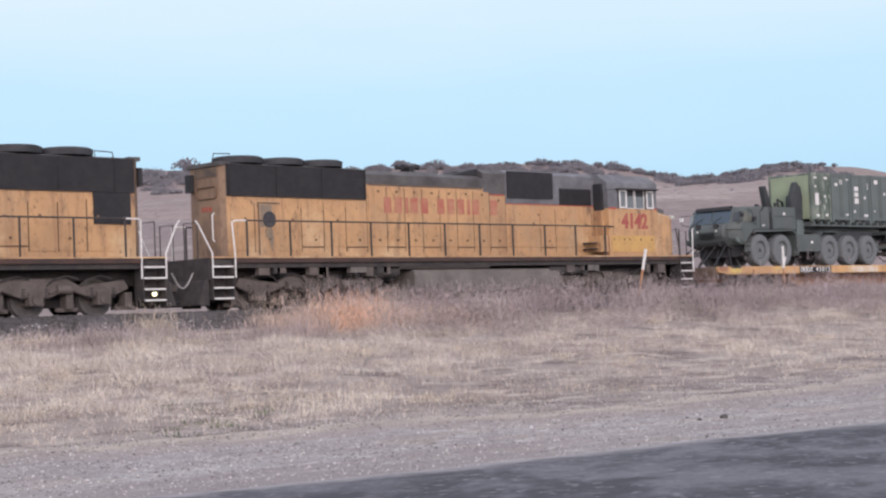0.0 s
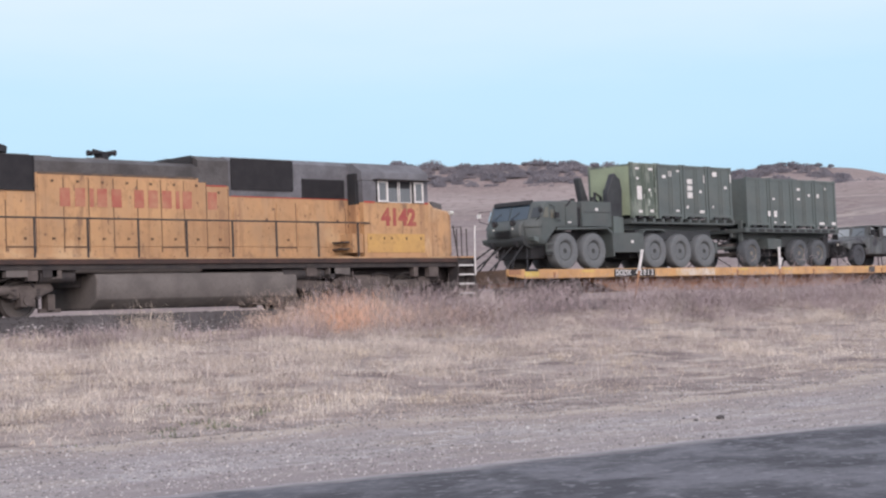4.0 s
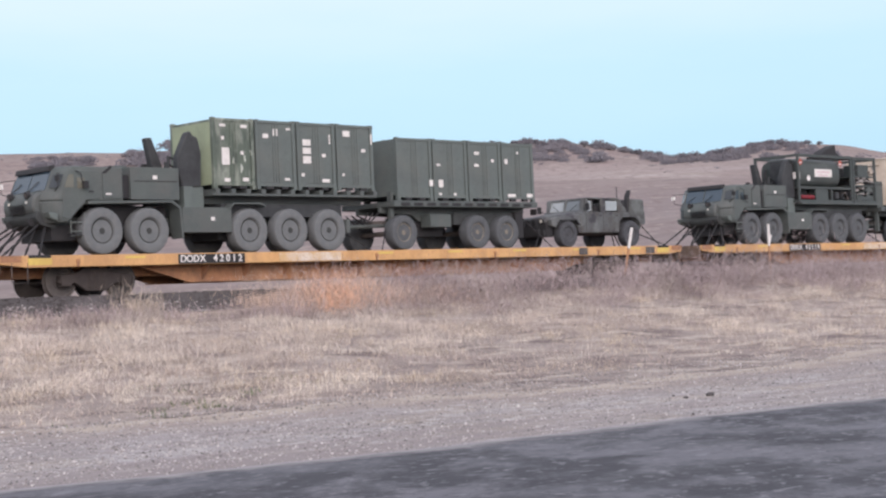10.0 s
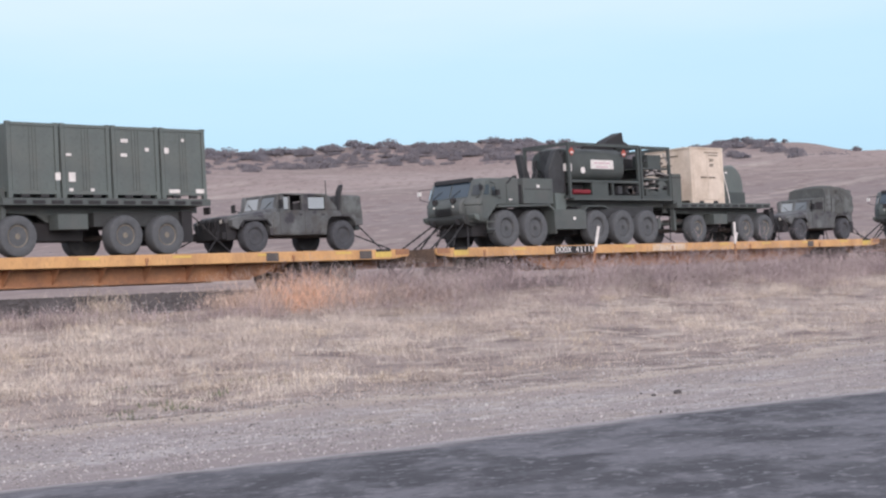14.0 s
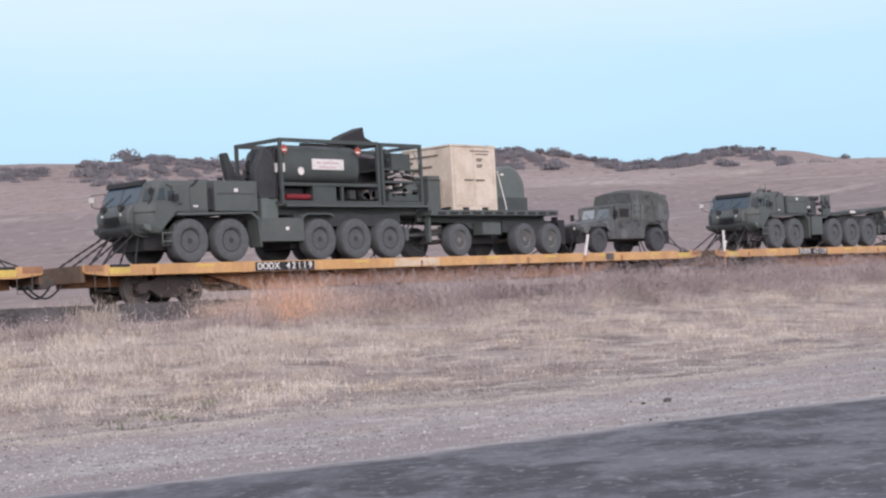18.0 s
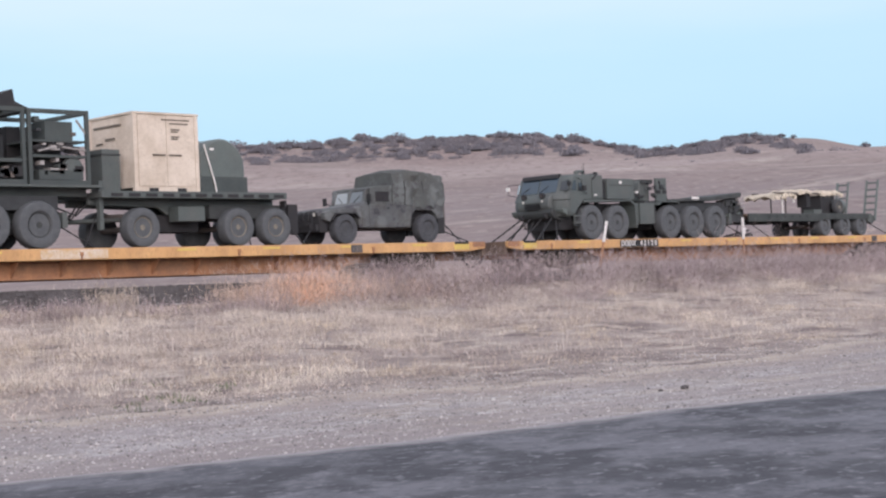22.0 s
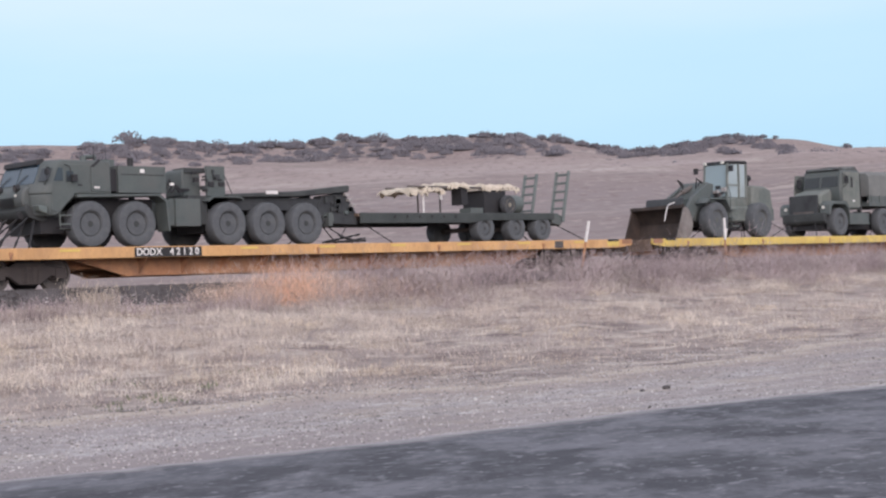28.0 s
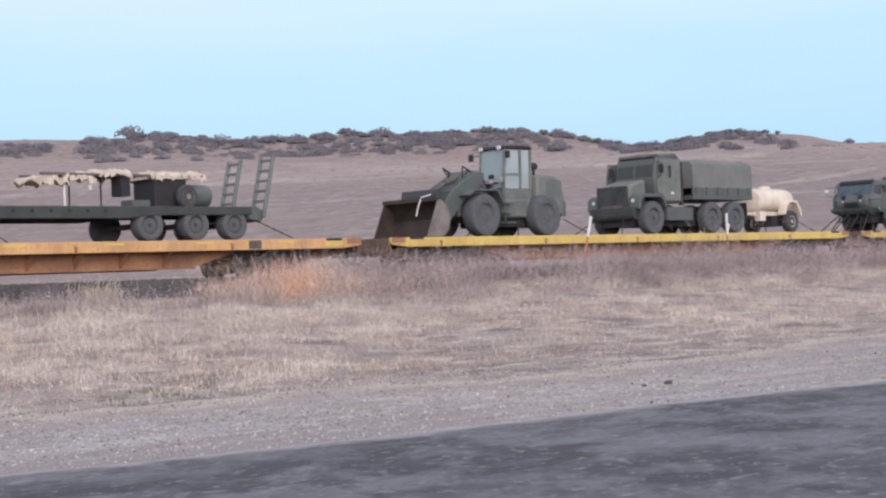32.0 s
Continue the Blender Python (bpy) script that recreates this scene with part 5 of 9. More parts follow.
        # fender, mudflap, side boxes
        y0, y1 = sorted((s_ * 0.72, s_ * (hw + 0.02)))
        slab("fender", [(-0.44, 2.42), (-0.42, 2.50), (2.2, 2.54), (2.46, 2.36), (2.52, 1.52), (2.46, 1.52), (2.40, 2.32), (2.15, 2.48)], y0, y1, GREEN, c, bevel=0.008)
        # black box stands for the shadow between fender and tyres
        brick("inner_guard", -0.1, 2.3, *sorted((s_ * 0.5, s_ * 0.7)), 1.75, 2.42, BLACK, c)
        if hook:
            tank = brick("side_tank", 2.52, 4.16, *sorted((s_ * 0.55, s_ * (hw - 0.02))), 1.68, 2.36, GREEN, c, bevel=0.03)
            brick("tank_plate", 3.46, 3.58, *sorted((s_ * (hw - 0.02), s_ * (hw - 0.008))), 2.0, 2.10, WHITE, tank, "small pale plate", bevel=0)
        else:
            tank = brick("side_tank", 2.74, 3.58, *sorted((s_ * 0.55, s_ * (hw - 0.02))), 1.66, 2.42, GREEN, c, bevel=0.04)
            brick("tank_end", 2.56, 2.74, *sorted((s_ * 0.55, s_ * (hw - 0.10))), 1.68, 2.42, GREEN, tank, bevel=0.03)
            brick("battery_box", 3.62, 3.98, *sorted((s_ * 0.55, s_ * (hw - 0.25))), 1.72, 2.5, BUMPER_DARK, c, bevel=0.03)
        k_ = axles[2] - 4.80
        slab("rear_fender", [(4.05 + k_, 2.36), (4.25 + k_, 2.50), (5.2 + k_, 2.50), (5.35 + k_, 2.42), (5.35 + k_, 2.38), (5.18 + k_, 2.46), (4.27 + k_, 2.46), (4.10 + k_, 2.34)], y0, y1, GREEN, c, bevel=0)
        brick("step", -0.95, -0.62, *sorted((s_ * 1.0, s_ * 1.2)), 1.62, 1.66, BLACK, c)
    slab("sun_visor", [(-1.34, 3.28), (-1.30, 3.42), (-1.14, 3.45), (-1.10, 3.41), (-1.24, 3.30)], -0.82, 0.82, BLACK, c, "black sun visor over the windscreen", bevel=0.01)
    bm = nb()
    rods(bm, [(-1.47, -0.10, 2.82), (-1.39, -0.45, 3.04)], 0.01)
    rods(bm, [(-1.47, 0.75, 2.82), (-1.39, 0.40, 3.04)], 0.01)
    part("wiper", bm, BLACK, c)
    slab("bumper", [(-1.72, 2.10), (-1.60, 1.92), (-1.2, 1.80), (-1.0, 1.92), (-1.3, 2.0), (-1.66, 2.28)], -0.82, 0.82, BUMPER_DARK, c, bevel=0.02)
    # black box added for the shaded cavity under the cab's chin
    brick("front_crossmember", -1.25, -0.55, -0.75, 0.75, 1.50, 1.92, BLACK, c, bevel=0.03)
    brick("drivetrain", 4.1, 8.3, -0.62, 0.62, 1.50, 1.82, HOOK_DARK, c, bevel=0.04)
    brick("subframe", 4.0, 8.4, -0.95, 0.95, 2.12, 2.48, HOOK_DARK, c, bevel=0.03)
    bm = nb()
    for k in range(7):
        box(bm, -1.82 + k * 0.006, -1.78 + k * 0.006, -0.36, 0.36, 2.44 - k * 0.035, 2.455 - k * 0.035)
    part("grille", bm, BLACK, c)
    for y in (-0.55, 0.55):
        bm = nb()
        lathe(bm, [(0.05, -0.03), (0.10, -0.03), (0.10, 0.03), (0.05, 0.03)], (-1.70, y, 1.98), 12)
        part("tow_shackle", bm, BLACK, c)
    brick("engine_cover", 0.90, 2.44, -hw + 0.02, hw - 0.02, 2.56, 3.42 if hook else 3.28, GREEN, c, bevel=0.10)
    brick("cover_plate", 1.60, 1.74, -hw + 0.01, -hw + 0.025, 3.10, 3.20, WHITE, c, "small pale data plate", bevel=0)
    brick("air_cleaner", 0.80, 1.2, -0.6, 0.2, 3.20, 3.50, GREEN, c, bevel=0.05)
    # black block put in for the dark gap behind the cab
    brick("cab_gap_hose", 0.67, 0.89, -hw + 0.1, hw - 0.1, 2.6, 3.2, BLACK, c)
    for y in (-1.19, 1.19):
        bm = nb()
        box(bm, 1.0, 2.36, y - 0.022, y + 0.022, 3.04, 3.055)
        part("cover_seam", bm, BLACK, c)
    bm = nb()
    rod(bm, (2.66, 0.75, 2.3), (2.66, 0.75, 3.7), 0.09, 12)
    part("exhaust_pipe", bm, BLACK, c)
    brick("tail_bumper", 8.40, 8.55, -1.15, 1.15, 1.65, 2.05, GREEN, c)
    if kind == "hook":
        for y in (-0.52, 0.52):
            bm = nb()
            box(bm, 3.5, 9.5, y - 0.08, y + 0.08, 2.50, 2.70)
            part("flatrack_rail", bm, GREEN, c, bevel=0.01)
        fl = brick("flatrack", 3.55, 9.62, -1.20, 1.20, 2.70, 2.76, GREEN, c)
        for k in range(0 if 40 < u < 70 else 12):
            brick("crossmember", 3.66 + k * 0.53, 3.80 + k * 0.53, -1.215, 1.215, 2.76, 2.885, GREEN, fl, bevel=0.005)
        brick("winch_box", 2.75, 3.45, -0.9, 0.9, 2.15, 2.95, GREEN_CON, c, bevel=0.04)
        slab("hook_arm", [(2.74, 2.90), (3.36, 2.95), (3.40, 3.9), (3.30, 4.30), (3.14, 4.36), (3.06, 4.48), (2.94, 4.42), (2.60, 3.76), (2.62, 3.40)], -0.95, -0.70, HOOK_DARK, c, "dark loading hook arm", bevel=0.03)
        slab("hook_arm", [(2.95, 2.7), (3.25, 2.7), (2.85, 3.7), (2.55, 4.40), (2.38, 4.38), (2.55, 3.6)], 0.18, 0.45, HOOK_DARK, c, "dark loading hook arm", bevel=0.03)
        for y in (-0.75, 0.75):
            bm = nb()
            rod(bm, (3.05, y, 2.5), (3.25, y, 3.5), 0.09, 10)
            part("lift_cylinder", bm, UNDER, c)
        brick("control_box", 2.66, 2.96, -1.1, -0.6, 2.35, 2.94, GREEN_CON, c, bevel=0.03)
        for y, a_, b_ in ((-0.55, 3.4, 3.9), (-0.1, 3.0, 3.85), (0.05, 2.9, 3.7)):
            bm = nb()
            rods(bm, [(2.8, y, a_ - 0.4), (2.9, y, b_), (3.2, y, b_ - 0.15), (3.3, y, a_ - 0.5)], 0.05, 8)
            part("hydraulic_hose", bm, HOOK_DARK, c)
    else:
        brick("crane_base", 3.35, 4.75, -0.95, 0.95, 2.15, 2.52, HOOK_DARK, c, bevel=0.03)
        brick("winch_panel", 3.98, 4.62, -1.02, -0.94, 2.52, 3.36, GREEN, c, "upright green winch panel", bevel=0.03)
        slab("crane_housing", [(3.35, 2.52), (3.98, 2.52), (3.98, 3.22), (3.42, 3.30), (3.35, 3.2)], -0.72, 0.1, GREEN, c, bevel=0.03)
        brick("crane_top", 3.42, 4.1, -0.78, -0.2, 3.18, 3.32, BUMPER_DARK, c, bevel=0.02)
        sr = random.Random(41)
        for k in range(12):
            xa, za = sr.uniform(3.4, 4.5), sr.uniform(2.55, 3.15)
            brick("winch_fitting", xa, xa + sr.uniform(0.06, 0.25), -1.06, -0.98 + sr.uniform(0, 0.1), za, za + sr.uniform(0.04, 0.16), sr.choice((BLACK, HOOK_DARK, BUMPER_DARK, GREEN)), c, bevel=0.015)
        for k in range(3):
            bm = nb()
            rods(bm, [(2.62 + 0.1 * k, -0.9, 2.6), (2.74 + 0.14 * k, -0.95, 2.95 - 0.08 * k), (3.1, -0.9, 2.62 + 0.04 * k), (3.5, -0.8, 2.7)], 0.03, 8)
            part("hydraulic_hose", bm, BLACK, c)
        brick("marker_lamp", 2.66, 2.76, -1.14, -1.06, 2.78, 2.86, WHITE, c, bevel=0.02)
        bm = nb()
        rods(bm, [(4.66, -0.9, 3.2), (5.2, -0.6, 2.6)], 0.015)
        part("stay_cable", bm, BLACK, c)
        for x, y, z in ((0.75, -0.3, 3.9), (1.75, 0.6, 3.9)):
            bm = nb()
            rod(bm, (x, y, 3.3), (x, y, z - 0.25), 0.02, 6)
            rod(bm, (x, y, z - 0.25), (x, y, z), 0.008, 6)
            part("antenna", bm, BLACK, c)
        bm = nb()
        rod(bm, (0.55, -0.1, 3.3), (0.55, -0.1, 3.62), 0.09, 10)
        rods(bm, [(0.55, -0.1, 3.6), (0.9, -0.1, 3.62), (0.95, -0.1, 3.4)], 0.06, 8)
        part("gun_mount", bm, GREEN, c)
    for y in (-0.95, -0.35, 0.35, 0.95):
        chain(c, (-1.55, y * 0.75, 1.95), (-2.85, y * 1.15, 1.12), 0.035)
        chain(c, (-1.40, y * 0.75, 1.88), (-1.85, y * 1.2, 1.12), 0.035)
    chain(c, (8.5, -0.6, 1.8), (9.3, -1.2, 1.12))
    chain(c, (8.5, 0.6, 1.8), (9.3, 1.2, 1.12))
    return c


HOOK_DARK = material("hook_dark", (0.055, 0.059, 0.062), (0.038, 0.040, 0.044), 0.7, scale=2, grain=30)
# tan tint paints the mirrored hillside into the first truck's panes
PANE_TAN = glass_material("reflection_tint_pane", (0.17, 0.165, 0.135), 0.15, 0.1, 1.45)
BUMPER_DARK = material("bumper_dark", (0.06, 0.066, 0.066), (0.045, 0.048, 0.05), 0.75, scale=2, grain=30)
heavy_truck(26.01, "hook", "dark green ten-wheeled army truck carrying green containers")
heavy_truck(55.05, "hook", "dark green ten-wheeled army truck carrying a tank module")
heavy_truck(84.74, "tractor", "dark green ten-wheeled army tractor truck on flat car")
heavy_truck(140.75, "hook", "dark green ten-wheeled army truck on lemon-yellow flat car")


def narrow(c, k, dy):
    """Draw a thing and its parts together across the track, to fit the camera's view, and set it off the centre line.
    """
    for ob in c.children_recursive:
        if ob.data.users == 1:
            ob.data.transform(Matrix.Diagonal((1, k, 1, 1)))
        m = ob.matrix_basis.copy()
        m.translation.y = m.translation.y * k + (dy if ob.parent == c else 0)
        ob.matrix_basis = m


def container_module(u, w, z0, z1, front, marks):
    w -= 0.07
    skin = WORN_GREEN if front else GREEN_CON
    c = rider("container_module", u, "dark green steel container module with white labels", "container", "green container modules")
    hy = 1.20
    brick("body", 0.03, w - 0.03, -hy + 0.05, hy - 0.05, z0 + 0.16, z1 - 0.05, skin, c, bevel=0)
    for x in (0.0, w - 0.11):
        for s_ in (-1, 1):
            y0, y1 = sorted((s_ * (hy - 0.12), s_ * hy))
            brick("corner_post", x, x + 0.11, y0, y1, z0 + 0.10, z1 - 0.10, skin, c, bevel=0.01)
            brick("corner_casting", x - 0.004, x + 0.118, y0 - 0.008, y1 + 0.008, z0, z0 + 0.11, skin, c, bevel=0.012)
            brick("corner_casting", x - 0.004, x + 0.118, y0 - 0.008, y1 + 0.008, z1 - 0.11, z1, skin, c, bevel=0.012)
    for s_ in (-1, 1):
        y0, y1 = sorted((s_ * (hy - 0.10), s_ * (hy - 0.004)))
        brick("top_rail", 0.11, w - 0.11, y0, y1, z1 - 0.10, z1 - 0.02, skin, c, bevel=0.01)
        brick("bottom_rail", 0.11, w - 0.11, y0, y1, z0 + 0.09, z0 + 0.19, skin, c, bevel=0.01)
        for k in (0.24, 0.62):
            brick("fork_pocket", w * k, w * k + 0.24, y0 - 0.004, y1 + 0.004, z0 + 0.01, z0 + 0.09, BLACK, c, bevel=0)
        for k in (0, 1):
            a = 0.13 + k * (w - 0.26) / 2
            b = a + (w - 0.26) / 2 - 0.012
            y0, y1 = sorted((s_ * (hy - 0.06), s_ * (hy - 0.025)))
            d = brick("door", a, b, y0, y1, z0 + 0.20, z1 - 0.11, skin, c, bevel=0.006)
            bm = nb()
            xx = b - 0.09 if k == 0 else a + 0.09
            rod(bm, (xx, s_ * (hy - 0.005), z0 + 0.18), (xx, s_ * (hy - 0.005), z1 - 0.10), 0.014, 6)
            part("lock_rod", bm, skin, d)
            brick("hinge", (a if k == 0 else b - 0.03), (a + 0.03 if k == 0 else b), y0 - 0.012, y1 + 0.012, z0 + 0.5, z0 + 0.58, skin, d, bevel=0)
    if front:
        brick("front_panel", -0.008, 0.004, -hy + 0.13, hy - 0.13, z0 + 0.12, z1 - 0.12, GREEN_PALE, c, "pale olive front panel", bevel=0)
    for x, z, a, b in marks:
        brick("white_label", x, x + a, -hy - 0.006, -hy + 0.0, z, z + b, WHITE, c, bevel=0)
    narrow(c, 0.83, -0.204)
    return c


W1 = 6.00 / 4
container_module(29.62, W1, 2.885, 4.87, True, ((0.30, 3.55, 0.26, 0.48), (0.25, 4.62, 0.2, 0.07), (0.98, 4.60, 0.22, 0.09), (0.36, 3.08, 0.2, 0.10), (1.0, 3.1, 0.2, 0.10), (0.95, 3.85, 0.10, 0.10), (0.3, 4.25, 0.1, 0.1)))
container_module(29.62 + W1, W1, 2.885, 4.87, False, ((0.25, 4.35, 0.2, 0.12), (0.62, 4.42, 0.05, 0.2), (0.74, 4.42, 0.05, 0.2), (1.0, 3.15, 0.18, 0.07), (1.1, 4.6, 0.16, 0.06)))
container_module(29.62 + 2 * W1, W1, 2.885, 4.87, False, ((0.20, 4.18, 0.30, 0.18), (0.20, 3.94, 0.30, 0.18), (0.20, 3.66, 0.30, 0.22), (0.92, 3.86, 0.14, 0.10), (0.12, 3.28, 0.12, 0.10), (0.9, 3.12, 0.28, 0.10), (1.2, 4.25, 0.05, 0.28)))
container_module(29.62 + 3 * W1, W1, 2.885, 4.87, False, ((0.25, 4.50, 0.27, 0.17), (0.96, 4.05, 0.16, 0.10), (0.18, 3.32, 0.08, 0.08), (1.34, 4.3, 0.06, 0.32)))
W2 = 6.25 / 4
container_module(36.50, W2, 2.63, 4.57, False, ((1.36, 3.08, 0.16, 0.20),))
container_module(36.50 + W2, W2, 2.63, 4.57, False, ((0.14, 3.72, 0.16, 0.07), (0.2, 3.05, 0.2, 0.24), (0.2, 2.80, 0.12, 0.08), (0.84, 2.80, 0.12, 0.08)))
container_module(36.50 + 2 * W2, W2, 2.63, 4.57, False, ((0.26, 3.74, 0.2, 0.09), (0.28, 4.12, 0.22, 0.10), (1.05, 3.9, 0.12, 0.10)))
container_module(36.50 + 3 * W2, W2, 2.63, 4.57, False, ((0.12, 3.86, 0.14, 0.16), (0.22, 2.78, 0.36, 0.10), (1.12, 2.78, 0.28, 0.12), (0.7, 4.2, 0.08, 0.08)))


TANK_GREEN = material("tank_green", (0.072, 0.085, 0.083), (0.058, 0.068, 0.068), 0.5, scale=1.2, grain=20, bump=0.04, dirt=(0.09, 0.092, 0.085), dirt_amount=0.25)
HUB_PALE = material("dusty_hub", (0.26, 0.235, 0.19), (0.16, 0.145, 0.12), 0.8, scale=5, grain=40)


def cargo_trailer(u, x0, x1, label):
    """Three-axle dolly trailer; x = 0 at the steering axle."""
    c = rider("cargo_trailer", u, label, "trailer", "cargo trailers")
    r = 0.545
    for x in (0, 3.23, 4.58):
        for s_ in (-1, 1):
            road_wheel(c, x, s_ * 1.0, DECK_Z + r, r, 0.42, HUB_PALE)
        bm = nb()
        rod(bm, (x, -0.85, DECK_Z + r), (x, 0.85, DECK_Z + r), 0.08, 10)
        part("axle", bm, UNDER, c)
    for s_ in (-1, 1):
        y0, y1 = sorted((s_ * 0.46, s_ * 0.58))
        slab("frame_rail", [(x0, 2.45), (x1, 2.45), (x1, 2.28), (2.6, 2.22), (2.3, 2.02), (1.2, 2.02), (0.9, 2.22), (x0, 2.28)], y0, y1, GREEN, c)
        y0, y1 = sorted((s_ * 1.12, s_ * 1.22))
        sr = brick("side_rail", x0, x1, y0, y1, 2.44, 2.62, GREEN, c)
        # black boxes stand for the dark holes between the beams
        for k in range(int((x1 - x0) / 0.55)):
            brick("lash_ring", x0 + 0.3 + k * 0.55, x0 + 0.66 + k * 0.55, *sorted((s_ * 1.20, s_ * 1.235)), 2.47, 2.56, BLACK, sr, bevel=0)
        brick("tool_box", 1.25, 2.15, *sorted((s_ * 0.62, s_ * 1.05)), 1.82, 2.22, GREEN, c, bevel=0.03)
        slab("spring", [(3.0, 1.98), (3.9, 2.12), (4.8, 1.98), (4.8, 1.92), (3.9, 2.04), (3.0, 1.92)], *sorted((s_ * 0.62, s_ * 0.74)), UNDER, c, bevel=0)
    brick("bogie_beam", 2.45, 5.35, -0.86, 0.86, 1.90, 2.28, BUMPER_DARK, c, bevel=0.05)
    brick("tail_guard", 5.20, 5.55, -1.0, 1.0, 1.45, 2.30, BLACK, c, bevel=0.03)
    # black box added for the dark clutter between the wheels
    brick("air_tank", 0.75, 2.35, -0.45, 0.45, 1.55, 2.02, BLACK, c, bevel=0.1)
    bed = brick("bed", x0 + 0.02, x1 - 0.02, -1.12, 1.12, 2.45, 2.60, GREEN, c)
    bm = nb()
    lathe(bm, [(0.1, 1.95), (0.42, 1.95), (0.42, 2.05), (0.1, 2.05)], (0, 0, 0), 20, "z")
    part("turntable", bm, UNDER, c)
    bm = nb()
    rods(bm, [(0.0, -0.4, 1.9), (-1.9, -0.05, 1.85)], 0.06, 8)
    rods(bm, [(0.0, 0.4, 1.9), (-1.9, 0.05, 1.85)], 0.06, 8)
    rod(bm, (-1.9, 0, 1.85), (-2.25, 0, 1.85), 0.07, 8)
    part("drawbar", bm, GREEN, c)
    for k, y in enumerate((-0.5, -0.25, 0.0)):
        bm = nb()
        rods(bm, [(x0, y, 2.3), (x0 - 0.35, y, 2.0 - 0.1 * k), (x0 - 0.9, y, 2.2)], 0.025)
        part("brake_line", bm, BLACK, c)
    if x0 < -1:
        head = brick("headboard", -0.96, -0.40, -0.78, -0.22, 2.60, 3.76, GREEN, c, "upright green box at the trailer head", bevel=0.05)
        brick("head_lid", -0.99, -0.37, -0.80, -0.20, 3.60, 3.64, BUMPER_DARK, head, bevel=0)
    brick("landing_leg", x0 + 0.1, x0 + 0.22, -0.95, -0.8, 1.6, 2.9, GREEN, c)
    brick("rear_lamp", x1 - 0.02, x1 + 0.04, -1.15, -0.9, 2.2, 2.4, BLACK, c)
    for s_ in (-1, 1):
        chain(c, (x0 + 0.3, s_ * 0.6, 2.2), (x0 - 0.6, s_ * 1.25, 1.12))
        chain(c, (x1 - 0.2, s_ * 0.6, 2.2), (x1 + 0.6, s_ * 1.25, 1.12))
    return c


cargo_trailer(36.73, -0.42, 6.05, "dark green army trailer under container modules")
cargo_trailer(65.91, -1.30, 4.98, "dark green army trailer with a tan crate")


def light_truck(u, soft):
    """Low four-wheel army car, drawn narrow to fit the camera's view; x = 0 near the front axle."""
    lab = "camouflaged army car with high canvas top, on flat car" if soft else "dark camouflaged army car with hard roof, on flat car"
    c = rider("army_car", u, lab, "army car", "light army cars")
    r = 0.465
    for x in (0.12, 3.60 if soft else 3.50):
        for s_ in (-1, 1):
            road_wheel(c, x, s_ * 0.92, DECK_Z + r, r, 0.33, TYRE_DARK, TYRE_CAR)
    # lower body behind the front wheels, with the rear wheel arches cut out
    slab("body", [(0.80, 1.60), (0.80, 2.30), (4.34, 2.34), (4.36, 1.90), (4.06, 1.86), (3.98, 2.04), (3.80, 2.14), (3.12, 2.14), (2.94, 2.02), (2.86, 1.60)], -1.06, 1.06, CAMO, c, bevel=0.025)
    brick("chassis", -0.6, 4.2, -0.45, 0.45, 1.56, 1.70, UNDER, c)
    brick("arch_lining", 2.98, 4.0, -0.70, 0.70, 1.6, 2.12, BLACK, c)
    brick("engine_bay", -0.62, 0.80, -0.66, 0.66, 1.55, 2.04, BLACK, c)
    # bonnet: narrow and low at the grille, wide at the windscreen
    sec = []
    for x, w, wt, zt, zb in ((-0.72, 0.74, 0.64, 2.12, 1.92), (-0.56, 0.86, 0.74, 2.18, 2.0), (0.20, 1.02, 0.90, 2.25, 2.04), (0.98, 1.05, 0.96, 2.35, 2.04)):
        sec.append([(x, -w, zb), (x, -w, zt - 0.10), (x, -wt, zt), (x, -0.35, zt + 0.015), (x, 0.35, zt + 0.015), (x, wt, zt), (x, w, zt - 0.10), (x, w, zb)])
    part("bonnet", loft(nb(), sec), CAMO, c, bevel=0.02)
    for s_ in (-1, 1):
        slab("front_wing", [(-0.68, 1.86), (-0.70, 2.06), (-0.42, 2.14), (0.80, 2.22), (0.80, 1.60), (0.70, 1.60), (0.66, 1.90), (0.52, 2.03), (-0.26, 2.02), (-0.42, 1.88), (-0.46, 1.78)], *sorted((s_ * 0.84, s_ * 1.06)), CAMO, c, bevel=0.015)
        slab("wheel_flare", [(-0.44, 1.86), (-0.28, 2.05), (0.54, 2.07), (0.72, 1.88), (0.68, 1.86), (0.52, 2.03), (-0.26, 2.01), (-0.40, 1.84)], *sorted((s_ * 1.0, s_ * 1.13)), BLACK, c, bevel=0)
        bm = nb()
        rod(bm, (-0.74, s_ * 0.62, 2.02), (-0.80, s_ * 0.62, 2.02), 0.095, 14)
        bezel = part("headlight_bezel", bm, BLACK, c)
        bm = nb()
        rod(bm, (-0.795, s_ * 0.62, 2.02), (-0.81, s_ * 0.62, 2.02), 0.06, 14)
        part("headlight", bm, LENS, bezel)
        y0, y1 = sorted((s_ * 1.055, s_ * 1.08))
        for x0, x1 in ((1.08, 1.96), (2.02, 2.84)) if not soft else ((1.12, 2.02),):
            d = slab("door", [(x0, 1.66), (x1, 1.66), (x1, 2.33), (x0, 2.33)], y0, y1, CAMO, c, bevel=0.008)
            brick("handle", x1 - 0.16, x1 - 0.06, y0 - 0.02 * (s_ < 0), y1 + 0.02 * (s_ > 0), 2.18, 2.22, BLACK, d, bevel=0)
        bm = nb()
        rods(bm, [(1.02, s_ * 1.05, 2.40), (0.98, s_ * 1.26, 2.46)], 0.015)
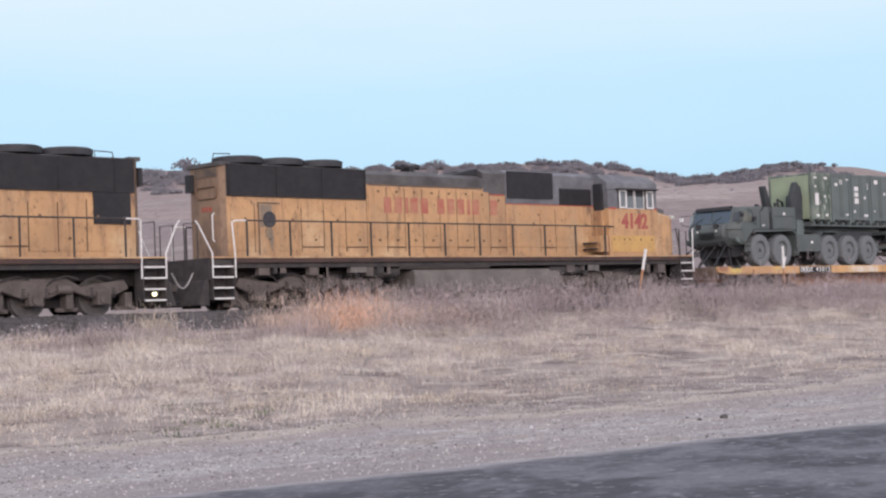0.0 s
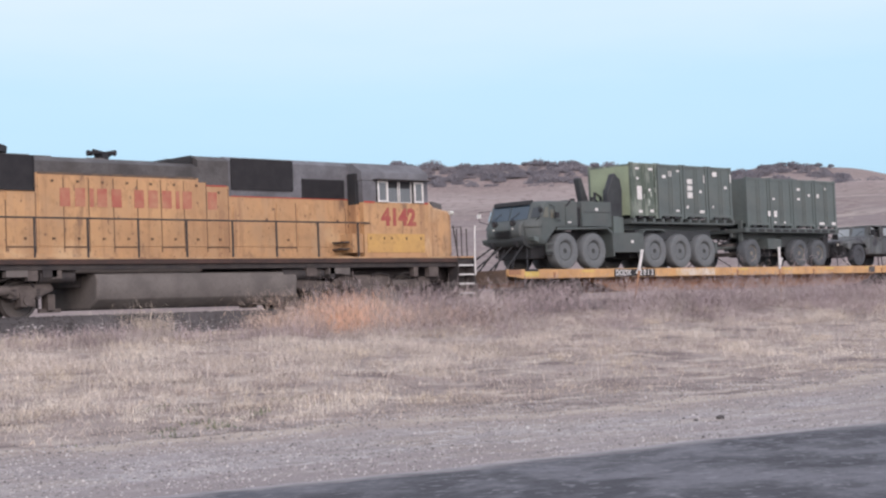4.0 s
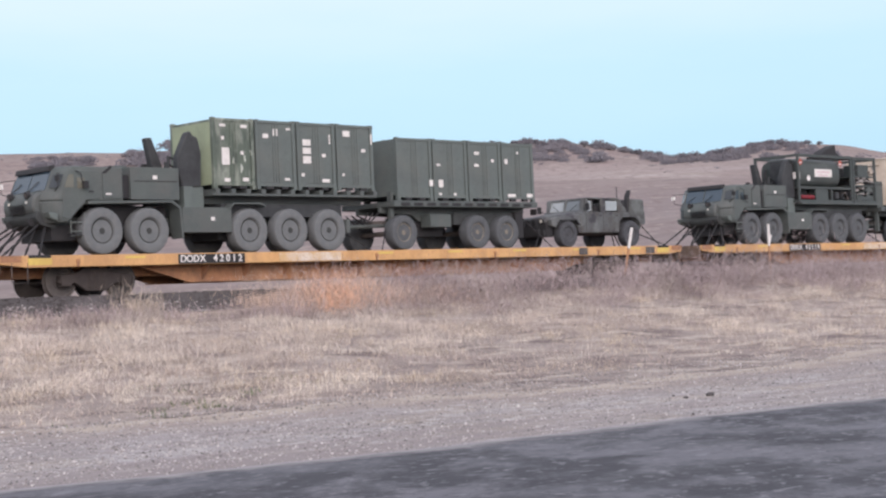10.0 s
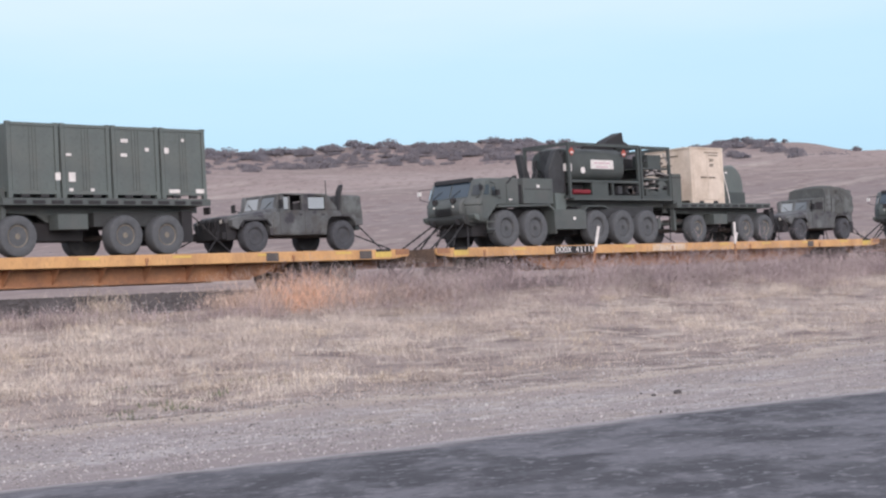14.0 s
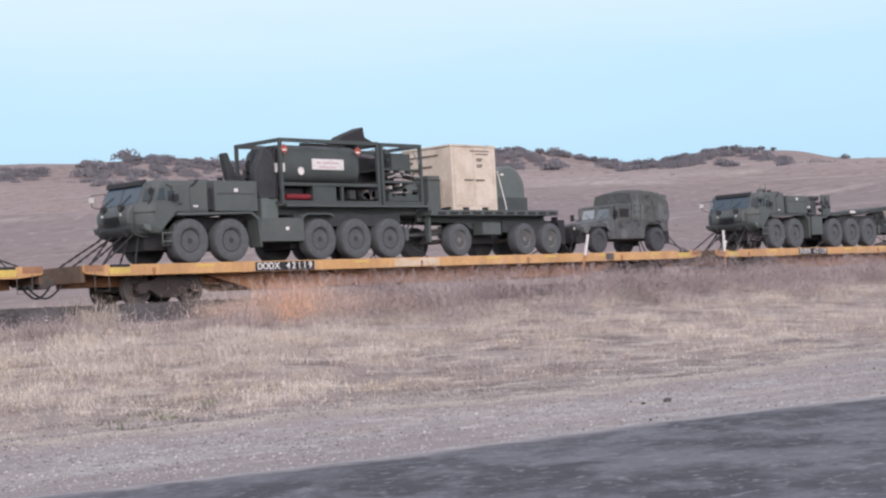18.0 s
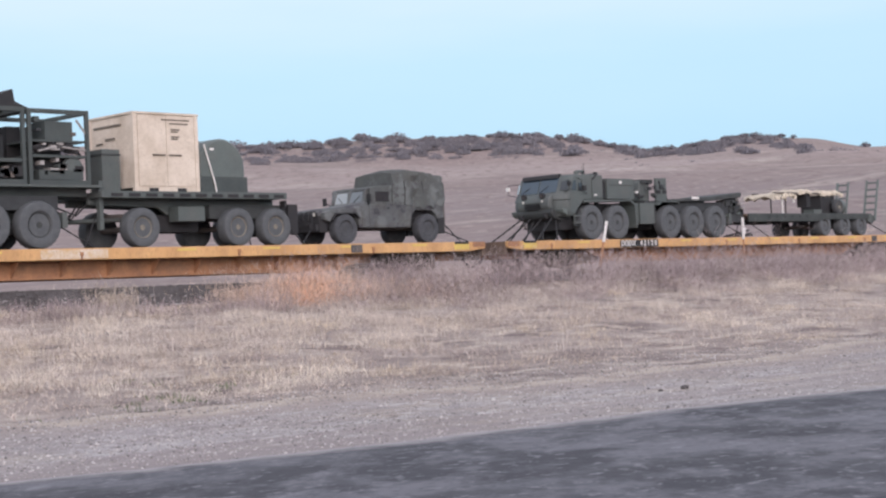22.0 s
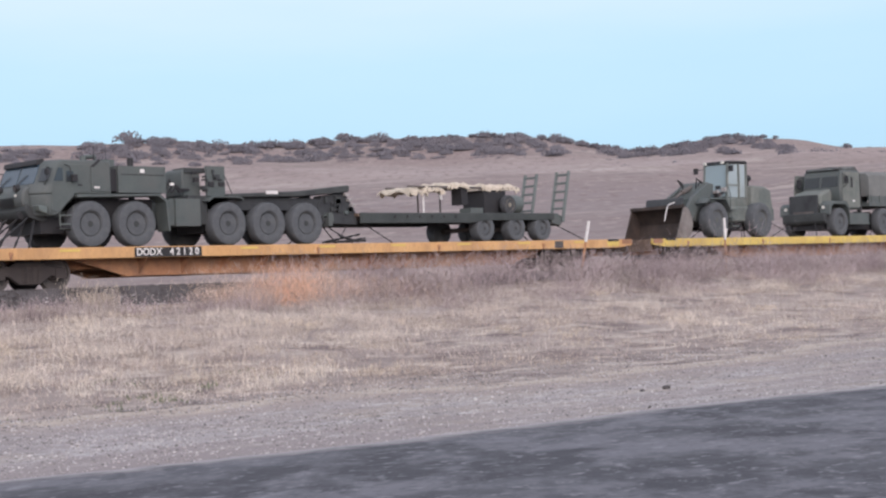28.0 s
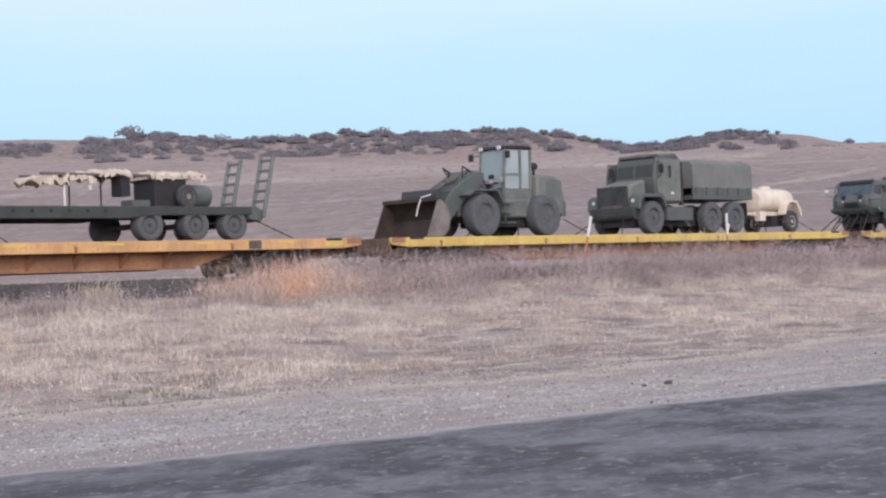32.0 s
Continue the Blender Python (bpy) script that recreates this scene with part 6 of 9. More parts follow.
        box(bm, 0.94, 1.0, min(s_ * 1.20, s_ * 1.36), max(s_ * 1.20, s_ * 1.36), 2.38, 2.62)
        part("mirror", bm, BLACK, c)
    # dark front: grille, bumper, winch and brush guard
    slab("grille_panel", [(-0.78, 1.72), (-0.80, 2.06), (-0.75, 2.10), (-0.70, 1.70)], -0.50, 0.50, HOOK_DARK, c, bevel=0.01)
    for k in range(7):
        brick("grille_slot", -0.812, -0.785, -0.42 + k * 0.13, -0.36 + k * 0.13, 1.78, 2.02, BLACK, c, bevel=0)
    brick("bumper", -0.90, -0.78, -0.82, 0.82, 1.52, 1.72, BLACK, c, bevel=0.02)
    slab("skid_plate", [(-0.76, 1.48), (-0.77, 1.98), (-0.50, 1.98), (-0.44, 1.72), (-0.44, 1.48)], -0.84, 0.84, BLACK, c, "black plate under the nose", bevel=0.01)
    brick("winch", -0.92, -0.74, -0.36, 0.36, 1.68, 1.86, BLACK, c, bevel=0.04)
    for y in (-0.46, -0.16, 0.16, 0.46):
        bm = nb()
        rods(bm, [(-0.86, y, 1.70), (-0.92, y, 1.82), (-0.90, y, 2.04), (-0.76, y, 2.12)], 0.022)
        part("guard_bar", bm, BLACK, c)
    for s_ in (-1, 1):
        bm = nb()
        lathe(bm, [(0.04, -0.03), (0.09, -0.03), (0.09, 0.03), (0.04, 0.03)], (-0.92, s_ * 0.62, 1.66), 12)
        part("tow_shackle", bm, BLACK, c)
    # upright split windscreen
    zt = 2.80
    for s_ in (-1, 1):
        y0, y1 = sorted((s_ * 0.06, s_ * 0.78))
        # far pane takes the paler glass for its sky glare
        slab("windscreen", [(1.03, 2.40), (1.15, zt - 0.06), (1.17, zt - 0.06), (1.05, 2.40)], y0, y1, PALE_GLASS if s_ > 0 else CAR_GLASS, c, bevel=0)
        slab("screen_post", [(0.98, 2.32), (1.10, zt), (1.22, zt), (1.12, 2.32)], *sorted((s_ * 0.78, s_ * 0.96)), CAMO, c, bevel=0.01)
        bm = nb()
        rods(bm, [(1.02, s_ * 0.3, 2.40), (1.08, s_ * 0.62, 2.60)], 0.010)
        part("wiper", bm, BLACK, c)
    slab("screen_post", [(0.99, 2.34), (1.11, zt), (1.20, zt), (1.08, 2.34)], -0.06, 0.06, CAMO, c, bevel=0.01)
    slab("screen_header", [(1.13, zt - 0.06), (1.14, zt + 0.02), (1.26, zt + 0.02), (1.24, zt - 0.06)], -1.0, 1.0, CAMO, c, bevel=0.01)
    slab("cowl", [(0.94, 2.30), (0.98, 2.39), (1.10, 2.42), (1.10, 2.30)], -1.04, 1.04, CAMO, c, bevel=0.01)
    brick("seat_row", 1.75, 2.0, -0.85, 0.85, 2.2, 2.56, BLACK, c, bevel=0.05)
    if not soft:
        slab("roof", [(1.14, 2.79), (1.24, 2.83), (2.95, 2.83), (3.08, 2.70), (3.0, 2.74)], -1.0, 1.0, CAMO, c, bevel=0.02)
        for x0, x1 in ((1.12, 1.26), (1.94, 2.20), (2.86, 3.06)):
            for s_ in (-1, 1):
                brick("roof_post", x0, x1, *sorted((s_ * 0.94, s_ * 1.02)), 2.33, 2.78, CAMO, c, bevel=0.01)
        for s_ in (-1, 1):
            brick("side_window", 1.26, 1.44, *sorted((s_ * 0.99, s_ * 1.0)), 2.36, 2.72, PALE_GLASS, c, bevel=0)
            brick("window_bar", 1.44, 1.50, *sorted((s_ * 0.96, s_ * 1.02)), 2.33, 2.74, CAMO, c, bevel=0)
            brick("side_window", 2.22, 2.84, *sorted((s_ * 0.99, s_ * 1.0)), 2.38, 2.72, PALE_GLASS, c, bevel=0)
        slab("tail_slope", [(3.04, 2.33), (3.06, 2.70), (3.40, 2.40), (3.40, 2.33)], -1.0, 1.0, CAMO, c, bevel=0.02)
        slab("tail_box", [(3.42, 2.16), (3.50, 2.80), (4.30, 2.78), (4.36, 2.05), (4.06, 2.05), (3.98, 2.18)], -1.07, 1.07, CANVAS, c, "camouflage tail box", bevel=0.05)
        slab("tail_flap", [(3.36, 2.34), (3.44, 2.9), (3.58, 3.12), (3.62, 3.10), (3.52, 2.8), (3.50, 2.34)], -1.04, -0.84, BLACK, c, "black upright flap", bevel=0.01)
        bm = nb()
        rod(bm, (3.15, -0.75, 2.35), (3.12, -0.75, 3.25), 0.015, 6)
        part("antenna", bm, BLACK, c)
        brick("jerry_can", 4.38, 4.55, -0.6, -0.1, 1.75, 2.2, GREEN, c, bevel=0.03)
    else:
        # low cab top, and a tall canvas shell over the bed that sags between its hoops
        slab("cab_top", [(1.12, 2.78), (1.16, 2.84), (1.60, 2.90), (2.16, 2.92), (2.16, 2.74)], -1.05, 1.05, CANVAS, c, "low canvas cab top", bevel=0.03)
        bm = nb()
        rings = []
        for i, x in enumerate(np.linspace(2.12, 4.36, 26)):
            top = float(np.interp(x, (2.12, 2.5, 2.9, 3.5, 4.0, 4.36), (3.30, 3.40, 3.42, 3.38, 3.32, 3.26))) + 0.02 * math.cos(i * 1.6) + 0.05 * noise.noise((x * 2.4, 0, 5))
            low = 2.30 if x < 3.0 else 2.22 - 0.05 * math.sin(i)
            fold = 0.03 if x < 2.8 else 0.09
            ring = []
            for y, z in ((1.06, low), (1.10, low * 0.75 + top * 0.25), (1.12, (low + top) * 0.5), (1.09, low * 0.3 + top * 0.7), (1.06, top - 0.16), (1.01, top - 0.04), (0.5, top + 0.01), (0.0, top + 0.03)):
                ring.append((y, z))
            pts = [(-y, z) for y, z in ring] + [(y, z) for y, z in ring[::-1][1:]]
            rings.append([bm.verts.new((x + (0.10 * noise.noise((y * 2, z * 3.0, 8)) if i == 25 else 0), y + fold * noise.noise((x * 3.6 + z * 2.2, y * 2, z * 4.4)) * (2 if abs(y) > 1 else 1), z + 0.04 * noise.noise((x * 3.1, y * 2, 1)))) for y, z in pts])
        m_ = len(rings[0])
        for a, b in zip(rings, rings[1:]):
            for k in range(m_ - 1):
                bm.faces.new((a[k], a[k + 1], b[k + 1], b[k]))
        bm.faces.new(rings[0])
        bm.faces.new(rings[-1][::-1])
        bmesh.ops.recalc_face_normals(bm, faces=bm.faces[:])
        cv = part("canvas_top", bm, CANVAS, c, "sagging camouflage canvas top")
        for s_ in (-1, 1):
            sd = brick("soft_door", 1.16, 2.06, *sorted((s_ * 1.03, s_ * 1.085)), 2.33, 2.80, CANVAS, c, "soft door top", bevel=0.015)
            brick("door_window", 1.38, 1.94, *sorted((s_ * 1.085, s_ * 1.10)), 2.40, 2.71, GRILLE, sd, bevel=0)
            for x in (2.62, 3.4):
                bm = nb()
                rods(bm, [(x, s_ * 1.09, 2.32), (x, s_ * 1.14, 2.75), (x, s_ * 1.10, 3.05)], 0.014)
                part("canvas_strap", bm, BLACK, cv)
            brick("mud_flap", 4.08, 4.36, *sorted((s_ * 0.72, s_ * 1.06)), 1.40, 1.88, BLACK, c, "black rubber mud flap", bevel=0.02)
        brick("tail_rack", 4.37, 4.52, -0.9, 0.9, 1.7, 2.3, UNDER, c, bevel=0.03)
    for s_ in (-1, 1):
        chain(c, (4.3, s_ * 0.6, 1.6), (5.3, s_ * 1.2, 1.12), 0.026)
        chain(c, (4.3, s_ * 0.8, 1.9), (4.95, s_ * 1.2, 1.12), 0.026)
        chain(c, (-0.9, s_ * 0.6, 1.6), (-1.7, s_ * 1.2, 1.12), 0.026)
    narrow(c, *((0.80, -0.21) if soft else (0.87, -0.14)))
    return c


CAR_GLASS = glass_material("car_screen_glass", (0.20, 0.23, 0.25), 0.06, 0.2, 1.5)
TYRE_CAR = material("grey_car_tyre", (0.078, 0.082, 0.091), (0.060, 0.063, 0.070), 0.9, scale=5, grain=40, bump=0.2)
TYRE_DARK = material("dark_tyre", (0.055, 0.058, 0.062), (0.075, 0.076, 0.08), 0.9, scale=5, grain=40, bump=0.2)
with_patches(CANVAS, (0.138, 0.150, 0.150), 1.3, 0.50, 0.60, (1, 1, 1))
with_patches(CANVAS, (0.066, 0.063, 0.066), 1.6, 0.56, 0.61, (1, 1, 1.2))
CAMO = material("car_camouflage", (0.122, 0.130, 0.132), (0.084, 0.087, 0.092), 0.65, scale=1.6, grain=25, bump=0.05, dirt=(0.055, 0.045, 0.035), dirt_amount=0.5)
with_patches(CAMO, (0.140, 0.148, 0.150), 1.1, 0.50, 0.58)
with_patches(CAMO, (0.052, 0.05, 0.058), 1.4, 0.55, 0.60)
light_truck(44.32, False)
light_truck(73.14, True)


DARK_RED = material("dark_red", (0.22, 0.025, 0.035), (0.16, 0.02, 0.028), 0.5, scale=4, grain=20, bump=0)
SIGN_RED = material("sign_writing", (0.52, 0.34, 0.40), (0.60, 0.44, 0.48), 0.7, scale=6, grain=30, bump=0)


def frame_cage(c, x0, x1, z0, z1, mids):
    hy = 1.20
    for x in (x0, x1 - 0.10, *mids):
        for s_ in (-1, 1):
            y0, y1 = sorted((s_ * (hy - 0.10), s_ * hy))
            brick("frame_post", x, x + 0.10, y0, y1, z0, z1, TANK_GREEN, c, bevel=0.01)
    for s_ in (-1, 1):
        y0, y1 = sorted((s_ * (hy - 0.11), s_ * (hy - 0.004)))
        for z in (z0, z1 - 0.11):
            brick("frame_rail", x0 + 0.10, x1 - 0.10, y0, y1, z, z + 0.11, TANK_GREEN, c, bevel=0.01)
    for x in (x0 + 0.002, x1 - 0.102):
        for z in (z0, z1 - 0.11):
            brick("cross_rail", x, x + 0.10, -hy + 0.1, hy - 0.1, z + 0.003, z + 0.107, TANK_GREEN, c, bevel=0.01)


def tank_module(u):
    c = rider("tank_module", u, "dark green framed fuel tank module with white sign", "tank module", "framed modules")
    frame_cage(c, -0.03, 3.99, 2.765, 4.72, ())
    bm = nb()
    prof = []
    for x, k in ((0.20, 0.82), (0.25, 0.94), (0.40, 1.0), (3.16, 1.0), (3.26, 0.94), (3.32, 0.80)):
        ring = []
        for j in range(24):
            a = 2 * math.pi * j / 24
            cy_, sy_ = math.cos(a), math.sin(a)
            ring.append(bm.verts.new((x, 1.08 * k * math.copysign(abs(cy_) ** 0.55, cy_), 3.99 + 0.61 * k * math.copysign(abs(sy_) ** 0.6, sy_))))
        prof.append(ring)
    for a, b in zip(prof, prof[1:]):
        for j in range(24):
            bm.faces.new((a[j], a[(j + 1) % 24], b[(j + 1) % 24], b[j]))
    bm.faces.new(prof[0])
    bm.faces.new(prof[-1])
    bmesh.ops.recalc_face_normals(bm, faces=bm.faces[:])
    part("tank", bm, TANK_GREEN, c)
    brick("sign", 1.28, 2.55, -1.11, -1.09, 3.82, 4.14, WHITE, c, "white sign with dark writing", bevel=0)
    for k, (a, b) in enumerate(((1.46, 1.62), (1.70, 2.02), (2.08, 2.34))):
        brick("sign_writing", a, b, -1.116, -1.111, 4.0, 4.05, SIGN_RED, c, bevel=0)
    brick("sign_writing", 1.55, 2.25, -1.116, -1.111, 3.87, 3.91, SIGN_RED, c, bevel=0)
    bm = nb()
    rod(bm, (0.84, -1.08, 3.76), (0.84, -1.10, 3.76), 0.12, 16)
    part("white_disc", bm, WHITE, c)
    brick("shelf", 0.08, 3.88, -1.18, 1.1, 3.32, 3.41, TANK_GREEN, c)
    brick("rear_panel", 0.1, 3.88, 0.0, 0.4, 2.87, 3.32, BLACK, c)
    brick("end_tank", 3.34, 3.86, -0.2, 1.0, 3.38, 4.10, HOOK_DARK, c, "dark pump body at the tank's end", bevel=0.12)
    brick("front_hood", -0.02, 0.18, -0.62, 0.32, 2.78, 4.50, HOOK_DARK, c, "dark pump housing", bevel=0.09)
    for y, r_, z in ((-0.82, 0.07, 4.30), (0.62, 0.05, 4.10), (0.78, 0.05, 3.60)):
        bm = nb()
        rods(bm, [(0.05, y, 2.99), (0.03, y, 3.5), (0.05, y + 0.06, z), (0.16, y + 0.1, z + 0.1)], r_, 8)
        part("end_hose", bm, BLACK, c, "black hose")
    brick("valve_box", 0.3, 1.1, -0.8, -0.4, 2.88, 3.26, BLACK, c)
    bm = nb()
    rod(bm, (0.22, -1.06, 2.99), (1.16, -1.06, 2.99), 0.085, 12)
    part("red_cylinder", bm, DARK_RED, c, "dark red extinguisher")
    brick("top_hose", 0.9, 2.6, -1.12, -0.98, 4.52, 4.60, BLACK, c, "black hose along the tank top", bevel=0.03)
    sr = random.Random(17)
    for k in range(7):
        xa = sr.uniform(2.5, 3.85)
        brick("pipe_fitting", xa, xa + sr.uniform(0.08, 0.3), -1.16, -1.0, 2.92 + sr.uniform(0, 0.1), 3.08 + sr.uniform(0, 0.14), sr.choice((BLACK, UNDER, HOOK_DARK)), c, bevel=0.02)
    brick("cabinet", 1.34, 2.16, -1.14, -0.6, 2.88, 3.32, TANK_GREEN, c, bevel=0.02)
    for x in (1.22, 2.36):
        brick("support_strut", x, x + 0.08, -1.18, -1.08, 2.88, 3.34, TANK_GREEN, c, bevel=0)
    for x, z in ((0.14, 4.40), (3.08, 4.40)):
        bm = nb()
        v = [bm.verts.new((x + a, -1.215, z + b)) for a, b in ((-0.15, 0), (0, -0.15), (0.15, 0), (0, 0.15))]
        w = [bm.verts.new((x + a, -1.205, z + b)) for a, b in ((-0.15, 0), (0, -0.15), (0.15, 0), (0, 0.15))]
        bm.faces.new(v)
        bm.faces.new(w[::-1])
        for i in range(4):
            bm.faces.new((v[i], w[i], w[(i + 1) % 4], v[(i + 1) % 4]))
        bmesh.ops.recalc_face_normals(bm, faces=bm.faces[:])
        d = part("hazard_placard", bm, RED, c, "red and white diamond placard")
        brick("placard_band", x - 0.08, x + 0.08, -1.220, -1.216, z - 0.06, z - 0.01, WHITE, d, bevel=0)
    brick("label_plate", -0.045, -0.032, -1.05, -0.76, 3.72, 3.98, WHITE, c, bevel=0)
    brick("label_plate", 0.12, 0.20, -1.12, -1.105, 3.72, 3.98, WHITE, c, bevel=0)
    slab("canvas_flap", [(2.95, 4.70), (3.30, 4.98), (4.20, 5.30), (4.25, 4.98), (4.75, 4.78), (4.75, 4.70)], -0.2, 0.35, BLACK, c, "black folded canvas flap on top", bevel=0.02)
    narrow(c, 0.88, -0.144)
    return c


tank_module(58.45)


def pump_module(u):
    c = rider("pump_module", u, "dark green framed pump module with hoses", "pump module", "framed modules")
    frame_cage(c, 0.0, 1.80, 2.765, 4.70, ())
    brick("rear_panel", 0.1, 1.70, 0.2, 0.9, 2.87, 4.36, BLACK, c, bevel=0.04)
    brick("engine", 0.25, 1.5, -0.7, 0.2, 2.87, 3.42, HOOK_DARK, c, bevel=0.06)
    brick("lower_box", 0.32, 1.62, -1.12, -0.72, 2.89, 3.14, TANK_GREEN, c, bevel=0.02)
    brick("fuel_box", 0.55, 1.36, -1.08, -0.3, 3.92, 4.40, TANK_GREEN, c, bevel=0.05)
    brick("shelf", 0.1, 1.70, -1.15, 1.0, 3.46, 3.53, TANK_GREEN, c)
    brick("shelf", 0.1, 1.70, -1.15, 0.2, 3.86, 3.91, TANK_GREEN, c)
    for k in range(4):
        bm = nb()
        z = 3.56 + 0.05 * k
        pts = [(0.20 + 1.4 * j / 10, -1.0 + 0.12 * math.sin(j * 1.9 + k), z + 0.12 * math.sin(math.pi * j / 10)) for j in range(11)]
        rods(bm, pts, 0.05, 8)
        part("hose", bm, BLACK, c)
    sr = random.Random(23)
    for k in range(16):
        xa, za = sr.uniform(0.15, 1.4), sr.choice((sr.uniform(3.02, 3.4), sr.uniform(3.54, 3.80), sr.uniform(4.0, 4.5)))
        brick("pump_fitting", xa, xa + sr.uniform(0.06, 0.32), -1.12, -0.95 + sr.uniform(0, 0.2), za, za + sr.uniform(0.05, 0.16), sr.choice((BLACK, UNDER, HOOK_DARK, CABLE, TANK_GREEN)), c, bevel=0.015)
    for a0, a1 in (((1.45, 4.45), (1.72, 4.1)), ((0.3, 3.62), (0.8, 3.74)), ((1.0, 3.74), (1.7, 3.66))):
        bm = nb()
        rods(bm, [(a0[0], -1.14, a0[1]), (a1[0], -1.14, a1[1])], 0.03)
        part("pale_pipe", bm, CABLE, c, "pale pipe")
    bm = nb()
    lathe(bm, [(0.1, -0.1), (0.28, -0.1), (0.30, 0.0), (0.28, 0.1), (0.1, 0.1)], (1.35, -1.0, 3.2), 16)
    part("hose_reel", bm, GREEN, c)
    narrow(c, 0.88, -0.144)
    return c


pump_module(62.52)


def tan_crate(u):
    c = rider("shipping_crate", u, "tan steel shipping crate with stencilled writing", "crate")
    L, hy, z0, z1 = 2.14, 1.10, 2.60, 4.78
    brick("body", 0.03, L - 0.03, -hy + 0.03, hy - 0.03, z0 + 0.14, z1 - 0.06, TAN, c, bevel=0.01)
    for x in (0.0, L - 0.12):
        for s_ in (-1, 1):
            brick("corner_post", x, x + 0.12, *sorted((s_ * (hy - 0.12), s_ * hy)), z0 + 0.02, z1 - 0.05, TAN, c, bevel=0.015)
    for s_ in (-1, 1):
        brick("bottom_rail", 0.12, L - 0.12, *sorted((s_ * (hy - 0.1), s_ * (hy - 0.004))), z0, z0 + 0.15, TAN, c, bevel=0.01)
        for x in (0.45, 1.38):
            brick("fork_pocket", x, x + 0.3, *sorted((s_ * (hy - 0.03), s_ * (hy + 0.002))), z0 + 0.02, z0 + 0.12, BLACK, c, bevel=0)
    brick("lid", -0.015, L + 0.015, -hy - 0.015, hy + 0.015, z1 - 0.055, z1, TAN, c, bevel=0.01)
    for a, b in ((0.14, 1.06), (1.075, 2.0)):
        d = brick("door_panel", a, b, -hy + 0.0, -hy + 0.028, z0 + 0.17, z1 - 0.08, TAN, c, bevel=0.008)
        bm = nb()
        rods(bm, [(a + 0.46, -hy - 0.02, 3.62), (a + (0.86 if a < 1 else 0.06), -hy - 0.02, 3.62)], 0.025)
        part("latch_bar", bm, TEXT_GREY, d)
    for z, a, b in ((4.56, 0.92, 1.85), (4.46, 1.18, 1.80), (4.30, 1.22, 1.52), (4.24, 1.22, 1.46), (4.10, 1.22, 1.50), (4.04, 1.22, 1.46)):
        brick("stencil_line", a, b, -hy - 0.004, -hy - 0.001, z, z + 0.045, TEXT_GREY, c, bevel=0)
    for z, a, b in ((4.45, -0.5, 0.8), (4.1, -0.2, 0.25), (4.0, 0.4, 0.7)):
        brick("stencil_line", -0.004, 0.028, a, b, z, z + 0.05, TEXT_GREY, c, bevel=0)
    return c


tan_crate(65.76)


def round_tank(u):
    c = rider("round_tank", u, "dark green round-topped tank strapped on the trailer", "tank")
    arc = [(0.82 * math.cos(math.pi * k / 18), 3.36 + 0.82 * math.sin(math.pi * k / 18)) for k in range(19)]
    shell = slab("shell", [(0.82, 2.66)] + arc + [(-0.82, 2.66)], -0.70, 0.90, GREEN_CON, c, bevel=0.06)
    slab("end_frame", [(0.86, 2.62), (0.86, 3.10), (-0.86, 3.10), (-0.86, 2.62)], -0.735, -0.702, TANK_GREEN, shell, bevel=0.01)
    slab("rear_hoop", [(0.86 * math.cos(math.pi * k / 18), 3.36 + 0.86 * math.sin(math.pi * k / 18)) for k in range(19)] + [(0.80 * math.cos(math.pi * k / 18), 3.36 + 0.80 * math.sin(math.pi * k / 18)) for k in range(18, -1, -1)], 0.60, 0.72, BUMPER_DARK, shell, bevel=0)
    # small white plate put in for a glint on the shell
    brick("label_plate", -0.42, -0.28, -0.712, -0.70, 3.84, 3.91, WHITE, c, bevel=0)
    for y in (-0.35, 0.6):
        brick("skid", -0.8, 0.8, y - 0.06, y + 0.06, 2.60, 2.67, BUMPER_DARK, c)
    bm = nb()
    rods(bm, [(-0.66, -0.76, 3.99), (-0.32, -0.76, 2.90), (-0.28, -0.76, 2.66)], 0.025)
    part("strap", bm, WHITE, c, "pale webbing strap")
    return c


round_tank(69.0)


BED_GREEN = material("bed_green", (0.062, 0.070, 0.068), (0.046, 0.052, 0.052), 0.7, scale=1.5, grain=25, bump=0.06)


